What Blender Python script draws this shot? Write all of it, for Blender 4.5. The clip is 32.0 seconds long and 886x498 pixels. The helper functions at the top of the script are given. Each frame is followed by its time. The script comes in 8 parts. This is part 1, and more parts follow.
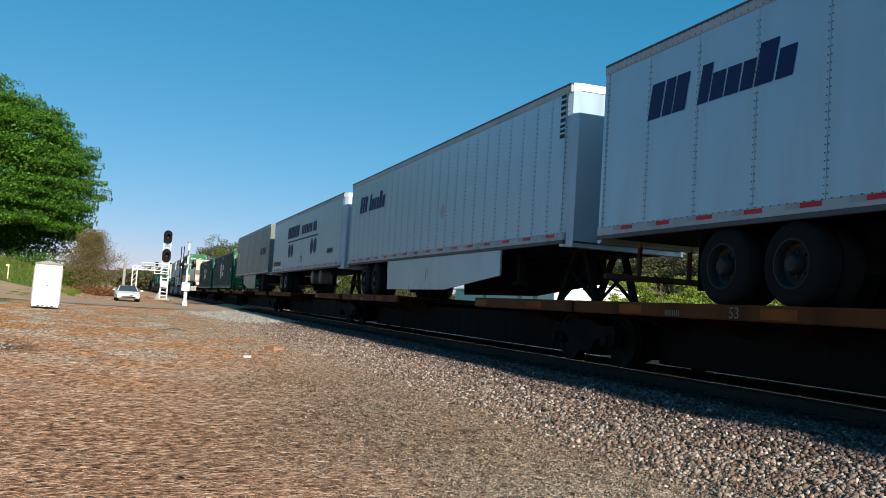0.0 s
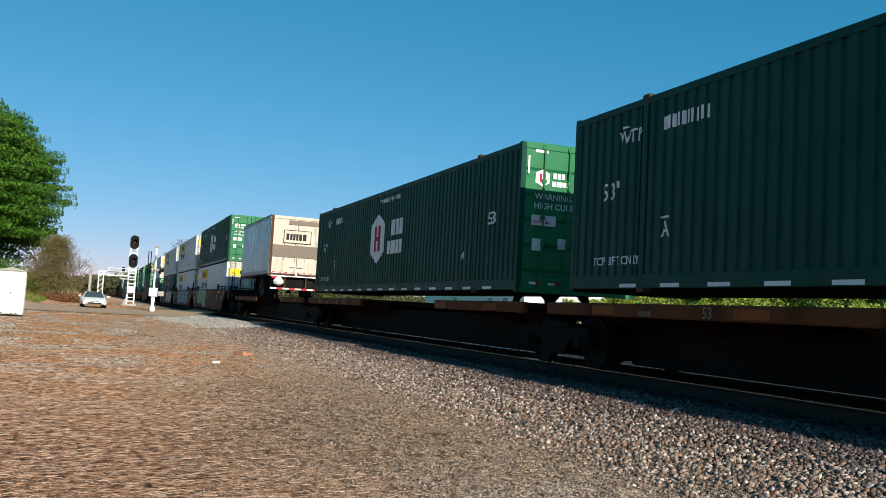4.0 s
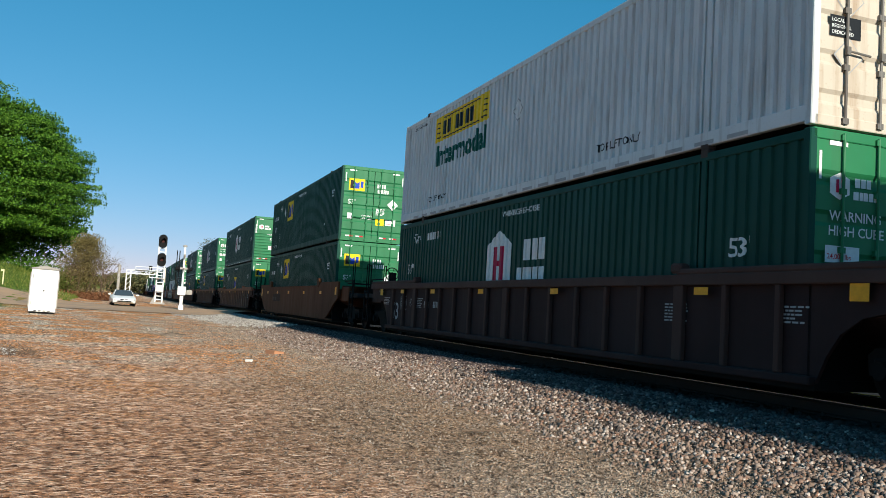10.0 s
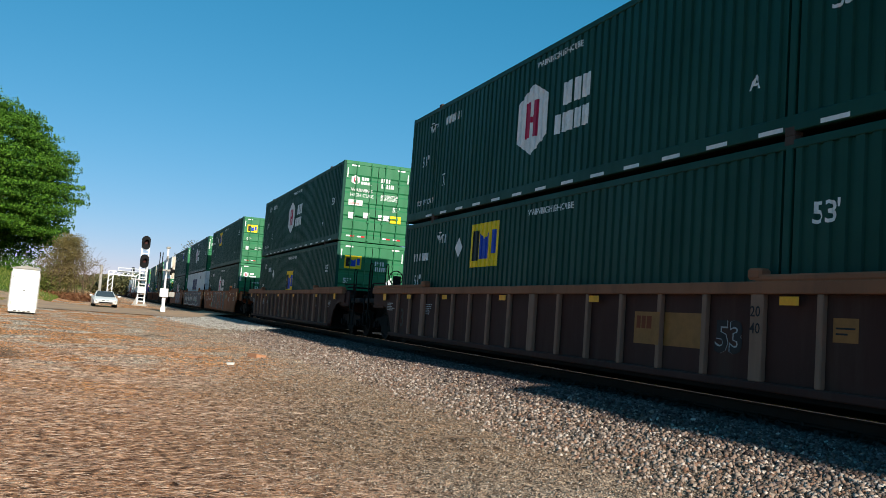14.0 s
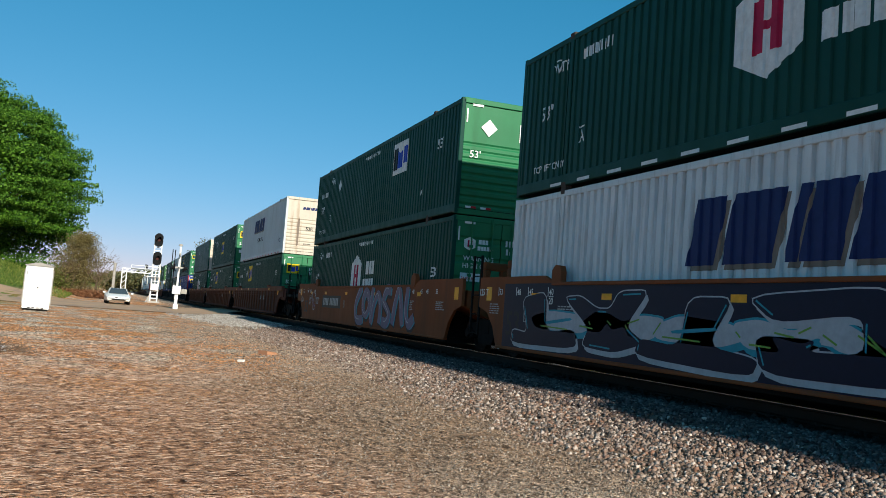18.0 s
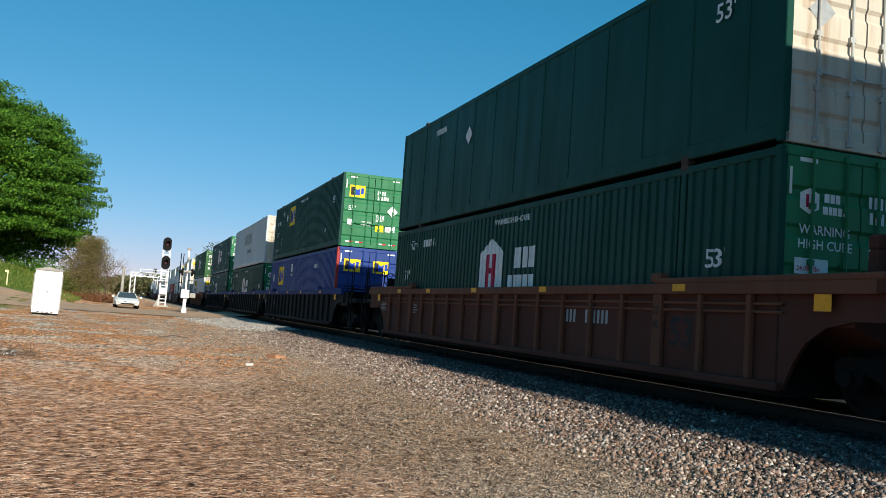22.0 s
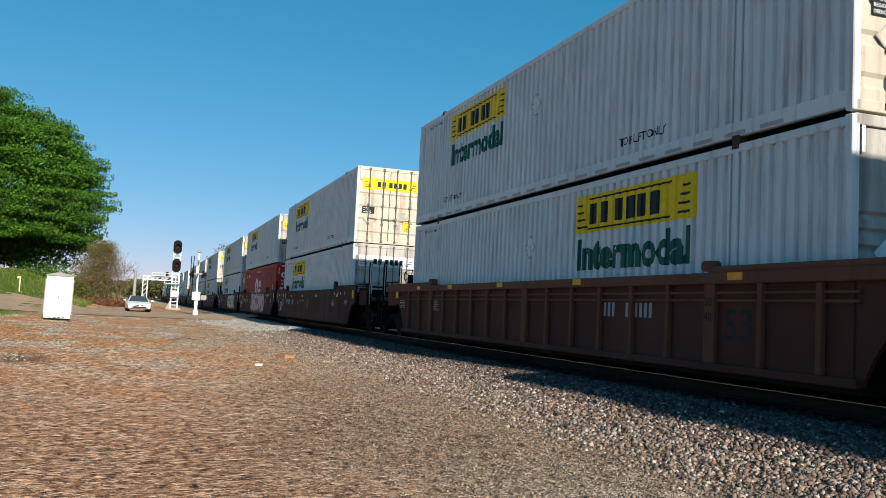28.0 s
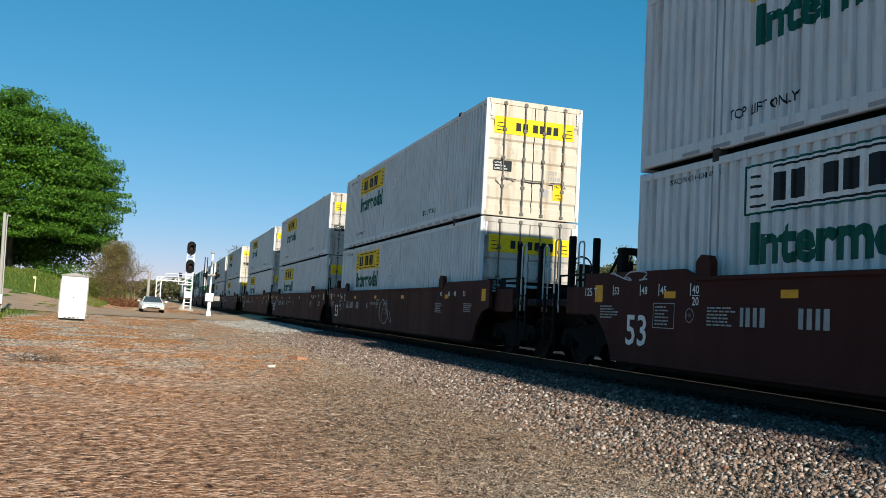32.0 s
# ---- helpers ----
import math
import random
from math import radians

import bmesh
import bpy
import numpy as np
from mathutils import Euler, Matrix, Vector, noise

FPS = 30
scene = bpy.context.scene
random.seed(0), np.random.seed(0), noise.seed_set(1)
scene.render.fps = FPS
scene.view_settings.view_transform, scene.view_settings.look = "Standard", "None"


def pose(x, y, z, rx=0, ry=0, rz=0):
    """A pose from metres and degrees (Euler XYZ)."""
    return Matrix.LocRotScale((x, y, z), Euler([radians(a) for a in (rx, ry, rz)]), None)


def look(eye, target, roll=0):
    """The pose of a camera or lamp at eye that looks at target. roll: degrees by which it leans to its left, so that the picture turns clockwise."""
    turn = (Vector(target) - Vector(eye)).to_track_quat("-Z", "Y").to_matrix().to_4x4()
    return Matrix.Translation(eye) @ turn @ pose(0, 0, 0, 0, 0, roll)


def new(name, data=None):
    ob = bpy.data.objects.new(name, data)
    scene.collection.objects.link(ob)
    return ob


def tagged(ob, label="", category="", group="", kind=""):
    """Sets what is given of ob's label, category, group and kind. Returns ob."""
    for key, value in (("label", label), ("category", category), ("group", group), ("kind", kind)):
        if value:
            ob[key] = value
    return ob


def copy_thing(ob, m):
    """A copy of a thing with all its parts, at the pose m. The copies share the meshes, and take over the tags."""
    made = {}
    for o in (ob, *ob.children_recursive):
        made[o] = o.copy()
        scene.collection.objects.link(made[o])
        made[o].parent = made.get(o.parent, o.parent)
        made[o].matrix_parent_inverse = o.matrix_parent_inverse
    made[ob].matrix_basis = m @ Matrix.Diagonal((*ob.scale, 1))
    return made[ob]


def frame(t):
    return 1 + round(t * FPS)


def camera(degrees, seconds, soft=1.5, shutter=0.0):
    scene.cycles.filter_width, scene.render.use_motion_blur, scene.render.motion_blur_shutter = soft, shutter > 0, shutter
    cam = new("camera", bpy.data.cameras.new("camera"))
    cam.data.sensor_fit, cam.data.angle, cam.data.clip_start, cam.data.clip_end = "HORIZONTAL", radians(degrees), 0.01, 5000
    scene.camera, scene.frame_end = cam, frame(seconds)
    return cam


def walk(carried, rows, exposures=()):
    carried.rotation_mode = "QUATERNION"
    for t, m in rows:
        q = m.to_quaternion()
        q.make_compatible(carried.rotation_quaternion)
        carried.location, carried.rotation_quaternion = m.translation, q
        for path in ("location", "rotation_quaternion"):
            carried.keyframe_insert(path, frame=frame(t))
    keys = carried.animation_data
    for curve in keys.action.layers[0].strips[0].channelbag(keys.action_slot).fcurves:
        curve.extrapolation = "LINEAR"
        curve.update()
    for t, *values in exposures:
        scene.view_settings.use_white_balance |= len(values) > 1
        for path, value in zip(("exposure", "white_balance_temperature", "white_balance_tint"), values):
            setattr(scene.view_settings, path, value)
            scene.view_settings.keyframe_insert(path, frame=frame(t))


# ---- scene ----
cam = camera(54.18, 32.0, 0.6)
PATH = [
    (0.0, pose(0.087, 0.032, 1.492, 93.892, -3.697, -19.794)),
    (0.5, pose(0.072, 0.026, 1.502, 94.147, -4.020, -21.112)),
    (1.0, pose(0.083, 0.029, 1.498, 94.290, -3.573, -20.931)),
    (1.5, pose(0.069, 0.023, 1.502, 94.321, -3.528, -21.132)),
    (2.0, pose(0.057, 0.005, 1.497, 94.259, -3.598, -21.006)),
    (2.5, pose(0.068, 0.026, 1.501, 94.221, -3.468, -21.465)),
    (4.5, pose(0.093, -0.008, 1.494, 94.163, -3.009, -21.662)),
    (5.0, pose(0.089, -0.016, 1.490, 93.325, -3.074, -20.970)),
    (5.5, pose(0.039, -0.007, 1.490, 93.134, -3.599, -19.823)),
    (6.0, pose(-0.006, 0.000, 1.494, 93.049, -3.623, -19.051)),
    (6.5, pose(-0.039, -0.012, 1.504, 92.906, -3.929, -19.585)),
    (7.0, pose(-0.068, -0.022, 1.486, 93.078, -4.024, -21.252)),
    (7.5, pose(-0.071, -0.017, 1.493, 93.395, -3.745, -21.120)),
    (8.0, pose(-0.084, -0.027, 1.496, 94.185, -3.902, -21.114)),
    (8.5, pose(-0.088, -0.021, 1.501, 94.226, -3.704, -21.609)),
    (9.0, pose(-0.093, -0.034, 1.491, 94.282, -3.705, -21.437)),
    (9.5, pose(-0.092, -0.038, 1.494, 94.087, -3.785, -20.886)),
    (10.0, pose(-0.086, -0.034, 1.497, 94.074, -3.361, -20.178)),
    (10.5, pose(-0.084, -0.034, 1.491, 94.117, -3.625, -20.721)),
    (11.0, pose(-0.078, -0.034, 1.492, 93.992, -3.609, -21.023)),
    (11.5, pose(-0.067, -0.017, 1.492, 93.914, -4.439, -21.685)),
    (12.0, pose(-0.065, -0.024, 1.488, 94.058, -4.227, -21.396)),
    (12.5, pose(-0.056, -0.011, 1.497, 94.116, -3.785, -21.320)),
    (13.0, pose(-0.065, -0.017, 1.487, 94.486, -4.045, -21.248)),
    (13.5, pose(-0.070, -0.021, 1.494, 94.516, -4.312, -21.305)),
    (14.0, pose(-0.073, -0.020, 1.492, 94.524, -4.129, -21.249)),
    (14.5, pose(-0.069, -0.021, 1.494, 94.499, -3.958, -21.186)),
    (16.5, pose(-0.049, 0.012, 1.492, 94.558, -4.177, -20.829)),
    (17.0, pose(-0.035, 0.019, 1.496, 94.490, -3.899, -20.662)),
    (17.5, pose(-0.034, 0.010, 1.489, 94.468, -4.108, -20.495)),
    (18.0, pose(-0.029, 0.007, 1.494, 94.314, -4.250, -20.464)),
    (18.5, pose(-0.018, 0.019, 1.493, 94.250, -3.950, -20.397)),
    (19.0, pose(-0.013, 0.016, 1.490, 94.284, -3.842, -20.219)),
    (19.5, pose(-0.008, 0.026, 1.500, 94.361, -3.799, -20.626)),
    (20.0, pose(-0.010, 0.022, 1.500, 94.543, -3.987, -20.695)),
    (20.5, pose(-0.011, 0.015, 1.499, 94.671, -3.709, -20.665)),
    (21.0, pose(-0.017, -0.004, 1.495, 94.655, -3.811, -20.248)),
    (21.5, pose(-0.034, -0.017, 1.492, 94.521, -3.782, -20.062)),
    (22.0, pose(-0.027, 0.004, 1.492, 94.484, -4.093, -19.940)),
    (22.5, pose(-0.031, 0.006, 1.496, 94.455, -3.914, -19.807)),
    (23.0, pose(-0.027, 0.003, 1.499, 94.461, -3.840, -20.236)),
    (23.5, pose(-0.009, 0.018, 1.501, 94.497, -3.780, -20.344)),
    (24.0, pose(0.011, 0.018, 1.495, 94.564, -3.746, -20.320)),
    (24.5, pose(0.036, 0.021, 1.491, 94.611, -3.673, -20.223)),
    (25.0, pose(0.066, 0.032, 1.491, 94.582, -3.690, -19.938)),
    (25.5, pose(0.075, 0.024, 1.486, 94.372, -3.541, -19.437)),
    (27.5, pose(0.078, 0.012, 1.491, 94.158, -2.842, -19.019)),
    (28.0, pose(0.080, 0.025, 1.487, 94.224, -2.830, -19.139)),
    (28.5, pose(0.083, 0.027, 1.492, 94.403, -2.549, -19.023)),
    (29.0, pose(0.083, 0.015, 1.485, 94.434, -3.110, -18.692)),
    (29.5, pose(0.082, 0.009, 1.484, 94.419, -2.844, -18.422)),
    (30.0, pose(0.076, -0.003, 1.492, 94.321, -2.847, -18.279)),
    (30.5, pose(0.074, -0.014, 1.490, 94.286, -2.858, -18.265)),
    (31.0, pose(0.081, 0.000, 1.496, 94.323, -2.837, -18.381)),
    (31.5, pose(0.071, -0.017, 1.481, 94.376, -2.894, -18.277)),
    (32.0, pose(0.056, -0.012, 1.492, 94.332, -3.161, -18.345)),
]
walk(cam, PATH, ((0.0, 0.37, 6250, 4.5), (32.0, 0.37, 6250, 4.5)))

# ---- light ----
TO_SUN = Vector((0.20, -2.22, 1.0)).normalized()
world = bpy.data.worlds.new("sky")
scene.world = world
world.use_nodes = True
wn = world.node_tree
sky = wn.nodes.new("ShaderNodeTexSky")
sky.sky_type, sky.sun_disc = "NISHITA", False
sky.sun_elevation = math.asin(TO_SUN.z)
sky.sun_rotation = math.pi - 0.09
sky.air_density, sky.dust_density, sky.ozone_density = 1.0, 0.6, 3.0
sky.altitude = 1500
clear = wn.nodes.new("ShaderNodeGamma")
clear.inputs["Gamma"].default_value = 0.65
wn.links.new(sky.outputs[0], clear.inputs["Color"])
tint = wn.nodes.new("ShaderNodeMix")
tint.data_type, tint.blend_type = "RGBA", "MULTIPLY"
tint.inputs[0].default_value, tint.inputs[7].default_value = 1.0, (0.352, 1.60, 2.00, 1)
bands, haze, capped, warm = (wn.nodes.new("ShaderNode" + k) for k in ("SeparateColor", "CombineColor", "Math", "Math"))
capped.operation, warm.operation = "MINIMUM", "POWER"
capped.inputs[1].default_value, warm.inputs[1].default_value = 4.0, 2.2
wn.links.new(clear.outputs[0], bands.inputs[0])
wn.links.new(bands.outputs[0], capped.inputs[0])
wn.links.new(capped.outputs[0], warm.inputs[0])
wn.links.new(warm.outputs[0], haze.inputs[0])
wn.links.new(bands.outputs[1], haze.inputs[1])
wn.links.new(bands.outputs[2], haze.inputs[2])
wn.links.new(haze.outputs[0], tint.inputs[6])
wn.links.new(tint.outputs[2], wn.nodes["Background"].inputs[0])
wn.nodes["Background"].inputs[1].default_value = 0.075
sun = new("sun", bpy.data.lights.new("sun", "SUN"))
sun.data.energy, sun.data.angle, sun.data.color = 5.0, radians(0.6), (1.0, 0.90, 0.76)
sun.matrix_world = look((0, 0, 60), Vector((0, 0, 60)) - TO_SUN)

XC, ZR = 8.61, 0.708      # the track's middle line and the height of its rail heads
CL, CW, CH = 16.154, 2.59, 2.896   # a 53 ft container
GAUGE = 1.505

# ---- materials ----
def nodes_of(name):
    m = bpy.data.materials.new(name)
    m.use_nodes = True
    return m, m.node_tree, m.node_tree.nodes["Principled BSDF"]


def add(nt, kind, **values):
    n = nt.nodes.new(kind)
    for k, v in values.items():
        if k in n.inputs:
            n.inputs[k].default_value = v
    return n


def noise_of(nt, coord, scale, detail=5, stretch=(1, 1, 1)):
    mp = add(nt, "ShaderNodeMapping", Scale=stretch)
    nt.links.new(coord, mp.inputs["Vector"])
    n = add(nt, "ShaderNodeTexNoise", Scale=scale, Detail=detail, Roughness=0.6)
    nt.links.new(mp.outputs[0], n.inputs["Vector"])
    return n.outputs[0]


def ramp(nt, fac, stops):
    r = nt.nodes.new("ShaderNodeValToRGB")
    el = r.color_ramp.elements
    while len(el) < len(stops):
        el.new(0.5)
    for e, (pos, col) in zip(el, stops):
        e.position, e.color = pos, (*col, 1) if len(col) == 3 else col
    nt.links.new(fac, r.inputs[0])
    return r.outputs[0]


def blend(nt, fac, a, b, kind="MIX"):
    m = nt.nodes.new("ShaderNodeMix")
    m.data_type, m.blend_type = "RGBA", kind
    for sock, val in ((m.inputs[0], fac), (m.inputs[6], a), (m.inputs[7], b)):
        if isinstance(val, (int, float)):
            sock.default_value = val
        elif isinstance(val, tuple):
            sock.default_value = (*val, 1)
        else:
            nt.links.new(val, sock)
    return m.outputs[2]


def bump_of(nt, bsdf, height, strength=0.3, dist=0.01):
    b = add(nt, "ShaderNodeBump", Strength=strength, Distance=dist)
    nt.links.new(height, b.inputs["Height"])
    nt.links.new(b.outputs[0], bsdf.inputs["Normal"])


def painted(name, col, rough=0.45, dirt=(0.16, 0.12, 0.08), amount=0.45, metal=0.0, spec=0.3, streak=1.0, vary=0.12, runs=3.0):
    """Weathered paint on steel: a slow fade, dirt in upright streaks, and fine grain."""
    m, nt, b = nodes_of(name)
    co = nt.nodes.new("ShaderNodeTexCoord").outputs["Object"]
    slow = noise_of(nt, co, 0.7, 4)
    fade = ramp(nt, slow, ((0.3, tuple(c * (1 - vary) for c in col)), (0.7, tuple(min(1, c * (1 + vary) + 0.004) for c in col))))
    run = noise_of(nt, co, runs, 6, (1.0, 1.0, 0.10))
    k = ramp(nt, run, ((0.52, (0, 0, 0)), (0.78, (amount * streak,) * 3)))
    fine = noise_of(nt, co, 26.0, 4)
    k2 = ramp(nt, fine, ((0.60, (0, 0, 0)), (0.80, (amount * 0.5,) * 3)))
    c1 = blend(nt, k, fade, dirt)
    c2 = blend(nt, k2, c1, dirt)
    nt.links.new(c2, b.inputs["Base Color"])
    r = ramp(nt, run, ((0.3, (rough,) * 3), (0.8, (min(1, rough + 0.25),) * 3)))
    nt.links.new(r, b.inputs["Roughness"])
    b.inputs["Metallic"].default_value = metal
    b.inputs["Specular IOR Level"].default_value = spec
    bump_of(nt, b, fine, 0.06, 0.004)
    return m


def plain(name, col, rough=0.5, metal=0.0, emit=0.0):
    m, nt, b = nodes_of(name)
    co = nt.nodes.new("ShaderNodeTexCoord").outputs["Object"]
    n = noise_of(nt, co, 9.0, 4)
    nt.links.new(ramp(nt, n, ((0.25, tuple(c * 0.82 for c in col)), (0.75, tuple(min(1, c * 1.1) for c in col)))), b.inputs["Base Color"])
    b.inputs["Roughness"].default_value, b.inputs["Metallic"].default_value = rough, metal
    b.inputs["Specular IOR Level"].default_value = 0.15
    if emit:
        b.inputs["Emission Color"].default_value, b.inputs["Emission Strength"].default_value = (*col, 1), emit
    return m


# one green paint in two tones: sunlight in the first, shade in the second
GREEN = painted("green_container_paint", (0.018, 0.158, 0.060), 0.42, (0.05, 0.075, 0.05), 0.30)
GREENSHADED = painted("shaded_green_container_paint", (0.0018, 0.045, 0.031), 0.42, (0.012, 0.045, 0.032), 0.25, spec=0.16)
GREEN3 = painted("faded_green_container_paint", (0.024, 0.1, 0.028), 0.5, (0.10, 0.08, 0.05), 0.4)
WHITE = painted("white_container_paint", (0.60, 0.635, 0.65), 0.45, (0.20, 0.165, 0.135), 0.60, vary=0.08, runs=7.0)
CREAM = painted("dirty_cream_paint", (0.54, 0.475, 0.39), 0.5, (0.27, 0.15, 0.07), 0.85, vary=0.06, runs=4.0)
GREY = painted("grey_container_paint", (0.51, 0.565, 0.595), 0.45, (0.28, 0.22, 0.16), 0.35, vary=0.05)
BLUE = painted("blue_container_paint", (0.0035, 0.032, 0.190), 0.4, (0.05, 0.06, 0.10), 0.25)
RED = painted("red_container_paint", (0.304, 0.0176, 0.0176), 0.45, (0.12, 0.04, 0.03), 0.35)
TRAILER = painted("white_trailer_skin", (0.37, 0.475, 0.56), 0.26, (0.28, 0.29, 0.30), 0.22, metal=0.35, spec=0.5, vary=0.05)
SILVER = painted("grey_trailer_skin", (0.165, 0.185, 0.178), 0.33, (0.15, 0.14, 0.12), 0.25, vary=0.07)
ALLOY = painted("bare_aluminium", (0.55, 0.56, 0.57), 0.38, (0.3, 0.28, 0.25), 0.3, metal=0.85)
STEEL = painted("galvanised_steel", (0.50, 0.51, 0.50), 0.45, (0.22, 0.15, 0.09), 0.5, metal=0.6)
WELLBROWN = painted("brown_wagon_paint", (0.052, 0.015, 0.012), 0.6, (0.050, 0.032, 0.025), 0.5, spec=0.12)
WELLDARK = painted("dark_brown_wagon_paint", (0.048, 0.014, 0.011), 0.6, (0.038, 0.020, 0.016), 0.35, spec=0.12)
WELLTAN = painted("tan_wagon_paint", (0.188, 0.058, 0.019), 0.62, (0.09, 0.06, 0.045), 0.6, spec=0.12)
WELLRIB = painted("faded_brown_wagon_paint", (0.046, 0.020, 0.016), 0.65, (0.08, 0.055, 0.042), 0.6, spec=0.12)
RIBTAN = painted("tan_rib_paint", (0.235, 0.140, 0.098), 0.65, (0.08, 0.055, 0.042), 0.5, spec=0.12)
TRAILRAIL = painted("dull_trailer_rail", (0.36, 0.42, 0.46), 0.45, (0.16, 0.15, 0.14), 0.55)
CHORDTAN = painted("tan_top_chord_paint", (0.225, 0.100, 0.054), 0.65, (0.10, 0.06, 0.045), 0.6, spec=0.12)
CHORDRUST = painted("rust_top_chord_paint", (0.150, 0.061, 0.036), 0.65, (0.08, 0.045, 0.035), 0.6, spec=0.12)
WELLBLUE = painted("blue_top_chord_paint", (0.010, 0.030, 0.150), 0.55, (0.08, 0.07, 0.06), 0.45, spec=0.12)
WELLGREY = painted("dark_grey_wagon_paint", (0.017, 0.0155, 0.016), 0.65, (0.045, 0.038, 0.033), 0.5, spec=0.12)
SPINE = painted("rusty_brown_wagon_paint", (0.040, 0.014, 0.007), 0.7, (0.09, 0.038, 0.016), 0.6, spec=0.12)
ORANGE = painted("worn_orange_paint", (0.115, 0.036, 0.011), 0.65, (0.026, 0.013, 0.009), 0.95, runs=1.4, spec=0.12)
IRON = painted("oily_cast_steel", (0.007, 0.006, 0.0055), 0.75, (0.016, 0.012, 0.010), 0.6, spec=0.12)
WHEELSTEEL = painted("worn_wheel_steel", (0.012, 0.010, 0.009), 0.6, (0.03, 0.022, 0.018), 0.6, metal=0.3, spec=0.12)
RUBBER = painted("tyre_rubber", (0.010, 0.010, 0.011), 0.85, (0.026, 0.023, 0.020), 0.5, spec=0.12)
RIMWHITE = painted("white_wheel_rim_paint", (0.27, 0.25, 0.23), 0.55, (0.10, 0.075, 0.06), 0.8)
TRAILFOOT = painted("dark_trailer_foot_rail", (0.07, 0.075, 0.08), 0.5, (0.05, 0.045, 0.04), 0.5)
PATCH = painted("worn_orange_patch", (0.24, 0.070, 0.014), 0.6, (0.10, 0.04, 0.02), 0.7, spec=0.12)
INKCRIMSON = plain("crimson_spray_paint", (0.20, 0.012, 0.03), 0.5)
FADED = plain("faded_stencil_paint", (0.075, 0.055, 0.045), 0.6)
INKLAVENDER = plain("lavender_spray_paint", (0.150, 0.125, 0.195), 0.5)
INKLIME = plain("lime_spray_paint", (0.16, 0.30, 0.05), 0.5)
RIM = painted("dark_wheel_rim", (0.013, 0.013, 0.015), 0.5, (0.03, 0.025, 0.022), 0.5)
INKWHITE = plain("white_lettering", (0.72, 0.73, 0.72), 0.5)
INKBLACK = plain("black_lettering", (0.015, 0.017, 0.02), 0.5)
INKNAVY = plain("navy_lettering", (0.010, 0.022, 0.100), 0.5)
INKGREEN = plain("dark_green_lettering", (0.004, 0.085, 0.060), 0.5)
INKBLUE = plain("blue_lettering", (0.015, 0.060, 0.42), 0.5)
INKYELLOW = plain("yellow_sign", (0.82, 0.56, 0.01), 0.5)
INKRED = plain("crimson_lettering", (0.42, 0.012, 0.06), 0.5)
INKGREY = plain("grey_lettering", (0.34, 0.35, 0.36), 0.5)
INKORANGE = plain("orange_reflector", (0.80, 0.36, 0.02), 0.4)
INKTEAL = plain("teal_spray_paint", (0.03, 0.26, 0.34), 0.5)
INKMINT = plain("mint_spray_paint", (0.14, 0.29, 0.21), 0.6)
INKPINK = plain("pink_spray_paint", (0.62, 0.38, 0.40), 0.5)
INKPALE = plain("pale_grey_spray_paint", (0.40, 0.41, 0.44), 0.5)
INKSOOT = plain("soot_purple_spray_paint", (0.016, 0.010, 0.016), 0.5)
INKPLUM = plain("plum_spray_paint", (0.10, 0.030, 0.055), 0.6)
INKMIDNIGHT = plain("midnight_blue_spray_paint", (0.006, 0.009, 0.028), 0.5)
INKBONE = plain("bone_spray_paint", (0.58, 0.56, 0.44), 0.5)
AMBER = plain("amber_panel_paint", (0.25, 0.115, 0.034), 0.5)
PATCHRED = plain("burnt_orange_spray_paint", (0.16, 0.038, 0.012), 0.6)
INKPURPLE = plain("purple_spray_paint", (0.18, 0.08, 0.26), 0.5)
REFLRED = plain("red_reflector", (0.55, 0.02, 0.03), 0.35)
DARKBAND = plain("taupe_band", (0.20, 0.155, 0.125), 0.5)
DOORWHITE = painted("grimy_white_door_paint", (0.47, 0.43, 0.39), 0.5, (0.06, 0.040, 0.030), 0.90, vary=0.06, runs=2.4)
CASTSTEEL = painted("dark_rusted_casting", (0.06, 0.045, 0.038), 0.7, (0.12, 0.07, 0.04), 0.5, spec=0.12)
RODSTEEL = painted("grimy_lock_rod_steel", (0.15, 0.14, 0.13), 0.55, (0.10, 0.06, 0.04), 0.6, metal=0.3)
PUPSKIN = painted("polished_blue_white_skin", (0.40, 0.50, 0.58), 0.22, (0.25, 0.27, 0.30), 0.2, metal=0.55, spec=0.5, vary=0.05)
RODPALE = painted("pale_lock_rod_paint", (0.42, 0.42, 0.40), 0.5, (0.18, 0.12, 0.08), 0.5)
WELLRUST = painted("faded_rust_wagon_paint", (0.082, 0.029, 0.021), 0.65, (0.070, 0.045, 0.034), 0.5, spec=0.12)
PUPRUST = painted("rusted_door_frame", (0.075, 0.036, 0.024), 0.75, (0.16, 0.10, 0.06), 0.6, spec=0.12)
WELLGLOOM = painted("sooty_brown_wagon_paint", (0.026, 0.014, 0.014), 0.6, (0.045, 0.030, 0.026), 0.4, spec=0.12)
CHORDGLOOM = painted("sooty_brown_chord_paint", (0.062, 0.036, 0.030), 0.6, (0.09, 0.06, 0.05), 0.4, spec=0.12)
WELLUMBER = painted("umber_wagon_paint", (0.098, 0.034, 0.013), 0.62, (0.06, 0.035, 0.025), 0.5, spec=0.12)

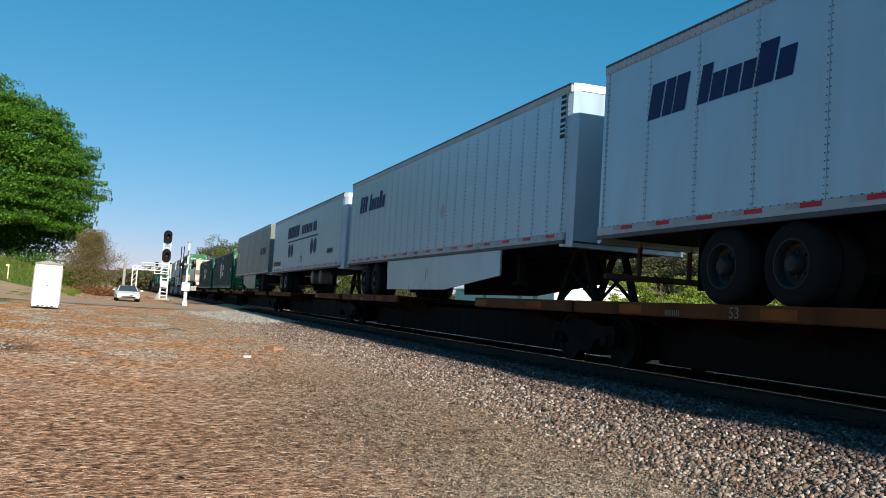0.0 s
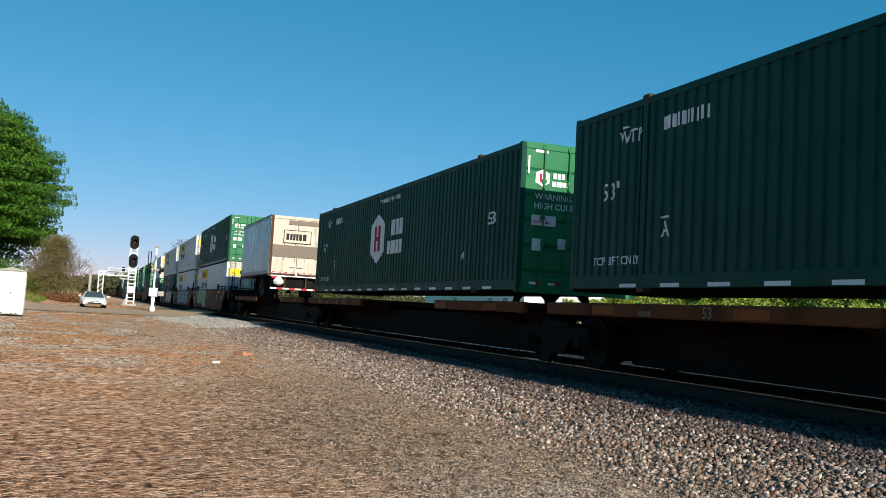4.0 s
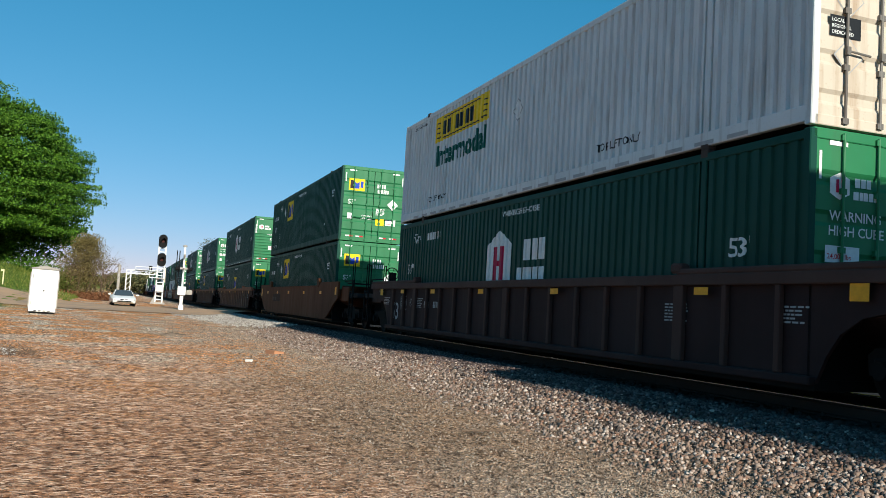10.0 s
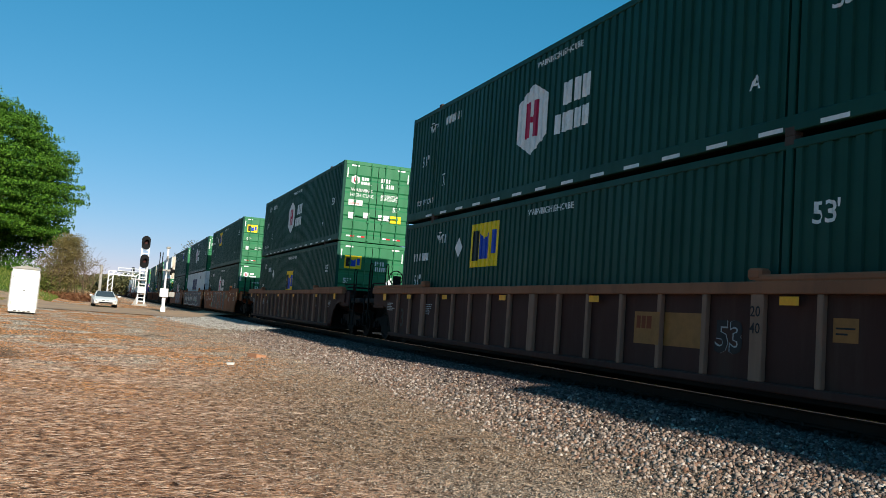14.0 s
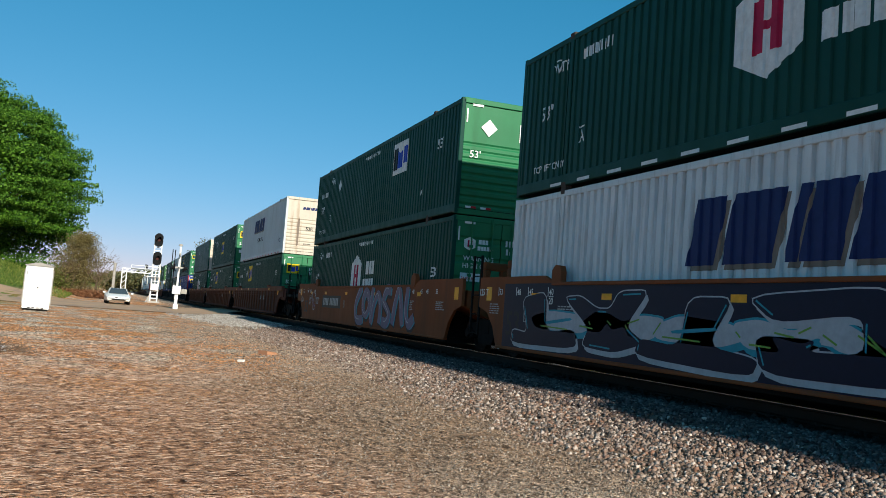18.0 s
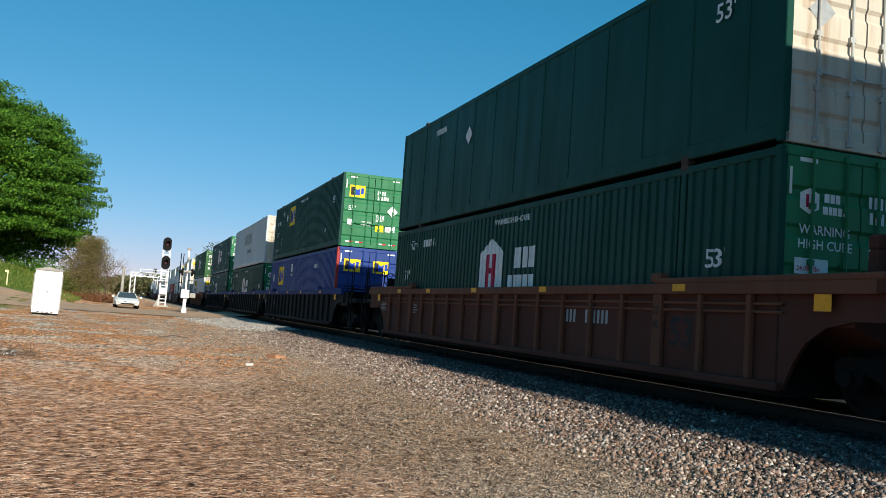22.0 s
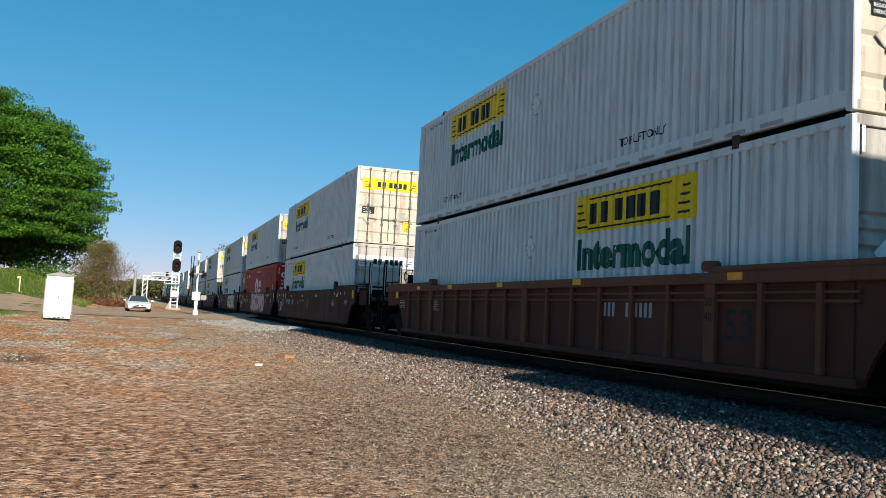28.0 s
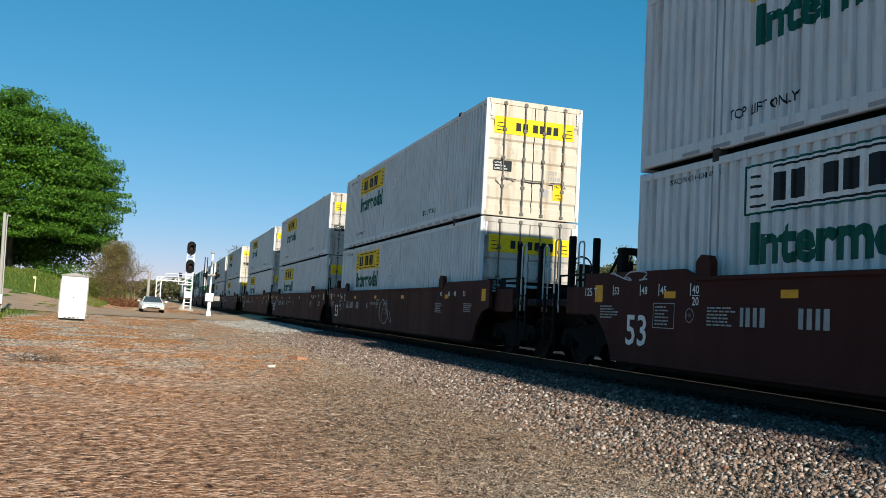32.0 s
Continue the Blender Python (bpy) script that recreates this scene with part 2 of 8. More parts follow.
# ---- building kit ----
class Kit:
    """Gathers boxes, bars, tubes and plates into one mesh."""

    def __init__(self):
        self.v, self.f = [], []

    def put(self, verts, faces):
        n = len(self.v)
        self.v.extend(verts)
        self.f.extend(tuple(i + n for i in f) for f in faces)
        return self

    def box(self, x0, x1, y0, y1, z0, z1):
        return self.put([(x, y, z) for z in (z0, z1) for y in (y0, y1) for x in (x0, x1)],
                        [(0, 2, 3, 1), (4, 5, 7, 6), (0, 1, 5, 4), (2, 6, 7, 3), (0, 4, 6, 2), (1, 3, 7, 5)])

    def cube(self, x0, x1, y0, y1, z0, z1, c=0.01):
        """A box with bevelled upright edges and top and bottom rims."""
        c = min(c, (x1 - x0) / 3, (y1 - y0) / 3, (z1 - z0) / 3)
        def ring(i, z):
            return [(x0 + i + c, y0 + i, z), (x1 - i - c, y0 + i, z), (x1 - i, y0 + i + c, z), (x1 - i, y1 - i - c, z),
                    (x1 - i - c, y1 - i, z), (x0 + i + c, y1 - i, z), (x0 + i, y1 - i - c, z), (x0 + i, y0 + i + c, z)]
        v = ring(c * 0.6, z0) + ring(0, z0 + c) + ring(0, z1 - c) + ring(c * 0.6, z1)
        f = [tuple(range(7, -1, -1)), tuple(range(24, 32))]
        for k in range(3):
            for i in range(8):
                j = (i + 1) % 8
                f.append((k * 8 + i, k * 8 + j, k * 8 + 8 + j, k * 8 + 8 + i))
        return self.put(v, f)

    def prism(self, outline, axis, a, b):
        """An outline of points swept from a to b along an axis (0, 1 or 2)."""
        n = len(outline)
        def at(p, t):
            q = list(p)
            q.insert(axis, t)
            return tuple(q)
        v = [at(p, a) for p in outline] + [at(p, b) for p in outline]
        f = [tuple(range(n)), tuple(range(2 * n - 1, n - 1, -1))]
        f += [(i, i + n, (i + 1) % n + n, (i + 1) % n) for i in range(n)]
        return self.put(v, f)

    def tube(self, p, q, r, n=8, r2=None):
        p, q = Vector(p), Vector(q)
        r2 = r if r2 is None else r2
        d = (q - p).normalized()
        s = d.orthogonal().normalized()
        u = d.cross(s)
        ring = [(s * math.cos(2 * math.pi * i / n) + u * math.sin(2 * math.pi * i / n)) for i in range(n)]
        v = [tuple(p + a * r) for a in ring] + [tuple(q + a * r2) for a in ring]
        f = [tuple(range(n - 1, -1, -1)), tuple(range(n, 2 * n))] + [(i, (i + 1) % n, (i + 1) % n + n, i + n) for i in range(n)]
        return self.put(v, f)

    def lathe(self, centre, axis, rings, n=24, caps=True):
        """A turned shape: rings of (offset along the axis, radius)."""
        c = Vector(centre)
        a = Vector((1, 0, 0)) if axis == 0 else Vector((0, 1, 0)) if axis == 1 else Vector((0, 0, 1))
        s = Vector((0, 1, 0)) if axis == 0 else Vector((0, 0, 1)) if axis == 1 else Vector((1, 0, 0))
        u = a.cross(s)
        v = [tuple(c + a * o + (s * math.cos(2 * math.pi * i / n) + u * math.sin(2 * math.pi * i / n)) * r) for o, r in rings for i in range(n)]
        f = [(k * n + i, k * n + (i + 1) % n, k * n + n + (i + 1) % n, k * n + n + i) for k in range(len(rings) - 1) for i in range(n)]
        m = (len(rings) - 1) * n
        if caps:
            f += [tuple(range(n - 1, -1, -1)), tuple(range(m, m + n))]
        return self.put(v, f)

    def path(self, pts, r, n=6):
        for a, b in zip(pts, pts[1:]):
            self.tube(a, b, r, n)
        return self

    def mesh(self, name, material, smooth=False):
        me = bpy.data.meshes.new(name)
        me.from_pydata(self.v, [], self.f)
        bm = bmesh.new()
        bm.from_mesh(me)
        bmesh.ops.recalc_face_normals(bm, faces=bm.faces)
        bm.to_mesh(me)
        bm.free()
        me.materials.append(material)
        if smooth:
            me.polygons.foreach_set("use_smooth", [True] * len(me.polygons))
            me.set_sharp_from_angle(angle=radians(38))
        return me


def part(name, kit, material, parent, label="", at=None, smooth=False):
    """One mesh object under a thing or a part; kit may be a Kit or a mesh that is shared."""
    me = kit.mesh(name, material, smooth) if isinstance(kit, Kit) else kit
    ob = new(name, me)
    ob.parent = parent
    if at is not None:
        ob.matrix_basis = at
    if label:
        ob["label"] = label
    if name.split("_")[-1] in TINY:
        ob["kind"] = "stuff"
    return ob


def thing(name, label, category, group="", m=None, kind=""):
    ob = new(name)
    ob.empty_display_size = 0.2
    if m is not None:
        ob.matrix_basis = m
    return tagged(ob, label, category, group, kind)


LETTERS = {}


def letters(text, height, slant=0.0, wide=1.0, bold=0.012):
    """Flat outlines of a text in the built-in font: (vertices, faces, width), lower left corner at 0, 0."""
    key = (text, height, slant, wide, bold)
    if key not in LETTERS:
        cu = bpy.data.curves.new("words", "FONT")
        cu.body, cu.size, cu.resolution_u, cu.offset = text, 1.0, 2, bold
        ob = bpy.data.objects.new("words", cu)
        scene.collection.objects.link(ob)
        dg = bpy.context.evaluated_depsgraph_get()
        me = bpy.data.meshes.new_from_object(ob.evaluated_get(dg))
        v = [(p.co.x, p.co.y) for p in me.vertices]
        f = [tuple(p.vertices) for p in me.polygons]
        bpy.data.objects.remove(ob)
        bpy.data.curves.remove(cu)
        bpy.data.meshes.remove(me)
        y0, y1 = min(p[1] for p in v), max(p[1] for p in v)
        x0 = min(p[0] for p in v)
        k = height / (y1 - y0)
        v = [((x - x0) * k * wide + slant * (y - y0) * k, (y - y0) * k) for x, y in v]
        LETTERS[key] = (v, f, max(p[0] for p in v))
    return LETTERS[key]


def bars(widths, height, gap=0.25, slant=0.0, rng=None):
    """Plain bars that stand for a word that is not spelt out: one bar a letter."""
    v, f, x = [], [], 0.0
    for w in widths:
        if w < 0:
            x += -w
            continue
        n = len(v)
        v += [(x, 0), (x + w, 0), (x + w + slant * height, height), (x + slant * height, height)]
        f.append((n, n + 1, n + 2, n + 3))
        x += w * (1 + gap)
    return v, f, x


def quad2(x0, y0, x1, y1):
    return [(x0, y0), (x1, y0), (x1, y1), (x0, y1)], [(0, 1, 2, 3)], x1 - x0


def poly2(points):
    return list(points), [tuple(range(len(points)))], 0


def joined(shapes):
    """Flat shapes with their offsets, as one: rows of (shape, right, up)."""
    v, f = [], []
    for (a, b, _), du, dv in shapes:
        n = len(v)
        v += [(u + du, w + dv) for u, w in a]
        f += [tuple(i + n for i in q) for q in b]
    return v, f, 0


TINY = ("bar", "tape", "strip", "print", "line", "lettering", "word", "number")
PITCH, DEPTH = 0.225, 0.028
WAVE = ((0.0, 0.0), (0.54, 0.0), (0.62, 1.0), (0.92, 1.0))   # share of a pitch, share of the depth


def wave_depth(y):
    """How far the corrugated side lies behind its outer face at y."""
    u = (y / PITCH) % 1.0
    pts = WAVE + ((1.0, 0.0),)
    for (a, da), (b, db) in zip(pts, pts[1:]):
        if u <= b:
            return DEPTH * (da + (db - da) * (u - a) / (b - a))
    return 0.0


def breaks(y0, y1):
    k = math.floor(y0 / PITCH) - 1
    out = []
    while k * PITCH < y1:
        out += [k * PITCH + s * PITCH for s, _ in WAVE]
        k += 1
    return [y for y in out if y0 + 1e-4 < y < y1 - 1e-4]


def side_mark(name, shape, y, z, material, parent, lift=0.003, face=-CW / 2, wavy=True, label=""):
    """A flat shape laid on the near side: its left edge at y, its foot at z; on a corrugated wall it follows the waves."""
    v, f, _ = shape
    bm = bmesh.new()
    vs = [bm.verts.new((0, y - u, z + w)) for u, w in v]
    for q in f:
        try:
            bm.faces.new([vs[i] for i in q])
        except ValueError:
            pass
    if wavy:
        lo, hi = min(p.co.y for p in vs), max(p.co.y for p in vs)
        for b in breaks(lo, hi):
            bmesh.ops.bisect_plane(bm, geom=bm.verts[:] + bm.edges[:] + bm.faces[:], plane_co=(0, b, 0), plane_no=(0, 1, 0), dist=1e-5)
    for p in bm.verts:
        p.co.x = face - lift + (wave_depth(p.co.y) + 0.012 if wavy else 0.0)
    for q in bm.faces:
        q.normal_update()
        if q.normal.x > 0:
            q.normal_flip()
    me = bpy.data.meshes.new(name)
    bm.to_mesh(me)
    bm.free()
    me.materials.append(material)
    return part(name, me, material, parent, label)


def end_mark(name, shape, x, z, material, parent, y=-0.004, label=""):
    """A flat shape laid on the leading end: its left edge at x, its foot at z."""
    v, f, _ = shape
    me = bpy.data.meshes.new(name)
    me.from_pydata([(x + u, y, z + w) for u, w in v], [], f)
    me.materials.append(material)
    return part(name, me, material, parent, label)

# ---- ground ----
def step(a, b, x):
    """A smooth change from 0 at a to 1 at b."""
    t = min(1.0, max(0.0, (x - a) / (b - a)))
    return t * t * (3 - 2 * t)


def ground_z(x, y):
    """Height of the ground: a flat yard, the ballast shoulder of the track, a grassy rise beyond the road."""
    z = float(np.interp(y, (0, 8, 30, 46, 67, 83, 140), (0, 0.0, 0.12, 0.20, 0.42, 0.58, 0.6))) + 0.12 * step(1.5, 4.2, x) * (1 - step(20, 40, y))
    up = step(4.4, 6.9, x) * (1 - step(XC + 8.0, XC + 12.0, x))
    z = z * (1 - up) + (ZR - 0.20) * up
    far = step(XC + 8.0, XC + 14.0, x)
    z = z * (1 - far) + far * 0.25
    z += 3.2 * step(-2.5, -12.0, x) * step(50.0, 98.0, y)
    return z


def soil_material():
    """Pine straw and soil, worn gravel, grass on the rise, orange clay beside the road: patches by place."""
    m, nt, b = nodes_of("yard_soil")
    geo = nt.nodes.new("ShaderNodeNewGeometry").outputs["Position"]
    xyz = nt.nodes.new("ShaderNodeSeparateXYZ")
    nt.links.new(geo, xyz.inputs[0])
    big = noise_of(nt, geo, 0.35, 5)
    mid = noise_of(nt, geo, 2.2, 6)
    fine = noise_of(nt, geo, 38.0, 6)
    fibre = noise_of(nt, geo, 30.0, 6, (0.26, 0.55, 1.0))
    straw = ramp(nt, fibre, ((0.37, (0.036, 0.018, 0.011)), (0.46, (0.300, 0.152, 0.084)), (0.56, (0.545, 0.312, 0.188)), (0.66, (0.90, 0.64, 0.46))))
    straw = blend(nt, ramp(nt, mid, ((0.40, (0, 0, 0)), (0.70, (0.65,) * 3))), straw, (0.36, 0.175, 0.092))
    vor = nt.nodes.new("ShaderNodeTexVoronoi")
    vor.inputs["Scale"].default_value = 26.0
    nt.links.new(geo, vor.inputs["Vector"])
    grav = ramp(nt, vor.outputs["Color"], ((0.15, (0.040, 0.027, 0.020)), (0.5, (0.37, 0.264, 0.188)), (0.85, (0.92, 0.73, 0.57))))
    grit = nt.nodes.new("ShaderNodeTexVoronoi")
    grit.inputs["Scale"].default_value = 62.0
    nt.links.new(geo, grit.inputs["Vector"])
    grav = blend(nt, 0.55, grav, ramp(nt, grit.outputs["Color"], ((0.15, (0.024, 0.016, 0.012)), (0.5, (0.30, 0.214, 0.154)), (0.85, (0.90, 0.72, 0.56)))))
    clay = ramp(nt, mid, ((0.3, (0.46, 0.185, 0.065)), (0.7, (0.66, 0.34, 0.150))))
    grass = ramp(nt, fine, ((0.3, (0.060, 0.115, 0.014)), (0.7, (0.190, 0.265, 0.040))))
    def place(expr):
        n = nt.nodes.new("ShaderNodeMath")
        n.operation = expr
        return n
    def lin(sock, a, b, lo=0.0, hi=1.0, wob=None, amt=0.0):
        src = sock
        if wob is not None:
            s = nt.nodes.new("ShaderNodeMath")
            s.operation = "MULTIPLY_ADD"
            nt.links.new(wob, s.inputs[0])
            s.inputs[1].default_value = amt
            nt.links.new(sock, s.inputs[2])
            src = s.outputs[0]
        r = nt.nodes.new("ShaderNodeMapRange")
        r.inputs[1].default_value, r.inputs[2].default_value, r.inputs[3].default_value, r.inputs[4].default_value = a, b, lo, hi
        nt.links.new(src, r.inputs[0])
        return r.outputs[0]
    def times(a, b):
        n = place("MULTIPLY")
        nt.links.new(a, n.inputs[0])
        nt.links.new(b, n.inputs[1])
        return n.outputs[0]
    col = blend(nt, lin(xyz.outputs[0], 2.6, 4.4, 0, 1, big, 2.6), straw, grav)
    # dark ground below the ballast paints the shade in gaps between stones
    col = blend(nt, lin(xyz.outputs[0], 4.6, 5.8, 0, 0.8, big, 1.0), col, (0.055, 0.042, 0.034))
    patch = ramp(nt, noise_of(nt, geo, 0.16, 4), ((0.47, (0, 0, 0)), (0.62, (0.8,) * 3)))
    col = blend(nt, times(patch, lin(xyz.outputs[1], 14.0, 22.0)), col, grav)
    ck = times(lin(xyz.outputs[1], 13.0, 19.0, 0, 1, big, 4.0), lin(xyz.outputs[0], 5.0, 2.5, 0, 1, big, 2.0))
    col = blend(nt, times(ck, ramp(nt, mid, ((0.36, (0, 0, 0)), (0.56, (0.9,) * 3)))), col, clay)
    coarse = ramp(nt, noise_of(nt, geo, 9.0, 6, (1.0, 0.40, 1.0)), ((0.38, (0, 0, 0)), (0.62, (1, 1, 1))))
    yard = lin(xyz.outputs[1], 17.0, 27.0, 0, 0.9, big, 12.0)
    dirt = blend(nt, ramp(nt, noise_of(nt, geo, 0.55, 6, (0.6, 0.9, 1.0)), ((0.50, (0, 0, 0)), (0.60, (1, 1, 1)))), blend(nt, coarse, (0.30, 0.125, 0.048), (0.78, 0.38, 0.16)), blend(nt, coarse, (0.15, 0.11, 0.085), (0.82, 0.68, 0.55)))
    col = blend(nt, times(yard, lin(xyz.outputs[0], 6.0, 4.0, 0, 1, big, 2.0)), col, dirt)
    scrap = noise_of(nt, geo, 1.1, 6, (0.5, 0.35, 1.0))
    col = blend(nt, times(lin(xyz.outputs[1], 15.0, 24.0, 0, 1, big, 8.0), ramp(nt, scrap, ((0.52, (0, 0, 0)), (0.60, (0.9,) * 3)))), col, blend(nt, coarse, (0.30, 0.24, 0.18), (0.76, 0.68, 0.56)))
    worn = times(times(lin(xyz.outputs[0], 1.0, 3.0, 0, 1, big, 1.5), lin(xyz.outputs[0], 6.4, 5.0, 0, 1, big, 1.5)), times(lin(xyz.outputs[1], 7.0, 9.5, 0, 1, big, 2.0), lin(xyz.outputs[1], 20.0, 15.0, 0, 1, big, 2.0)))
    col = blend(nt, times(worn, ramp(nt, mid, ((0.30, (0.45,) * 3), (0.60, (0.95,) * 3)))), col, blend(nt, 1.0, grav, (0.66, 0.55, 0.45), "MULTIPLY"))
    clods = noise_of(nt, geo, 13.0, 5, (1.0, 0.42, 1.0))
    col = blend(nt, lin(xyz.outputs[0], 6.6, 5.6), col, blend(nt, 1.0, col, ramp(nt, clods, ((0.36, (0.40, 0.36, 0.33)), (0.47, (1.10, 1.06, 1.02)), (0.62, (1.70, 1.60, 1.50)))), "MULTIPLY"))
    gk = times(lin(xyz.outputs[0], -3.5, -6.0, 0, 1, big, 3.0), lin(xyz.outputs[1], 48.0, 54.0))
    col = blend(nt, gk, col, grass)
    # oil stain round the track; its near black also paints the train's shade
    oil_shade = times(lin(xyz.outputs[0], XC - 2.0, XC - 1.4), lin(xyz.outputs[0], XC + 12.0, XC + 10.0, 0, 1, big, 1.5))
    col = blend(nt, oil_shade, col, (0.030, 0.025, 0.022))
    gk2 = lin(xyz.outputs[0], XC + 11.0, XC + 14.0, 0, 1, big, 3.0)
    col = blend(nt, gk2, col, grass)
    nt.links.new(col, b.inputs["Base Color"])
    b.inputs["Roughness"].default_value = 0.95
    b.inputs["Specular IOR Level"].default_value = 0.15
    mixh = nt.nodes.new("ShaderNodeMath")
    mixh.operation = "MULTIPLY_ADD"
    nt.links.new(lin(xyz.outputs[0], 1.2, 3.2, 0.5, 0.14, big, 1.5), mixh.inputs[1])
    nt.links.new(fibre, mixh.inputs[0])
    pits = place("MULTIPLY_ADD")
    nt.links.new(grit.outputs["Distance"], pits.inputs[0])
    pits.inputs[1].default_value = 0.7
    heap = place("MULTIPLY_ADD")
    nt.links.new(clods, heap.inputs[0])
    heap.inputs[1].default_value = 1.1
    nt.links.new(vor.outputs["Distance"], heap.inputs[2])
    nt.links.new(heap.outputs[0], pits.inputs[2])
    nt.links.new(pits.outputs[0], mixh.inputs[2])
    bump_of(nt, b, mixh.outputs[0], 0.95, 0.035)
    return m


def spread(lo, hi, fine_lo, fine_hi, d, grow=1.18):
    """Coordinates that are dense between fine_lo and fine_hi and widen outwards."""
    out = list(np.arange(fine_lo, fine_hi, d))
    x, s = fine_hi, d
    while x < hi:
        out.append(x)
        s *= grow
        x += s
    out.append(hi)
    x, s = fine_lo, d
    low = []
    while x > lo:
        s *= grow
        x -= s
        low.append(max(x, lo))
    return sorted(set(low)) + out


def make_ground():
    xs = spread(-2500, 2500, -8.0, 13.0, 0.22)
    ys = spread(-2500, 3500, 1.0, 34.0, 0.28)
    v = []
    for y in ys:
        for x in xs:
            z = ground_z(x, y)
            if -30 < x < 30 and -5 < y < 80:
                bump = noise.noise((x * 0.5, y * 0.5, 0)) * 0.05 + noise.noise((x * 2.1, y * 2.1, 3)) * 0.022
                z += bump * (1 - 0.6 * step(5.2, 6.8, x))
            v.append((x, y, z))
    w = len(xs)
    f = [(j * w + i, j * w + i + 1, (j + 1) * w + i + 1, (j + 1) * w + i) for j in range(len(ys) - 1) for i in range(w - 1)]
    me = bpy.data.meshes.new("ground")
    me.from_pydata(v, [], f)
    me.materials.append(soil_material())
    me.polygons.foreach_set("use_smooth", [True] * len(me.polygons))
    return tagged(new("ground", me), "brown pine-straw soil and grey gravel yard beside a railway", "ground", kind="structure")


ground = make_ground()


# ---- railway track ----
def make_track():
    tr = tagged(new("railway_track"), "single railway track of steel rails on dark timber ties", "railway track", kind="structure")
    steel, nt, b = nodes_of("rail_steel")
    b.inputs["Base Color"].default_value = (0.22, 0.27, 0.33, 1)
    b.inputs["Metallic"].default_value, b.inputs["Roughness"].default_value = 1.0, 0.20
    rust = painted("rusty_rail_web", (0.024, 0.015, 0.011), 0.85, (0.045, 0.026, 0.018), 0.6)
    tie_wood = painted("creosoted_timber", (0.022, 0.017, 0.014), 0.9, (0.05, 0.04, 0.032), 0.6)
    for s in (-1, 1):
        x = XC + s * GAUGE / 2
        web = [(-0.075, -0.185), (0.075, -0.185), (0.07, -0.165), (0.012, -0.15), (0.010, -0.05), (0.034, -0.035), (0.034, -0.012), (-0.034, -0.012), (-0.034, -0.035), (-0.010, -0.05), (-0.012, -0.15), (-0.07, -0.165)]
        part("rail", Kit().prism([(x + a, ZR + c) for a, c in web], 1, -120, 900), rust, tr)
        head = [(-0.035, -0.014), (0.035, -0.014), (0.035, -0.006), (0.028, 0.0), (-0.028, 0.0), (-0.035, -0.006)]
        part("rail_head", Kit().prism([(x + a, ZR + c) for a, c in head], 1, -120, 900), steel, tr)
    tie = Kit().cube(-1.30, 1.30, -0.115, 0.115, -0.36, -0.185, 0.015).mesh("tie", tie_wood)
    rng = random.Random(4)
    for i in range(110):
        part("tie", tie, tie_wood, tr, "", pose(XC + rng.uniform(-0.03, 0.03), -20 + i * 0.52, ZR + rng.uniform(-0.012, 0.0), 0, 0, rng.uniform(-0.8, 0.8)))
    far = Kit()
    for i in range(1020):
        y = -20 + (110 + i) * 0.52
        far.box(XC - 1.3, XC + 1.3, y - 0.115, y + 0.115, ZR - 0.36, ZR - 0.19)
    tagged(part("tie_row", far, tie_wood, tr), kind="stuff")
    return tr


track = make_track()


# ---- loose stones and straw ----
def stone_shapes(count, seed):
    rng = np.random.RandomState(seed)
    base = np.array([(x, y, z) for z in (-0.75, 0.75) for y in (-0.8, 0.8) for x in (-0.8, 0.8)])
    quads = ((0, 2, 3, 1), (4, 5, 7, 6), (0, 1, 5, 4), (2, 6, 7, 3), (0, 4, 6, 2), (1, 3, 7, 5))
    faces = np.array([t for a, b, c, d in quads for t in ((a, b, c), (a, c, d))])
    shapes = []
    for i in range(count):
        v = base * (1 + rng.uniform(-0.45, 0.30, base.shape))
        v = v * rng.uniform(0.60, 1.15, 3)
        shapes.append(v)
    return shapes, faces


def turns(rng, n):
    q = rng.normal(size=(n, 4))
    q /= np.linalg.norm(q, axis=1)[:, None]
    w, x, y, z = q.T
    return np.stack([1 - 2 * (y * y + z * z), 2 * (x * y - z * w), 2 * (x * z + y * w), 2 * (x * y + z * w), 1 - 2 * (x * x + z * z), 2 * (y * z - x * w),
                     2 * (x * z - y * w), 2 * (y * z + x * w), 1 - 2 * (x * x + y * y)], -1).reshape(n, 3, 3)


def scatter(name, label, category, pts, sizes, seed, material, sink=0.3):
    shapes, faces = stone_shapes(12, seed)
    rng = np.random.RandomState(seed)
    n = len(pts)
    which = rng.randint(0, len(shapes), n)
    rot = turns(rng, n)
    nv = len(shapes[0])
    V = np.einsum("nij,nkj->nki", rot, np.array(shapes)[which]) * sizes[:, None, None] + pts[:, None, :]
    V[:, :, 2] += (sizes * (1 - sink * 2) * 0.5)[:, None]
    F = (faces[None] + (np.arange(n) * nv)[:, None, None]).reshape(-1, 3)
    me = bpy.data.meshes.new(name)
    me.vertices.add(n * nv)
    me.vertices.foreach_set("co", V.ravel())
    me.loops.add(F.size)
    me.loops.foreach_set("vertex_index", F.ravel())
    me.polygons.add(len(F))
    me.polygons.foreach_set("loop_start", np.arange(0, F.size, 3))
    me.polygons.foreach_set("loop_total", np.full(len(F), 3))
    me.update()
    me.materials.append(material)
    return tagged(new(name, me), label, category, kind="stuff")


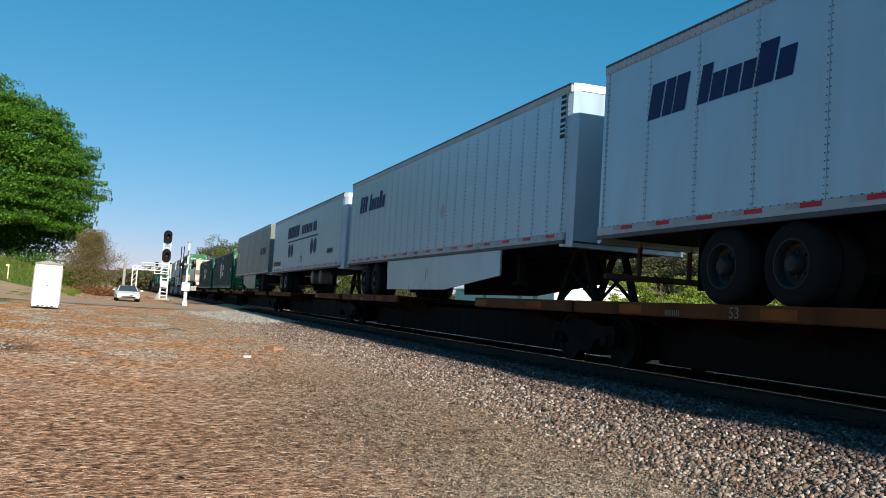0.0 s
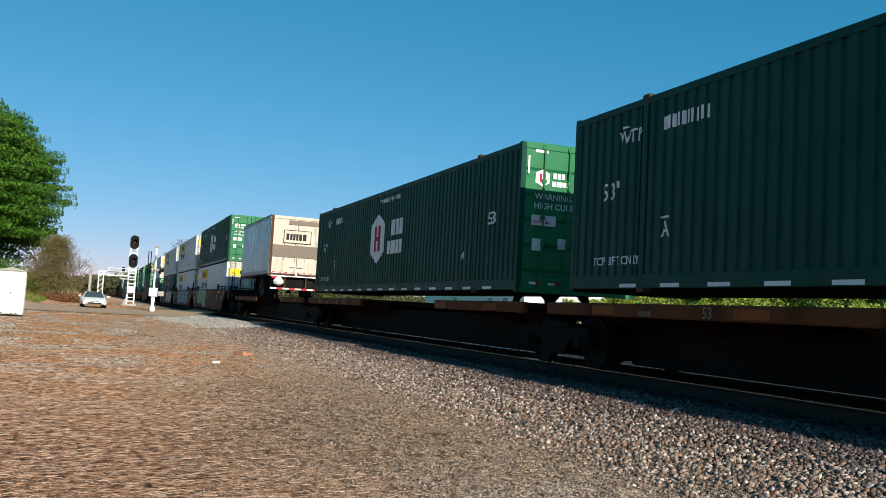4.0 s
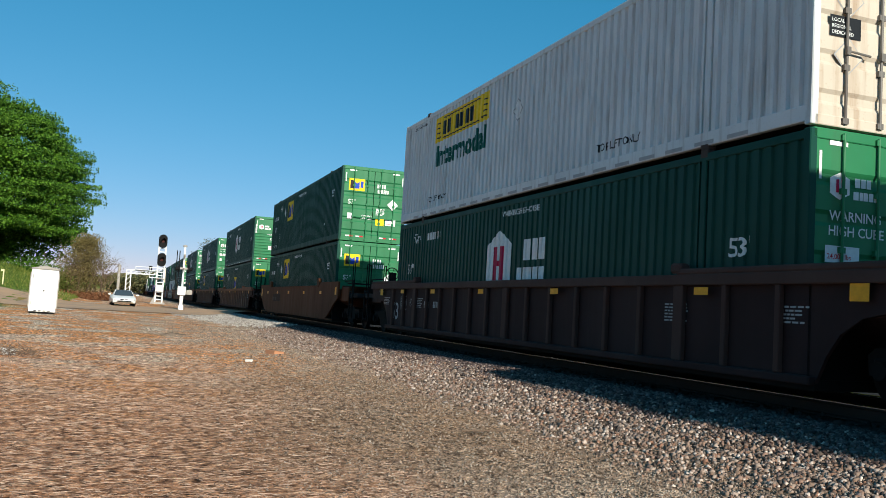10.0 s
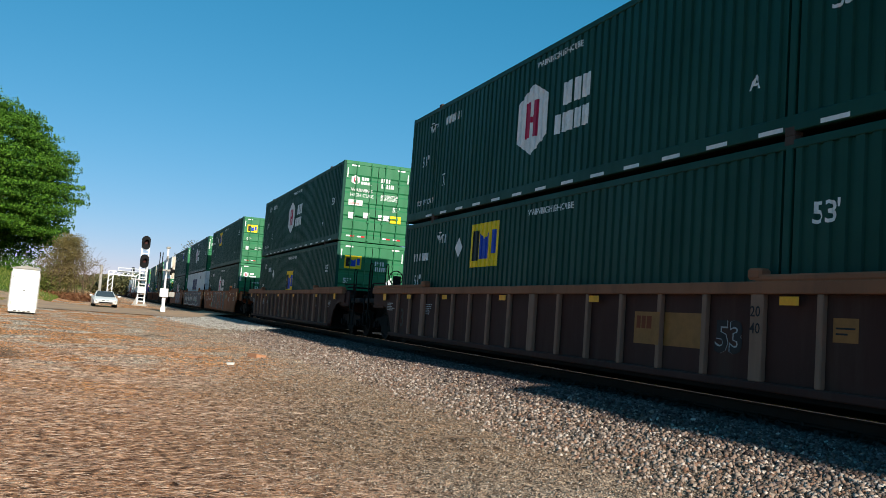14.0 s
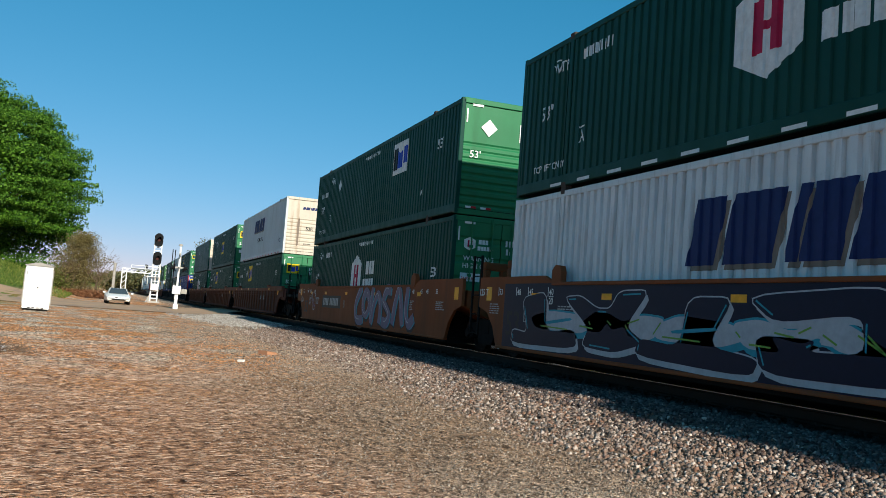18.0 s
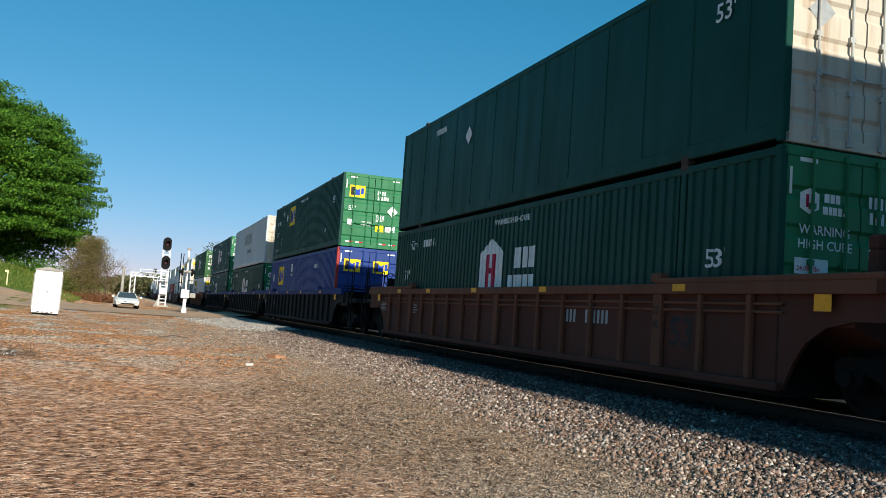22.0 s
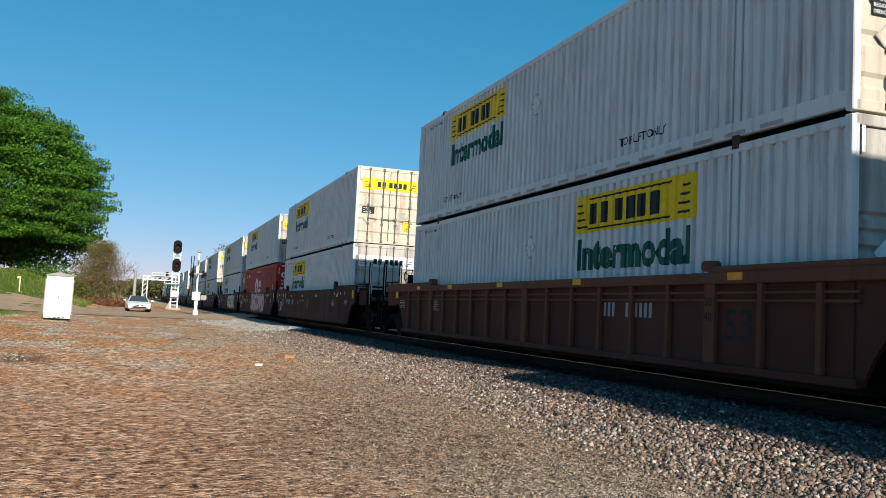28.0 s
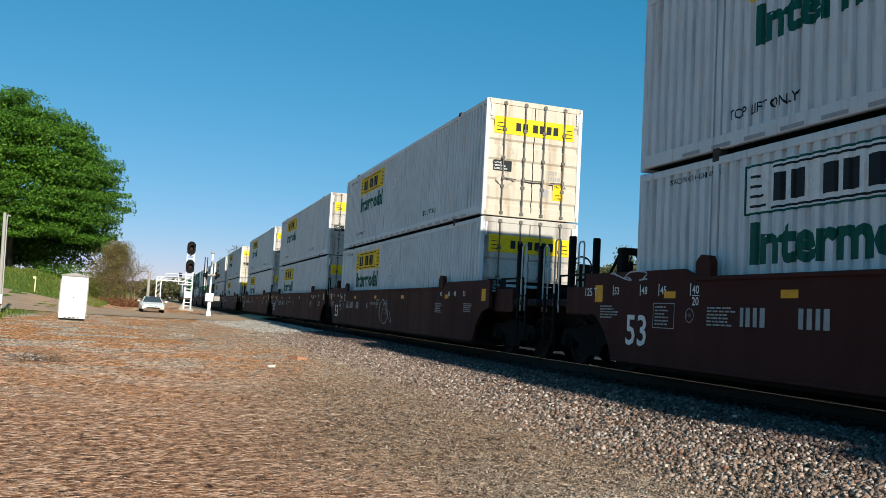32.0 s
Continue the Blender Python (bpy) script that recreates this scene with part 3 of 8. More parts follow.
def stone_material(name, cols, dust=(0.13, 0.098, 0.072)):
    m, nt, b = nodes_of(name)
    isl = nt.nodes.new("ShaderNodeNewGeometry").outputs["Random Per Island"]
    co = nt.nodes.new("ShaderNodeTexCoord").outputs["Object"]
    n = noise_of(nt, co, 45.0, 4)
    c = ramp(nt, isl, tuple((i / (len(cols) - 1), c) for i, c in enumerate(cols)))
    c = blend(nt, ramp(nt, n, ((0.35, (0, 0, 0)), (0.75, (0.5,) * 3))), c, dust)
    nt.links.new(c, b.inputs["Base Color"])
    b.inputs["Roughness"].default_value = 0.85
    b.inputs["Specular IOR Level"].default_value = 0.12
    bump_of(nt, b, n, 0.25, 0.01)
    return m


def surface(xs, ys):
    out = []
    for x, y in zip(xs, ys):
        bump = noise.noise((x * 0.5, y * 0.5, 0)) * 0.05 + noise.noise((x * 2.1, y * 2.1, 3)) * 0.022
        out.append(ground_z(x, y) + bump * (1 - 0.6 * step(5.2, 6.8, x)))
    return np.array(out)


def make_stones():
    rng = np.random.RandomState(11)
    granite = stone_material("granite_ballast", ((0.030, 0.020, 0.017), (0.21, 0.145, 0.112), (0.46, 0.355, 0.290), (0.17, 0.085, 0.055), (0.72, 0.60, 0.52), (0.048, 0.038, 0.035), (0.31, 0.220, 0.176), (0.28, 0.142, 0.092)))
    # between the rails: oil stain plus the wagons' shade, both in the stone colours
    oily = stone_material("oil_and_shade_ballast", ((0.018, 0.015, 0.013), (0.045, 0.038, 0.033), (0.030, 0.026, 0.024), (0.065, 0.055, 0.048)), (0.03, 0.025, 0.022))
    pebble = stone_material("yard_gravel", ((0.05, 0.034, 0.026), (0.22, 0.160, 0.120), (0.40, 0.31, 0.24), (0.19, 0.110, 0.070), (0.56, 0.46, 0.37), (0.09, 0.062, 0.048)))
    # ballast on the near shoulder, dense where the camera stands
    n = 52000
    y = 3.0 + 33.0 * rng.rand(n) ** 1.7
    x = 4.4 + (7.15 - 4.4) * rng.rand(n) ** 0.75
    keep = rng.rand(n) < np.clip((x - 4.2 + 0.02 * (y - 8)) / 1.1, 0.12, 1)
    x, y = x[keep], y[keep]
    size = rng.uniform(0.011, 0.028, len(x)) * (1 + 0.014 * y)
    at = np.stack([x, y, surface(x, y)], -1)
    # stones the train shades: dust and its shadow are put into their darker colours
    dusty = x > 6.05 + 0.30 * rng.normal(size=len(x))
    brake = stone_material("dust_and_shade_ballast", ((0.020, 0.014, 0.014), (0.085, 0.060, 0.054), (0.17, 0.128, 0.118), (0.075, 0.042, 0.034), (0.26, 0.205, 0.195), (0.030, 0.022, 0.022)), (0.045, 0.032, 0.030))
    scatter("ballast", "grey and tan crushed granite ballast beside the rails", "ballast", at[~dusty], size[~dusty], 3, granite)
    scatter("ballast", "dark ballast stones close to the rails, brake dust and train shade in their colour", "ballast", at[dusty], size[dusty], 4, brake)
    # ballast between and beyond the rails
    n = 7000
    y = 2.0 + 60 * rng.rand(n) ** 1.4
    x = rng.uniform(7.0, 11.2, n)
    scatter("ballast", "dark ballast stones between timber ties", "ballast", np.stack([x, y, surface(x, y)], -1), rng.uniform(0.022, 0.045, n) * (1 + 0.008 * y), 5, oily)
    # loose gravel towards the road
    n = 15000
    y = 15.0 + 34.0 * rng.rand(n) ** 0.7
    x = -4.0 + 9.0 * rng.rand(n) ** 0.6
    keep = np.array([noise.noise((a * 0.35, b * 0.22, 9.0)) for a, b in zip(x, y)]) > 0.22 - 0.025 * np.clip(y - 15.0, 0, 14)
    x, y = x[keep], y[keep]
    scatter("gravel", "loose pale gravel on orange clay before the road", "gravel", np.stack([x, y, surface(x, y)], -1), rng.uniform(0.008, 0.022, len(x)), 9, pebble)
    # pale ballast heaped beside the crossing
    pale = stone_material("pale_ballast", ((0.24, 0.21, 0.19), (0.42, 0.38, 0.34), (0.58, 0.54, 0.49), (0.16, 0.13, 0.11)), (0.20, 0.16, 0.13))
    n = 9000
    y = 36.0 + 20.0 * rng.rand(n)
    x = 2.6 + 4.2 * rng.rand(n) ** 0.7
    keep = x > 6.4 - 0.19 * (y - 36.0) + 0.5 * rng.normal(size=n)
    x, y = x[keep], y[keep]
    scatter("gravel", "pale grey crushed stone spread beside the road crossing", "gravel", np.stack([x, y, surface(x, y)], -1), rng.uniform(0.025, 0.055, len(x)), 13, pale)
    # small gravel of the yard
    n = 30000
    y = 4.5 + 34.0 * rng.rand(n) ** 1.9
    x = 0.9 + 4.4 * rng.rand(n) ** 0.6
    size = rng.uniform(0.004, 0.011, n) * (1 + 0.03 * y)
    scatter("gravel", "fine tan gravel trodden into the yard", "gravel", np.stack([x, y, surface(x, y)], -1), size, 7, pebble)


make_stones()


def make_straw():
    """Dry pine needles and twigs strewn over the yard."""
    rng = np.random.RandomState(21)
    n = 60000
    y = 4.5 + 24.0 * rng.rand(n) ** 1.5 * rng.uniform(0.6, 1.0, n)
    x = -7.5 + 11.5 * rng.rand(n) ** 0.9
    keep = x < 1.9 + np.array([1.3 * noise.noise((b * 0.35, 0.7, 2.0)) for b in y]) + 0.45 * rng.normal(size=n)
    x, y = x[keep], y[keep]
    n = len(x)
    z = surface(x, y)
    a = rng.normal(0.0, 0.85, n)
    l = rng.uniform(0.05, 0.12, n) * (1 + 0.01 * y)
    w = rng.uniform(0.0006, 0.0012, n) * (1 + 0.06 * y)
    d = np.stack([np.cos(a), np.sin(a), rng.normal(0, 0.10, n)], -1)
    s = np.stack([-np.sin(a), np.cos(a), np.zeros(n)], -1)
    p = np.stack([x, y, z + 0.008 + 0.010 * rng.rand(n)], -1)
    q = p + d * l[:, None]
    q[:, 2] = np.maximum(q[:, 2], z + 0.004)
    up = np.array([0, 0, 1.0])
    V = np.stack([p - s * w[:, None], p + s * w[:, None], p + up * w[:, None] * 1.6, q - s * w[:, None], q + s * w[:, None], q + up * w[:, None] * 1.6], 1).reshape(-1, 3)
    tri = np.array([[0, 3, 5], [0, 5, 2], [1, 2, 5], [1, 5, 4]])
    F = (tri[None] + (np.arange(n) * 6)[:, None, None]).reshape(-1, 3)
    me = bpy.data.meshes.new("straw")
    me.from_pydata(V.tolist(), [], F.tolist())
    m, nt, b = nodes_of("dry_straw")
    isl = nt.nodes.new("ShaderNodeNewGeometry").outputs["Random Per Island"]
    nt.links.new(ramp(nt, isl, ((0.0, (0.050, 0.024, 0.015)), (0.30, (0.14, 0.070, 0.042)), (0.65, (0.36, 0.220, 0.150)), (1.0, (0.62, 0.45, 0.34)))), b.inputs["Base Color"])
    b.inputs["Roughness"].default_value = 0.8
    me.materials.append(m)
    tagged(new("straw", me), "dry brown pine needles strewn over the soil", "straw", kind="stuff")


make_straw()

# ---- containers ----
SHARED = {}


def shared(key, make):
    if key not in SHARED:
        SHARED[key] = make()
    return SHARED[key]


def wavy_wall(sign, deep=1.0):
    """A corrugated long side between its rails and end posts."""
    k = Kit()
    y0, y1, z0, z1 = 0.12, CL - 0.12, 0.25, CH - 0.14
    cut = [p + o for p in (2.0, CL - 2.0) for o in (-0.105, -0.10, -0.06, 0.06, 0.10, 0.105)]
    ys = [y0] + sorted([y for y in breaks(y0, y1) if min(abs(y - 2.0), abs(y - CL + 2.0)) > 0.106] + cut) + [y1]
    x = CW / 2 - 0.012
    v, f = [], []
    for y in ys:
        d = x - (0.085 if min(abs(y - 2.0), abs(y - CL + 2.0)) < 0.102 else wave_depth(y) * deep)
        v += [(sign * d, y, z0), (sign * d, y, z1), (sign * (d - 0.03), y, z1), (sign * (d - 0.03), y, z0)]
    for i in range(len(ys) - 1):
        a, b = 4 * i, 4 * i + 4
        f += [(a, b, b + 1, a + 1), (a + 2, b + 2, b + 3, a + 3)]
    f += [(0, 1, 2, 3), (len(v) - 4, len(v) - 3, len(v) - 2, len(v) - 1)]
    return k.put(v, f)


def flat_wall(sign):
    """A smooth plated side with upright seams."""
    k = Kit()
    x = CW / 2 - 0.014
    out = [(sign * (x - 0.03), 0.12), (sign * x, 0.12)]
    for i in range(13):
        y = 0.12 + (i + 0.5) * (CL - 0.24) / 13
        out += [(sign * x, y - 0.035), (sign * (x + 0.010), y - 0.030), (sign * (x + 0.010), y + 0.030), (sign * x, y + 0.035)]
    out += [(sign * x, CL - 0.12), (sign * (x - 0.03), CL - 0.12)]
    n = len(out)
    v = [(a, b, 0.16) for a, b in out] + [(a, b, CH - 0.10) for a, b in out]
    return k.put(v, [(i, (i + 1) % n, (i + 1) % n + n, i + n) for i in range(n)])


def end_wall(lead):
    """A pressed front wall with level ribs, seen from outside."""
    k = Kit()
    y = 0.03
    z0, z1, n = 0.17, CH - 0.16, 9
    prof = [(y, z0)]
    for i in range(n):
        a = z0 + 0.05 + i * (z1 - z0 - 0.9) / n
        h = (z1 - z0 - 0.9) / n
        prof += [(y, a), (y + 0.03, a + 0.04), (y + 0.03, a + h * 0.35), (y, a + h * 0.35 + 0.04)]
    prof += [(y, z1), (y + 0.08, z1), (y + 0.08, z0)]
    k.prism(prof, 0, -CW / 2 + 0.10, CW / 2 - 0.10)
    if not lead:
        k.v = [(x, CL - yy, z) for x, yy, z in k.v]
    return k


def door_leaf(side, lead):
    """One of two doors with shallow pressed panels."""
    k = Kit()
    x0, x1 = (-CW / 2 + 0.10, -0.012) if side < 0 else (0.012, CW / 2 - 0.10)
    z0, z1 = 0.15, CH - 0.13
    prof = [(0.015, z0), (0.015, z0 + 0.10)]
    n = 5
    for i in range(n):
        a = z0 + 0.12 + i * (z1 - z0 - 0.2) / n
        h = (z1 - z0 - 0.2) / n
        prof += [(0.015, a), (0.045, a + 0.05), (0.045, a + h * 0.30), (0.015, a + h * 0.30 + 0.05)]
    prof += [(0.015, z1), (0.075, z1), (0.075, z0)]
    k.prism(prof, 0, x0, x1)
    if not lead:
        k.v = [(x, CL - yy, z) for x, yy, z in k.v]
    return k


def lock_rod(x, lead):
    k = Kit()
    k.tube((x, -0.018, 0.06), (x, -0.018, CH - 0.05), 0.019, 8)
    for z in (0.10, 0.75, 1.45, 2.15, CH - 0.10):
        k.box(x - 0.045, x + 0.045, -0.03, 0.016, z - 0.035, z + 0.035)
    k.tube((x, -0.04, 0.95), (x + (0.34 if x < 0 else -0.34), -0.045, 0.93), 0.014, 6)
    k.box(x - 0.03, x + 0.03, -0.055, -0.015, 0.90, 1.0)
    if not lead:
        k.v = [(xx, CL - yy, z) for xx, yy, z in k.v]
    return k


def post(x, y):
    k = Kit()
    k.cube(x - 0.055, x + 0.055, y - 0.06, y + 0.06, 0.02, CH - 0.02, 0.012)
    return k


def casting(x, y, z):
    k = Kit()
    k.cube(x - 0.07, x + 0.07, y - 0.085, y + 0.085, z - 0.06, z + 0.06, 0.012)
    return k


def rail_beam(x, z, h):
    k = Kit()
    return k.cube(x - 0.05, x + 0.05, 0.06, CL - 0.06, z, z + h, 0.012)


def box_shell(name, label, paint, group, lead="doors", flat=False, frame_paint=None, door_paint=None, rod=RODPALE, lead_post=None):
    """A 53 ft container: its leading end at y = 0, its floor at z = 0."""
    fp, dp = frame_paint or paint, door_paint or paint
    ob = thing(name, label, "shipping container", group)
    deep = 1.75 if paint in (WHITE, GREY) else 1.0
    def P(nm, key, make, mat, lab=""):
        me = shared((nm, key, mat.name), lambda: make().mesh(nm, mat))
        return part(nm, me, mat, ob, lab)
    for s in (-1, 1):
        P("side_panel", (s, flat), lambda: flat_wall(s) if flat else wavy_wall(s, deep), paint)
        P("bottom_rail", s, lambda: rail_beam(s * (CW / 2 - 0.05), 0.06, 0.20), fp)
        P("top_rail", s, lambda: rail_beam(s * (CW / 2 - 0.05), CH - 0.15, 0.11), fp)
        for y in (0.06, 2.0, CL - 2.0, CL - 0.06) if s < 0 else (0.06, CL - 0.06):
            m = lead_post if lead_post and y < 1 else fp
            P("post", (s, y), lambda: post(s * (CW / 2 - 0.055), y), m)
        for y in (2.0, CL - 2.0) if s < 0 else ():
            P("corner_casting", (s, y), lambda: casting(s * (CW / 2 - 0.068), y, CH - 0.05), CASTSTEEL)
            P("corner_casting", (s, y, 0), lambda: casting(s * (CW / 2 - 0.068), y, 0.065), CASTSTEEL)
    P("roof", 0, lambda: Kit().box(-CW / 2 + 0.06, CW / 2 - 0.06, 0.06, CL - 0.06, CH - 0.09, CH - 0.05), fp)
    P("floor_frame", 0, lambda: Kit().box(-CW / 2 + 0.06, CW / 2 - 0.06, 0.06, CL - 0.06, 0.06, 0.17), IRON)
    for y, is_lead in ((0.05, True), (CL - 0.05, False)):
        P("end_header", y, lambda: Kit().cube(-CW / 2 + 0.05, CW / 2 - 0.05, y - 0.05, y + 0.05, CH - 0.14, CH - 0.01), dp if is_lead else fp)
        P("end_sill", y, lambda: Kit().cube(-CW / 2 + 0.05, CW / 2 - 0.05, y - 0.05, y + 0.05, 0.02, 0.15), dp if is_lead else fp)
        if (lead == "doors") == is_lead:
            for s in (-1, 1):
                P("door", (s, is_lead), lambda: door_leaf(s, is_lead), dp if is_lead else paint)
            for x in (-0.80, -0.26, 0.26, 0.80):
                P("lock_rod", (x, is_lead), lambda: lock_rod(x, is_lead), rod)
        else:
            P("front_wall", is_lead, lambda: end_wall(is_lead), dp if is_lead else paint)
    return ob


def hexagon(w, h):
    return poly2([(0, h * 0.22), (w / 2, 0), (w, h * 0.22), (w, h * 0.78), (w / 2, h), (0, h * 0.78)])


def strips(ob, z=0.055, n=14, a=INKWHITE):
    """Reflecting tape along the foot of the side."""
    def tape():
        k = Kit()
        for i in range(n):
            y = 1.1 + i * (CL - 2.0) / n
            k.box(-CW / 2 - 0.004, -CW / 2 + 0.004, y, y + 0.42, z + 0.02, z + 0.075)
        return k.mesh("reflective_tape", a)
    part("reflective_tape", shared(("tape", n, z, a.name), tape), a, ob)


def end_common(ob):
    """Reflecting strips at the corners and foot of the leading end."""
    w = [(quad2(0, 0, 0.28, 0.055), x, CH - 0.20) for x in (-1.0, 0.72)] + [(quad2(0, 0, 0.04, 0.34), x, CH - 0.62) for x in (-1.15, 1.11)]
    w += [(quad2(0, 0, 0.14, 0.05), x, 0.18) for x in (-1.02, -0.62, 0.32, 0.72)]
    end_mark("reflective_strip", joined(w), 0, 0, INKWHITE, ob, 0.008)
    end_mark("reflective_strip", joined([(quad2(0, 0, 0.14, 0.05), x + 0.14, 0.18) for x in (-1.02, -0.62, 0.32, 0.72)]), 0, 0, REFLRED, ob, 0.008)


def fine_print(ob, x, z, w, rows, ink, h=0.026, y=0.011):
    out = []
    for r in range(rows):
        rng = random.Random(int(x * 100) + r)
        widths = []
        left = w
        while left > 0.06:
            a = rng.uniform(0.04, 0.16)
            widths += [min(a, left), -0.02]
            left -= a + 0.03
        out.append((bars(widths, h, 0.1), 0, -r * h * 1.7))
    end_mark("fine_print", joined(out), x, z, ink, ob, y)


def number_bars(n, h, seed):
    rng = random.Random(seed)
    w = []
    for i in range(n):
        w.append(h * rng.uniform(0.26, 0.40))
    return bars(w, h, 0.70)


def hub_side(ob, z=1.54):
    w, h = 1.26, 1.42
    side_mark("hexagon_mark", hexagon(w, h), 9.58, z - h / 2, INKWHITE, ob)
    side_mark("mark_bar", joined([(quad2(0, 0, 0.20, 0.72), 0.36, 0), (quad2(0, 0, 0.20, 0.72), 0.70, 0), (quad2(0, 0, 0.14, 0.12), 0.56, 0.30)]), 9.58, z - 0.36, INKRED, ob, 0.007)
    side_mark("word_bar", joined([(bars([0.30, 0.26, 0.26], 0.42, 0.22), 0.33, 0.50), (bars([0.28, 0.14, 0.22, 0.22, 0.22], 0.36, 0.22), 0, 0)]), 8.05, z - 0.48, INKWHITE, ob)


def emp_side(ob, y=11.58, z=1.55, plate=INKYELLOW):
    w, h = 1.44, 0.95
    side_mark("square_mark", quad2(0, 0, w, h), y, z, plate, ob)
    side_mark("mark_block", quad2(0, 0, 0.34, 0.66), y - 0.10, z + 0.14, INKBLACK, ob, 0.007)
    side_mark("mark_block", poly2([(0, 0), (0.46, 0), (0.46, 0.56), (0.23, 0.42), (0, 0.56)]), y - 0.48, z + 0.17, INKBLUE, ob, 0.007)
    side_mark("mark_block", quad2(0, 0, 0.26, 0.5), y - 1.06, z + 0.27, INKBLUE, ob, 0.007)


def emp_end(ob, x, z, k=1.0, plate=INKYELLOW):
    w, h = 0.62 * k, 0.46 * k
    end_mark("square_mark", quad2(0, 0, w, h), x, z, plate, ob, 0.010)
    end_mark("mark_block", quad2(0, 0, 0.15 * k, 0.32 * k), x + 0.05 * k, z + 0.07 * k, INKBLACK, ob, 0.006)
    end_mark("mark_block", poly2([(0, 0), (0.21 * k, 0), (0.21 * k, 0.27 * k), (0.105 * k, 0.20 * k), (0, 0.27 * k)]), x + 0.20 * k, z + 0.08 * k, INKBLUE, ob, 0.006)
    end_mark("mark_block", quad2(0, 0, 0.11 * k, 0.24 * k), x + 0.45 * k, z + 0.13 * k, INKBLUE, ob, 0.006)


def diamond(w):
    return poly2([(0, w / 2), (w / 2, 0), (w, w / 2), (w / 2, w)])


def green_side_words(ob, size_z=1.42, number_y=13.72, number_z=2.30, wtp_y=14.85, lead_y=1.42, lead_z=1.38):
    side_mark("warning_lettering", letters("WARNING HIGH CUBE", 0.12), 8.85, 2.52, INKWHITE, ob)
    side_mark("size_number", joined([(letters("53'", 0.27), -lead_y, lead_z), (letters("53'", 0.29), -15.25, size_z)]), 0.0, 0.0, INKWHITE, ob)
    side_mark("number_bar", number_bars(10, 0.19, 3), number_y, number_z, INKWHITE, ob)
    side_mark("lift_lettering", joined([(letters("WTP", 0.20), -wtp_y, 2.25), (quad2(0, 0, 0.16, 0.03), 0.10 - wtp_y, 2.49), (letters("A", 0.22), -13.72, 0.78), (quad2(0, 0, 0.2, 0.03), -13.72, 1.04),
                                        (letters("A", 0.2), -2.75, 0.72), (letters("TOP LIFT ONLY", 0.13), -15.45, 0.42)]), 0.0, 0.0, INKWHITE, ob)


def make_hub(lead="doors", paint=GREENSHADED, end=GREEN):
    # the brighter end paint holds the sunlight, the side paint the shade
    ob = box_shell("container", "green corrugated steel container with white hexagon sign" if paint is not RED else "red corrugated steel container with white hexagon sign",
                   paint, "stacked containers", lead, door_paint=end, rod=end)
    hub_side(ob)
    green_side_words(ob)
    strips(ob)
    end_mark("hexagon_mark", hexagon(0.30, 0.33), -0.98, 2.05, INKWHITE, ob, 0.008)
    end_mark("mark_bar", joined([(quad2(0, 0, 0.045, 0.16), 0.09, 0), (quad2(0, 0, 0.045, 0.16), 0.17, 0)]), -0.98, 2.135, INKRED, ob, 0.004)
    end_mark("word_bar", joined([(bars([0.08, 0.07, 0.07], 0.11, 0.2), 0.02, 0.15), (bars([0.08, 0.05, 0.07, 0.07, 0.07], 0.10, 0.2), 0, 0)]), -0.62, 2.07, INKWHITE, ob, 0.008)
    end_common(ob)
    if lead == "doors":
        end_mark("warning_lettering", joined([(letters("WARNING", 0.12), 0, 0.18), (letters("HIGH CUBE", 0.12), 0, 0)]), -0.98, 1.62, INKWHITE, ob, 0.010)
        end_mark("number_bar", joined([(number_bars(4, 0.15, 5), 0, 0.2), (number_bars(6, 0.15, 6), 0.02, 0)]), 0.12, 2.02, INKWHITE, ob, 0.010)
        end_mark("size_number", letters("53'", 0.18), 0.62, 1.20, INKWHITE, ob, 0.010)
        fine_print(ob, 0.14, 1.76, 0.66, 5, INKWHITE)
        end_mark("weight_sticker", quad2(0, 0, 0.52, 0.20), -1.03, 1.30, INKWHITE, ob, 0.008)
        end_mark("weight_lettering", letters("24,000 lbs", 0.075), -1.00, 1.33, REFLRED, ob, 0.004)
        end_mark("sticker", quad2(0, 0, 0.21, 0.23), -1.0, 0.82, INKWHITE, ob, 0.008)
        end_mark("sticker", quad2(0, 0, 0.22, 0.20), -0.45, 0.88, INKWHITE, ob, 0.008)
        end_mark("sticker", quad2(0, 0, 0.42, 0.19), 0.10, 0.86, INKWHITE, ob, 0.008)
        end_mark("warning_sticker", quad2(0, 0, 0.40, 0.26), 0.56, 0.80, INKYELLOW, ob, 0.008)
    else:
        end_mark("warning_lettering", letters("WARNING HIGH CUBE", 0.08), -0.45, 1.72, INKWHITE, ob, 0.024)
        end_mark("size_number", letters("53'", 0.19), -0.25, 1.36, INKWHITE, ob, 0.024)
        end_mark("weight_sticker", quad2(0, 0, 0.52, 0.26), -0.33, 0.78, INKWHITE, ob, 0.024)
        end_mark("weight_lettering", letters("24,000 lbs", 0.075), -0.31, 0.88, REFLRED, ob, 0.020)
        v, f, _ = number_bars(10, 0.10, 8)
        for x in (-1.20, 1.10):
            end_mark("number_bar", ([(b, 1.6 - a) for a, b in v], f, 0), x, 0.75, INKWHITE, ob, -0.016)
    return ob


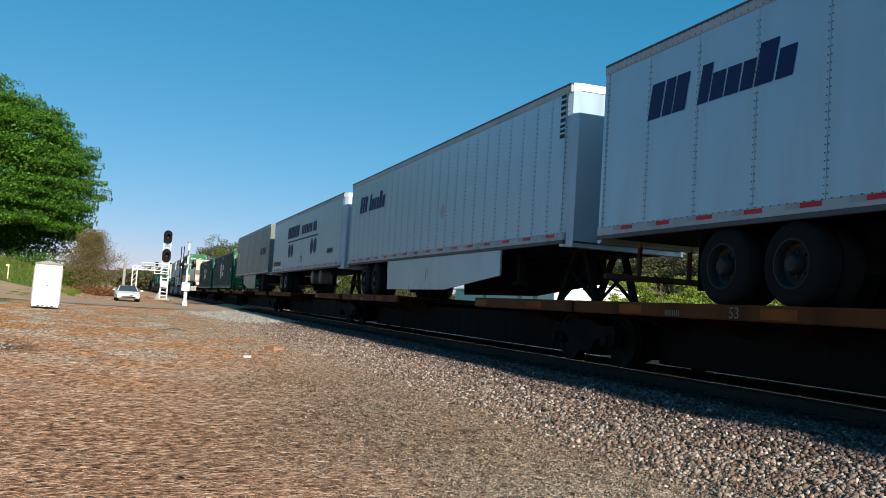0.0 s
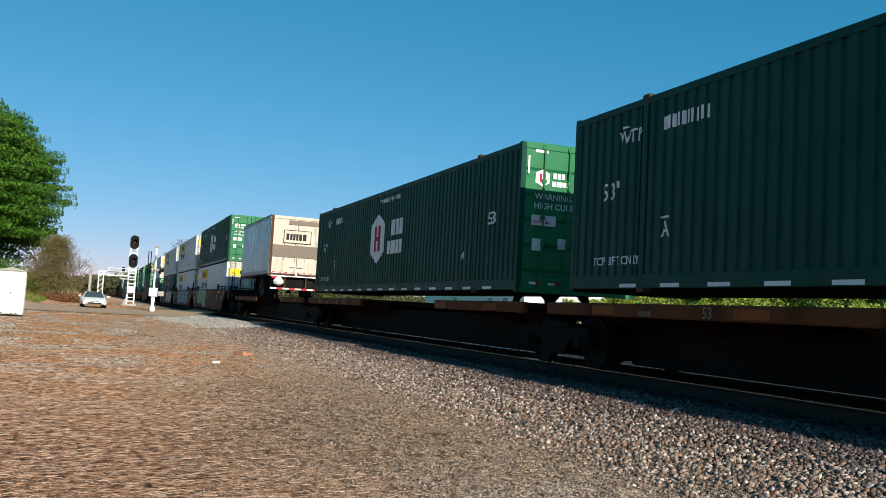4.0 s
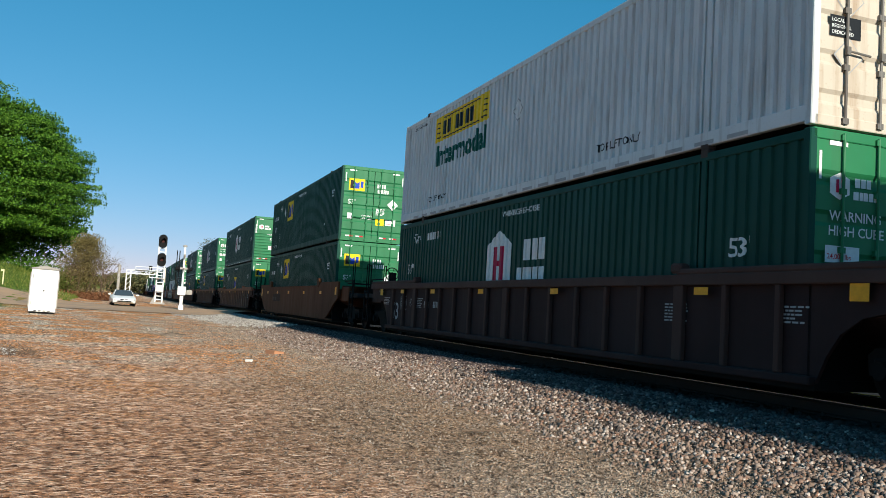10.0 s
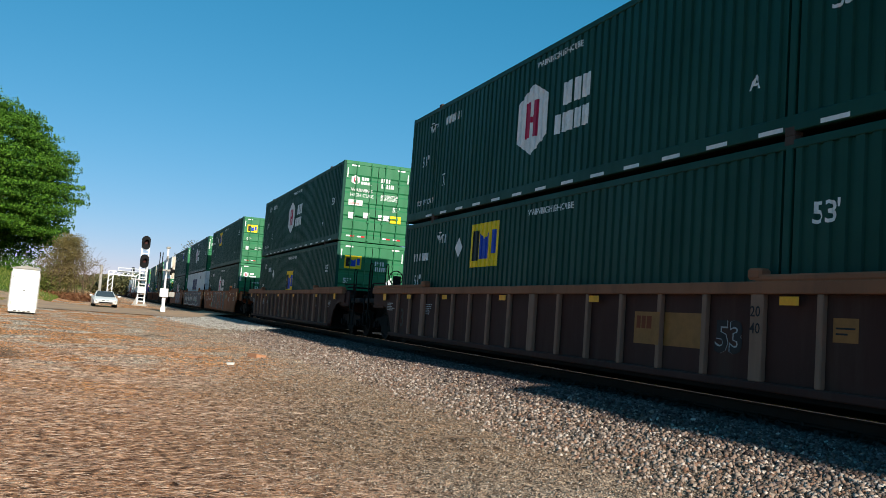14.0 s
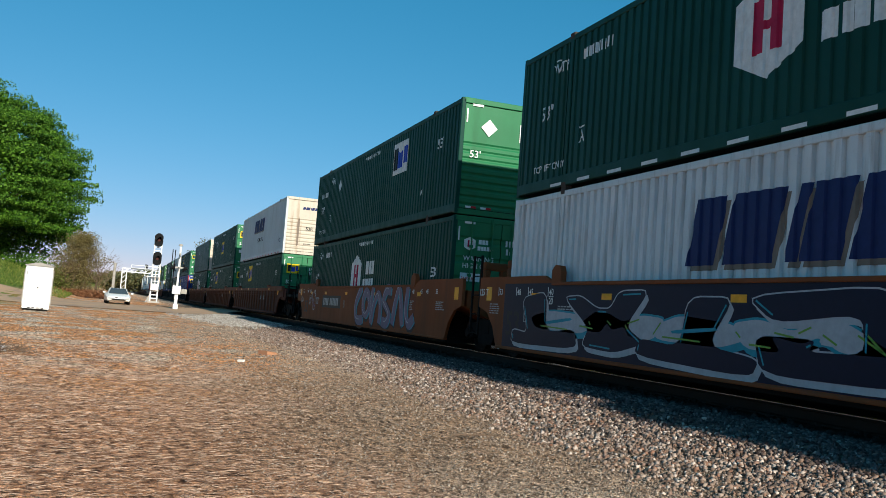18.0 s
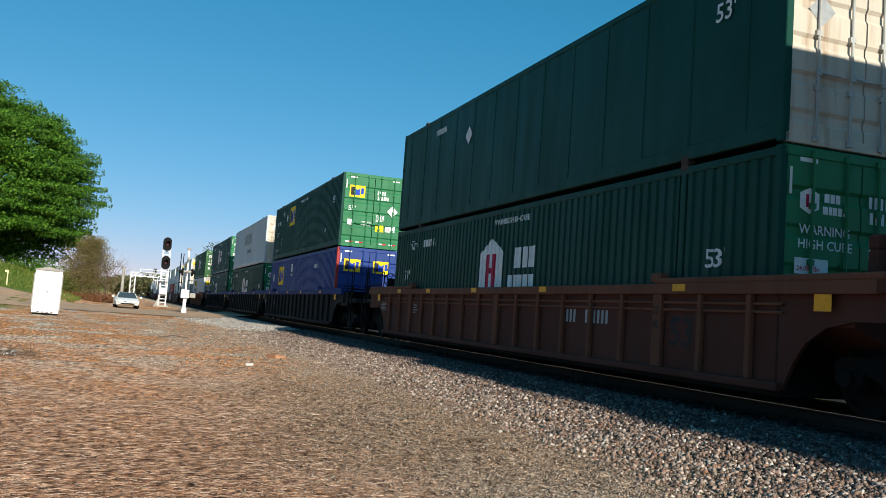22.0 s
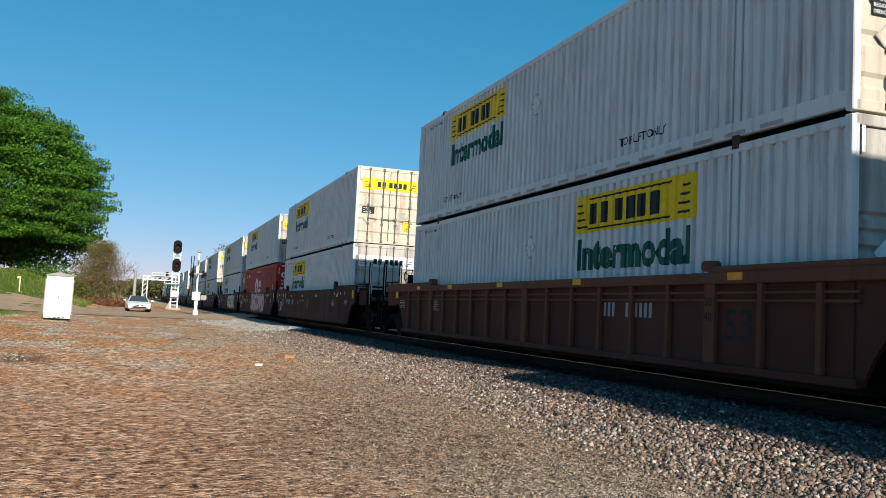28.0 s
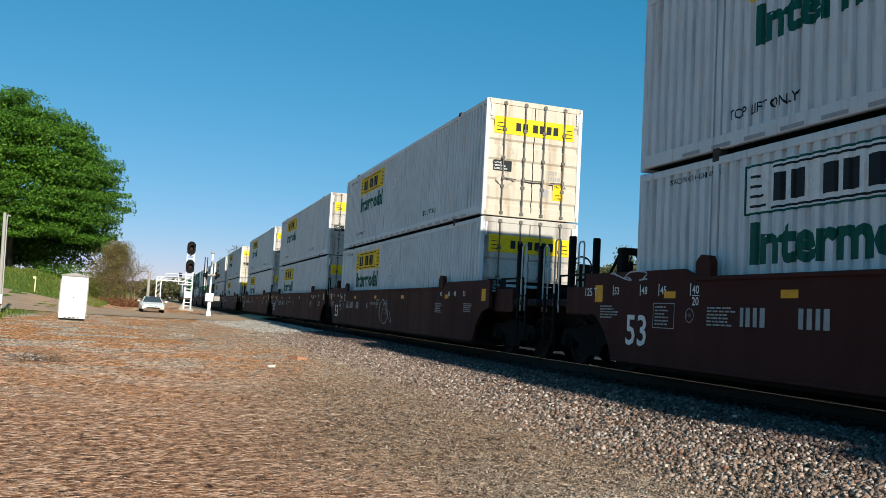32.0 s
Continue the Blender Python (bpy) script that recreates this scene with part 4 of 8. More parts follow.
def make_emp(lead="doors", side=11.58, blue=False, white=False):
    paint = BLUE if blue else GREENSHADED
    # green ends take the sunlit tone, green sides the shaded one
    ob = box_shell("container", "blue corrugated steel container with yellow square signs" if blue else "green corrugated steel container with white square sign" if lead == "front" or white else "green corrugated steel container with yellow square sign",
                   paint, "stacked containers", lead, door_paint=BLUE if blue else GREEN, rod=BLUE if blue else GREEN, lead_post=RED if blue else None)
    plate = INKWHITE if lead == "front" or white else INKYELLOW
    emp_side(ob, side, 1.06 if 8 < side < 11 else 1.52 if blue else 1.60, plate)
    end_common(ob)
    if blue:
        side_mark("size_number", letters("53", 0.36), 15.45, 1.75, INKWHITE, ob)
        side_mark("sticker", quad2(0, 0, 0.42, 0.55), 10.0, 1.95, INKWHITE, ob)
        side_mark("sticker_word", joined([(letters("11'", 0.24), 0.06, 0.24), (bars([0.07] * 4, 0.12, 0.15), 0.04, 0.06)]), 10.0, 1.95, INKBLACK, ob, 0.007)
        side_mark("number_bar", number_bars(9, 0.16, 4), 4.4, 2.15, INKWHITE, ob)
        emp_end(ob, -1.0, 1.95, 1.05)
        emp_end(ob, 0.16, 1.95, 1.05)
        end_mark("number_bar", number_bars(6, 0.14, 9), 0.45, 1.0, INKWHITE, ob, 0.010)
        return ob
    mid = 8 < side < 10
    green_side_words(ob, 1.22, *((13.72, 2.10, 14.85) if mid else (15.35, 1.86, 13.75)), 1.6, 1.82)
    side_mark("placard", diamond(0.46), 12.52, 1.72 if mid else 1.85, INKWHITE, ob, -0.006, wavy=False)
    emp_end(ob, 0.30 if lead == "front" else -1.0, 1.95, 1.0, plate)
    end_mark("size_number", letters("53'", 0.19), -1.0, 1.42, INKWHITE, ob, 0.010)
    end_mark("placard", diamond(0.44), *((-0.75, 1.98) if lead == "front" else (0.55, 1.30)), INKWHITE, ob, 0.006)
    if lead == "doors":
        end_mark("number_bar", joined([(number_bars(4, 0.15, 5), 0, 0.2), (number_bars(6, 0.15, 7), 0.02, 0)]), 0.12, 1.92, INKWHITE, ob, 0.010)
        end_mark("warning_lettering", joined([(letters("WARNING", 0.06), 0.02, 0.10), (letters("HIGH CUBE", 0.06), 0, 0)]), -0.46, 0.88, INKWHITE, ob, 0.010)
        fine_print(ob, 0.12, 1.30, 0.34, 6, INKWHITE)
        end_mark("sticker", quad2(0, 0, 0.18, 0.22), -1.0, 0.86, INKWHITE, ob, 0.008)
        end_mark("warning_sticker", quad2(0, 0, 0.34, 0.26), 0.12, 0.68, INKYELLOW, ob, 0.008)
        end_mark("weight_sticker", quad2(0, 0, 0.40, 0.24), 0.52, 0.70, INKWHITE, ob, 0.008)
        end_mark("weight_lettering", letters("24,000 lbs", 0.06), 0.54, 0.73, REFLRED, ob, 0.004)
    return ob


def jb_sign(ob, y, z, ghost=False):
    w, h = 3.60, 0.66
    if ghost:
        side_mark("sign_edge", quad2(0, 0, w, h), y, z, INKGREEN, ob)
        side_mark("sign_plate", quad2(0.03, 0.03, w - 0.03, h - 0.03), y, z, INKWHITE, ob, 0.006)
    else:
        side_mark("yellow_sign", quad2(0, 0, w, h), y, z, INKYELLOW, ob)
    for u, n in ((0.55, 2), (1.40, 4)):
        side_mark("word_bar", bars([0.24] * n, 0.36, 0.42), y - u, z + 0.14, INKBLACK, ob, 0.009)
    lines = [(quad2(0, 0, 0.34 - 0.05 * i, 0.035), 0.10, 0.09 + 0.13 * i) for i in range(4)] + [(quad2(0, 0, 0.34 - 0.05 * i, 0.035), 3.14 + 0.05 * i, 0.09 + 0.13 * i) for i in range(4)]
    lines += [(quad2(0, 0, 2.5, 0.03), 0.50, 0.05), (quad2(0, 0, 2.5, 0.03), 0.52, 0.57)]
    side_mark("sign_line", joined(lines), y, z, INKBLACK, ob, 0.009)
    side_mark("word", letters("Intermodal", 0.56, 0, 1.08, 0.048), y - 0.14, z - 0.66, INKGREEN, ob)


def make_jb(lead="doors", tone=DOORWHITE, ghost=False, plain_door=False):
    ob = box_shell("container", "white corrugated steel container with yellow sign, rust-stained", WHITE, "stacked containers", lead, door_paint=tone, rod=RODSTEEL)
    strips(ob, 0.06, 20, INKGREY)
    y = 13.52 if lead == "doors" else 6.46
    jb_sign(ob, y, 1.97, ghost)
    side_mark("placard_outline", diamond(0.5), 8.6, 1.6, INKGREY, ob)
    side_mark("placard_plate", diamond(0.44), 8.57, 1.63, INKWHITE, ob, 0.006)
    side_mark("lift_lettering", letters("TOP LIFT ONLY", 0.14), 5.0 if lead == "doors" else 3.4, 0.42, INKBLACK, ob)
    side_mark("lift_lettering", letters("TOP LIFT ONLY", 0.14), 13.9, 0.42, INKBLACK, ob)
    side_mark("stack_lettering", letters("STACKING 3 HIGH ONLY", 0.08), 15.3, 2.60, INKBLACK, ob)
    if lead == "doors":
        end_mark("yellow_sign" if not plain_door else "white_sign", quad2(0, 0, 2.14, 0.42), -1.07, 2.04, INKYELLOW if not plain_door else INKWHITE, ob, 0.008)
        for x, n in ((-0.50, 2), (-0.05, 4)):
            end_mark("word_bar", bars([0.13] * n, 0.20, 0.42), x, 2.14, INKBLACK, ob, 0.004)
        end_mark("sign_line", joined([(quad2(0, 0, 0.26 - 0.05 * i, 0.02), -1.0, 0.07 + 0.09 * i) for i in range(3)] + [(quad2(0, 0, 0.26 - 0.05 * i, 0.02), 0.76 + 0.05 * i, 0.07 + 0.09 * i) for i in range(3)]), 0, 2.04, INKBLACK, ob, 0.004)
        for z in (0.55, 1.25):
            end_mark("placard_outline", diamond(0.46), -0.98, z + 0.12, INKGREY, ob, 0.010)
            end_mark("placard_plate", diamond(0.42), -0.96, z + 0.14, tone, ob, 0.007)
        end_mark("notice", quad2(0, 0, 0.48, 0.26), -1.05, 1.12, INKBLACK, ob, 0.005)
        end_mark("notice_lettering", joined([(letters(w, 0.045), 0, -0.075 * r) for r, w in enumerate(("LOCAL", "REGIONAL", "DEDICATED"))]), -1.02, 1.30, INKWHITE, ob, 0.001)
        end_mark("number_bar", joined([(number_bars(4, 0.10, 5), 0, 0.15), (number_bars(6, 0.10, 6), 0, 0)]), 0.42, 1.00, INKGREY, ob, 0.008)
        end_mark("caution_sticker", quad2(0, 0, 0.28, 0.40), 0.56, 0.52, INKYELLOW, ob, 0.008)
        end_mark("caution_lettering", joined([(letters("CAUTION", 0.055), 0, 0.29), (letters("WIDE", 0.055), 0.04, 0.08), (letters("TURNS", 0.055), 0.02, 0)]), 0.58, 0.54, INKBLACK, ob, 0.004)
        end_mark("sticker", quad2(0, 0, 0.2, 0.2), 0.20, 0.58, INKGREY, ob, 0.008)
    else:
        end_mark("yellow_sign", quad2(0, 0, 0.96, 0.26), -0.42, 2.22, INKYELLOW, ob, 0.022)
        for x, n in ((-0.26, 2), (-0.02, 4)):
            end_mark("word_bar", bars([0.065] * n, 0.13, 0.42), x, 2.28, INKBLACK, ob, 0.018)
        end_mark("word", letters("Intermodal", 0.13), -0.36, 2.04, INKGREEN, ob, 0.022)
        end_mark("placard_outline", diamond(0.50), -0.98, 1.10, INKGREY, ob, 0.022)
        end_mark("placard_plate", diamond(0.45), -0.955, 1.125, INKWHITE, ob, 0.018)
        end_mark("number_bar", number_bars(10, 0.12, 6), -0.32, 1.50, INKGREY, ob, 0.022)
    for x in (-1.18, 1.12):
        end_mark("reflective_strip", quad2(0, 0, 0.05, 0.30), x, 2.45, INKWHITE, ob, -0.016)
    return ob


def swift_words(ob, y, z, h, ink, shade=None):
    w = [0.62, 0.95, 0.20, 0.62, 0.66]
    if shade:
        side_mark("word_shadow", bars(w, h, 0.22, 0.25), y - 0.08, z - 0.07, shade, ob, 0.003)
    side_mark("word_bar", bars(w, h, 0.22, 0.25), y, z, ink, ob, 0.007)


def make_swift(tone="white"):
    if tone == "cream":
        ob = box_shell("container", "pale grey corrugated container with a rust-streaked cream end wall", GREY, "stacked containers", "front", door_paint=CREAM)
        swift_words(ob, 10.6, 1.62, 0.72, INKNAVY, DARKBAND)
        side_mark("word", letters("INTERMODAL", 0.26), 9.2, 0.98, INKBLACK, ob)
        side_mark("size_number", letters("53ft", 0.30), 1.75, 0.62, INKNAVY, ob)
        end_mark("word_bar", bars([0.13, 0.2, 0.05, 0.13, 0.14], 0.14, 0.2, 0.25), -0.45, 2.28, INKNAVY, ob, 0.022)
        end_mark("size_number", letters("53ft", 0.17), -0.22, 1.25, INKBLACK, ob, 0.022)
        end_mark("weight_lettering", letters("24,000 lbs", 0.07), -0.28, 0.52, INKBLACK, ob, 0.022)
        v, f, _ = number_bars(10, 0.11, 8)
        end_mark("number_bar", ([(b, 1.7 - a) for a, b in v], f, 0), 0.78, 0.62, INKBLACK, ob, 0.022)
        for x in (-0.66, 0.80):
            end_mark("rust_streak", poly2([(0.02, 0), (0.10, 0.1), (0.12, 1.3), (0.06, 1.5), (0.0, 1.2)]), x, 0.40, DARKBAND, ob, 0.025)
    elif tone == "grey":
        ob = box_shell("container", "grey corrugated container with faded side lettering and rust-stained doors", GREY, "stacked containers", "doors", door_paint=CREAM)
        swift_words(ob, 10.3, 1.55, 0.72, INKGREY)
        side_mark("word", letters("INTERMODAL", 0.26), 8.7, 0.92, INKBLACK, ob)
        end_mark("word_bar", bars([0.28, 0.40, 0.1, 0.28, 0.30], 0.34, 0.2, 0.25), -0.95, 2.05, INKWHITE, ob, 0.006)
        end_mark("word", letters("INTERMODAL", 0.12), -0.2, 1.82, INKBLACK, ob, 0.008)
        end_mark("weight_lettering", letters("24,000 lbs", 0.09), -1.02, 1.52, INKBLACK, ob, 0.008)
        end_mark("number_bar", number_bars(4, 0.13, 9), -0.38, 1.52, INKBLACK, ob, 0.008)
        end_mark("number_bar", number_bars(6, 0.13, 7), 0.35, 1.52, INKBLACK, ob, 0.008)
        end_common(ob)
    else:
        ob = box_shell("container", "white corrugated container with large dark blue lettering bars", WHITE, "stacked containers", "doors", door_paint=WHITE)
        swift_words(ob, 10.4, 1.38, 0.92, INKNAVY, DARKBAND)
        side_mark("number_bar", number_bars(10, 0.18, 4), 4.2, 2.3, INKBLACK, ob)
        end_mark("word_bar", bars([0.28, 0.40, 0.1, 0.28, 0.30], 0.34, 0.2, 0.25), -0.95, 2.05, INKNAVY, ob, 0.006)
        end_common(ob)
    strips(ob, 0.055, 14, REFLRED)
    return ob


def make_plate():
    ob = box_shell("container", "smooth-sided green container with white double doors", GREENSHADED, "stacked containers", "doors", flat=True, door_paint=CREAM, lead_post=GREENSHADED)
    side_mark("number_bar", number_bars(10, 0.15, 3), 13.2, 2.35, INKWHITE, ob, 0.012, wavy=False)
    side_mark("placard", diamond(0.44), 11.0, 1.75, INKWHITE, ob, 0.012, wavy=False)
    side_mark("size_number", letters("53'", 0.28), 1.4, 1.9, INKWHITE, ob, 0.012, wavy=False)
    end_mark("number_bar", number_bars(4, 0.13, 9), -0.98, 2.30, INKBLACK, ob, 0.008)
    end_mark("number_bar", number_bars(6, 0.13, 7), -1.02, 2.12, INKBLACK, ob, 0.008)
    end_mark("placard_outline", diamond(0.42), -0.95, 1.55, INKGREY, ob, 0.010)
    return ob

# ---- wagons ----
def wheel_kit(x):
    s = 1 if x > 0 else -1
    k = Kit()
    k.lathe((x, 0, 0.42), 0, ((-s * 0.07, 0.10), (-s * 0.07, 0.40), (-s * 0.055, 0.45), (-s * 0.03, 0.45), (-s * 0.025, 0.425), (s * 0.06, 0.42), (s * 0.06, 0.36), (s * 0.02, 0.33), (s * 0.01, 0.20), (s * 0.05, 0.15), (s * 0.07, 0.11)), 28)
    return k


def side_frame(x):
    k = Kit()
    k.prism([(-1.12, 0.58), (-1.02, 0.66), (-0.55, 0.66), (-0.35, 0.74), (0.35, 0.74), (0.55, 0.66), (1.02, 0.66), (1.12, 0.58), (1.10, 0.36), (0.72, 0.36), (0.70, 0.50), (0.46, 0.40), (0.32, 0.20), (-0.32, 0.20), (-0.46, 0.40), (-0.70, 0.50), (-0.72, 0.36), (-1.10, 0.36)], 0, x - 0.07, x + 0.07)
    for y in (-0.14, 0.0, 0.14):
        k.lathe((x, y, 0.30), 2, ((0, 0.055), (0.30, 0.055)), 10)
    for y in (-0.89, 0.89):
        k.cube(x - 0.10, x + 0.10, y - 0.14, y + 0.14, 0.30, 0.56, 0.03)
        k.lathe((x + (0.10 if x > 0 else -0.16), y, 0.42), 0, ((0, 0.10), (0.05, 0.10), (0.06, 0.07)), 14)
    return k


def add_bogie(car, y):
    at = pose(0, y, 0)
    b = part("bogie", shared("bolster", lambda: Kit().cube(-1.1, 1.1, -0.20, 0.20, 0.40, 0.72, 0.04).cube(-0.4, 0.4, -0.3, 0.3, 0.72, 0.86, 0.03).mesh("bogie", IRON)), IRON, car, "dark oily cast-steel bogie with two axles", at)
    part("brake_gear", shared("brakes", lambda: Kit().cube(-0.62, 0.62, -1.25, 1.25, 0.16, 0.56, 0.05).mesh("brake_gear", IRON)), IRON, b)
    for s in (-1, 1):
        part("side_frame", shared(("sf", s), lambda: side_frame(s * 1.02).mesh("side_frame", IRON)), IRON, b)
        for a in (-0.89, 0.89):
            w = part("wheel", shared(("wh", s), lambda: wheel_kit(s * 0.76).mesh("wheel", WHEELSTEEL, True)), WHEELSTEEL, b, "", pose(0, a, 0))
    for a in (-0.89, 0.89):
        part("axle", shared("axle", lambda: Kit().tube((-1.0, 0, 0.42), (1.0, 0, 0.42), 0.075, 12).mesh("axle", IRON)), IRON, b, "", pose(0, a, 0))
    return b


def ladder(y, z0, z1, x=-1.46, w=0.42):
    k = Kit()
    for a in (y, y + w):
        k.box(x - 0.02, x + 0.02, a - 0.025, a + 0.025, z0, z1)
    n = max(2, int((z1 - z0) / 0.36))
    for i in range(n + 1):
        z = z0 + 0.04 + i * (z1 - z0 - 0.08) / n
        k.tube((x, y, z), (x, y + w, z), 0.013, 6)
    return k


def loop_rail(x, y, z0, z1, w=0.24, r=0.016):
    """An upright hoop of round bar."""
    return Kit().path([(x, y, z0), (x, y, z1 - 0.05), (x, y + 0.05, z1), (x, y + w - 0.05, z1), (x, y + w, z1 - 0.05), (x, y + w, z0)], r)


def end_gear(car, y, out, paint, seed, tall=False):
    """Platform, coupler, handrails, steps and hand brake at the free end of a wagon; out is -1 at the leading end, 1 at the trailing one."""
    def span(a, b):
        return (y + out * a, y + out * b) if out > 0 else (y + out * b, y + out * a)
    a, b = span(0.0, 2.15)
    part("end_platform", Kit().cube(-1.32, 1.32, a, b, 1.06, 1.20, 0.03).cube(-0.32, 0.32, a, b, 0.60, 1.07, 0.03), WELLGREY, car)
    part("apron", Kit().cube(-1.36, -1.28, *span(0.0, 1.0), 0.92, 1.42, 0.02).cube(-1.36, 1.36, *span(0.02, 0.10), 1.18, 1.48, 0.02), paint, car)
    a, b = span(2.10, 2.62)
    part("coupler", Kit().cube(-0.14, 0.14, a, b, 0.62, 0.86, 0.04).cube(-0.24, 0.24, *span(2.45, 2.62), 0.60, 0.90, 0.05), IRON, car, "dark steel knuckle coupler")
    part("air_hose", Kit().path([(-0.34, y + out * 2.1, 0.72), (-0.38, y + out * 2.35, 0.50), (-0.34, y + out * 2.62, 0.34), (-0.28, y + out * 2.8, 0.40)], 0.03, 8), IRON, car)
    if tall:
        for x in (-1.24, -0.74):
            p = span(1.0, 1.12)
            part("stanchion", Kit().cube(x - 0.06, x + 0.06, p[0], p[1], 1.20, 2.38, 0.02), IRON, car)
            part("handrail", loop_rail(x - 0.07, p[0] + out * 0.42, 0.95, 2.34, 0.22, 0.017), STEEL, car)
    else:
        for x in (-1.30, -0.80):
            part("handrail", loop_rail(x, y + out * 1.55, 1.0, 2.12 if seed % 2 else 2.26, 0.26), IRON, car)
    for x in (-1.30, 1.30):
        part("handrail", Kit().path([(x, y + out * 0.2, 1.64), (x, y + out * 1.4, 1.64), (x, y + out * 1.4, 1.2)], 0.02), IRON, car)
    part("walkway", Kit().cube(-1.2, 1.2, *span(0.15, 0.95), 1.54, 1.58, 0.01), IRON, car)
    part("ladder", ladder(y + out * 1.62 - 0.2, 0.34, 1.30, -1.40), IRON, car)
    part("gear_box", Kit().cube(0.35, 1.15, *span(0.5, 1.2), 1.20, 1.74, 0.04).cube(-0.5, 0.2, *span(0.3, 0.75), 1.20, 1.50, 0.03).lathe((0.0, y + out * 0.95, 1.36), 0, ((-0.45, 0.10), (-0.42, 0.15), (0.30, 0.15), (0.33, 0.10)), 12), IRON, car)
    kit = Kit()
    n = 20
    c = (0.10, y + out * 1.30, 1.96)
    ring = [(c[0] + 0.23 * math.cos(2 * math.pi * i / n), c[1], c[2] + 0.23 * math.sin(2 * math.pi * i / n)) for i in range(n + 1)]
    kit.path(ring, 0.018)
    for i in range(0, n, 4):
        kit.tube(c, ring[i], 0.012, 5)
    kit.cube(c[0] - 0.12, c[0] + 0.12, *span(1.32, 1.48), 1.20, 2.02, 0.02)
    part("brake_wheel", kit, IRON, car)


def well_label(car, seed, paint, worn=False):
    """Small stencils along the side that cannot be read."""
    rng = random.Random(seed)
    X = -1.422 if paint in (WELLRIB, WELLRUST, WELLGREY, WELLGLOOM) else -1.502
    h = 0.24 if paint in (WELLBROWN, WELLDARK, WELLGREY) else 0.16
    if seed == 110:
        side_mark("number_plate", quad2(0, 0, 2.85, 0.44), 12.85, 0.72, INKBLACK, car, 0.002, X, False)
        side_mark("number_bar", bars([0.16] * 4 + [-0.18] + [0.16] * 6, 0.26, 0.38, 0.1), 12.68, 0.81, INKGREY, car, 0.004, X, False)
        side_mark("unit_letter", letters("B", 0.26), 9.55, 0.76, DARKBAND, car, 0.004, X, False)
    elif paint is WELLRUST:
        side_mark("number_bar", bars([0.075] * 4 + [-0.28] + [0.075] * 6, 0.22, 0.75), 5.2, 0.86, INKGREY, car, 0.004, X, False)
        side_mark("size_number", letters("53", 0.42), 1.96, 0.60, INKBLACK, car, 0.004, X, False)
        side_mark("size_lettering", joined([(letters("20", 0.12), 0, 0.20), (letters("40", 0.12), 0, 0)]), 2.29, 0.84, INKBLACK, car, 0.004, -1.502, False)
    elif seed == 106:
        for y, w, x in ((4.84, 0.62, X), (4.203, 0.09, -1.502), (4.108, 0.88, X)):
            side_mark("amber_panel", quad2(0, 0, w, 0.46), y, 0.62, AMBER, car, 0.004, x, False)
        side_mark("logo_bar", bars([0.10, 0.10, 0.12], 0.18, 0.25), 4.78, 0.84, PATCHRED, car, 0.006, X, False)
        side_mark("size_number", letters("53", 0.42, 0.0, 1.0, 0.05), 3.02, 0.59, INKGREY, car, 0.003, X, False)
        side_mark("size_number", letters("53", 0.42, 0.0, 1.0, 0.025), 3.02, 0.59, INKBLACK, car, 0.006, X, False)
        side_mark("size_lettering", joined([(letters("20", 0.13), 0, 0.20), (letters("40", 0.13), 0, 0)]), 2.30, 0.86, INKBLACK, car, 0.004, -1.502, False)
        side_mark("sticker", quad2(0, 0, 0.34, 0.26), 1.10, 0.82, AMBER, car, 0.004, X, False)
        side_mark("sticker_line", joined([(quad2(0, 0, 0.26, 0.02), 0, 0.10), (quad2(0, 0, 0.16, 0.02), 0, 0.04)]), 1.06, 0.86, INKBLACK, car, 0.007, X, False)
    else:
        side_mark("stencil_bar", joined([(number_bars(4, h, seed), 0, 0), (number_bars(5 if paint is WELLBROWN else 4, h, seed + 1), 4.4 * h, 0)]), 13.7 if paint is WELLGREY else 13.25, 0.58 if paint is WELLGREY else 0.84, FADED if worn or paint is WELLGREY else INKGREY, car, 0.004, X, False)
    if worn:
        side_mark("reflector", quad2(0, 0, 0.34, 0.16), 17.2, 1.02, INKORANGE, car, 0.004, X, False)
        side_mark("faded_panel", quad2(0, 0, 2.1, 0.36), 13.1, 0.78, WELLRIB, car, 0.002, X, False)
        side_mark("reflector", joined([(quad2(0, 0, 0.36, 0.12), -y, 0) for y in (1.8, 5.2, 8.9, 12.0, 15.1)]), 0.0, 1.16, INKORANGE, car, 0.004, X, False)
        return
    if paint in (WELLBROWN, WELLDARK):
        side_mark("unit_letter", letters("A", 0.24), 10.55, 0.84, INKGREY, car, 0.004, X, False)
        side_mark("limit_lettering", letters("WELL LD LMT 118,200" if paint is WELLDARK else "LD LMT          PER UNIT", 0.10), 9.95, 0.98, INKGREY, car, 0.004, X, False)
        side_mark("frame_line", joined([(quad2(0, 0, 0.36, 0.012), 0, 0), (quad2(0, 0, 0.36, 0.012), 0, 0.40), (quad2(0, 0, 0.012, 0.388), 0, 0.012), (quad2(0, 0, 0.012, 0.388), 0.348, 0.012), (letters("PLATE", 0.06), 0.06, 0.26), (letters("H", 0.12), 0.12, 0.08)]), 8.0, 0.72, INKGREY, car, 0.004, X, False)
    for y in (1.8, 6.0, 9.4, 12.5, 15.0):
        side_mark("reflector", quad2(0, 0, 0.30, 0.10), y, 1.20 if "brown" in paint.name or "tan" in paint.name else 1.37, INKORANGE, car, 0.006, -1.522 if X > -1.5 else X, False)
    lines = []
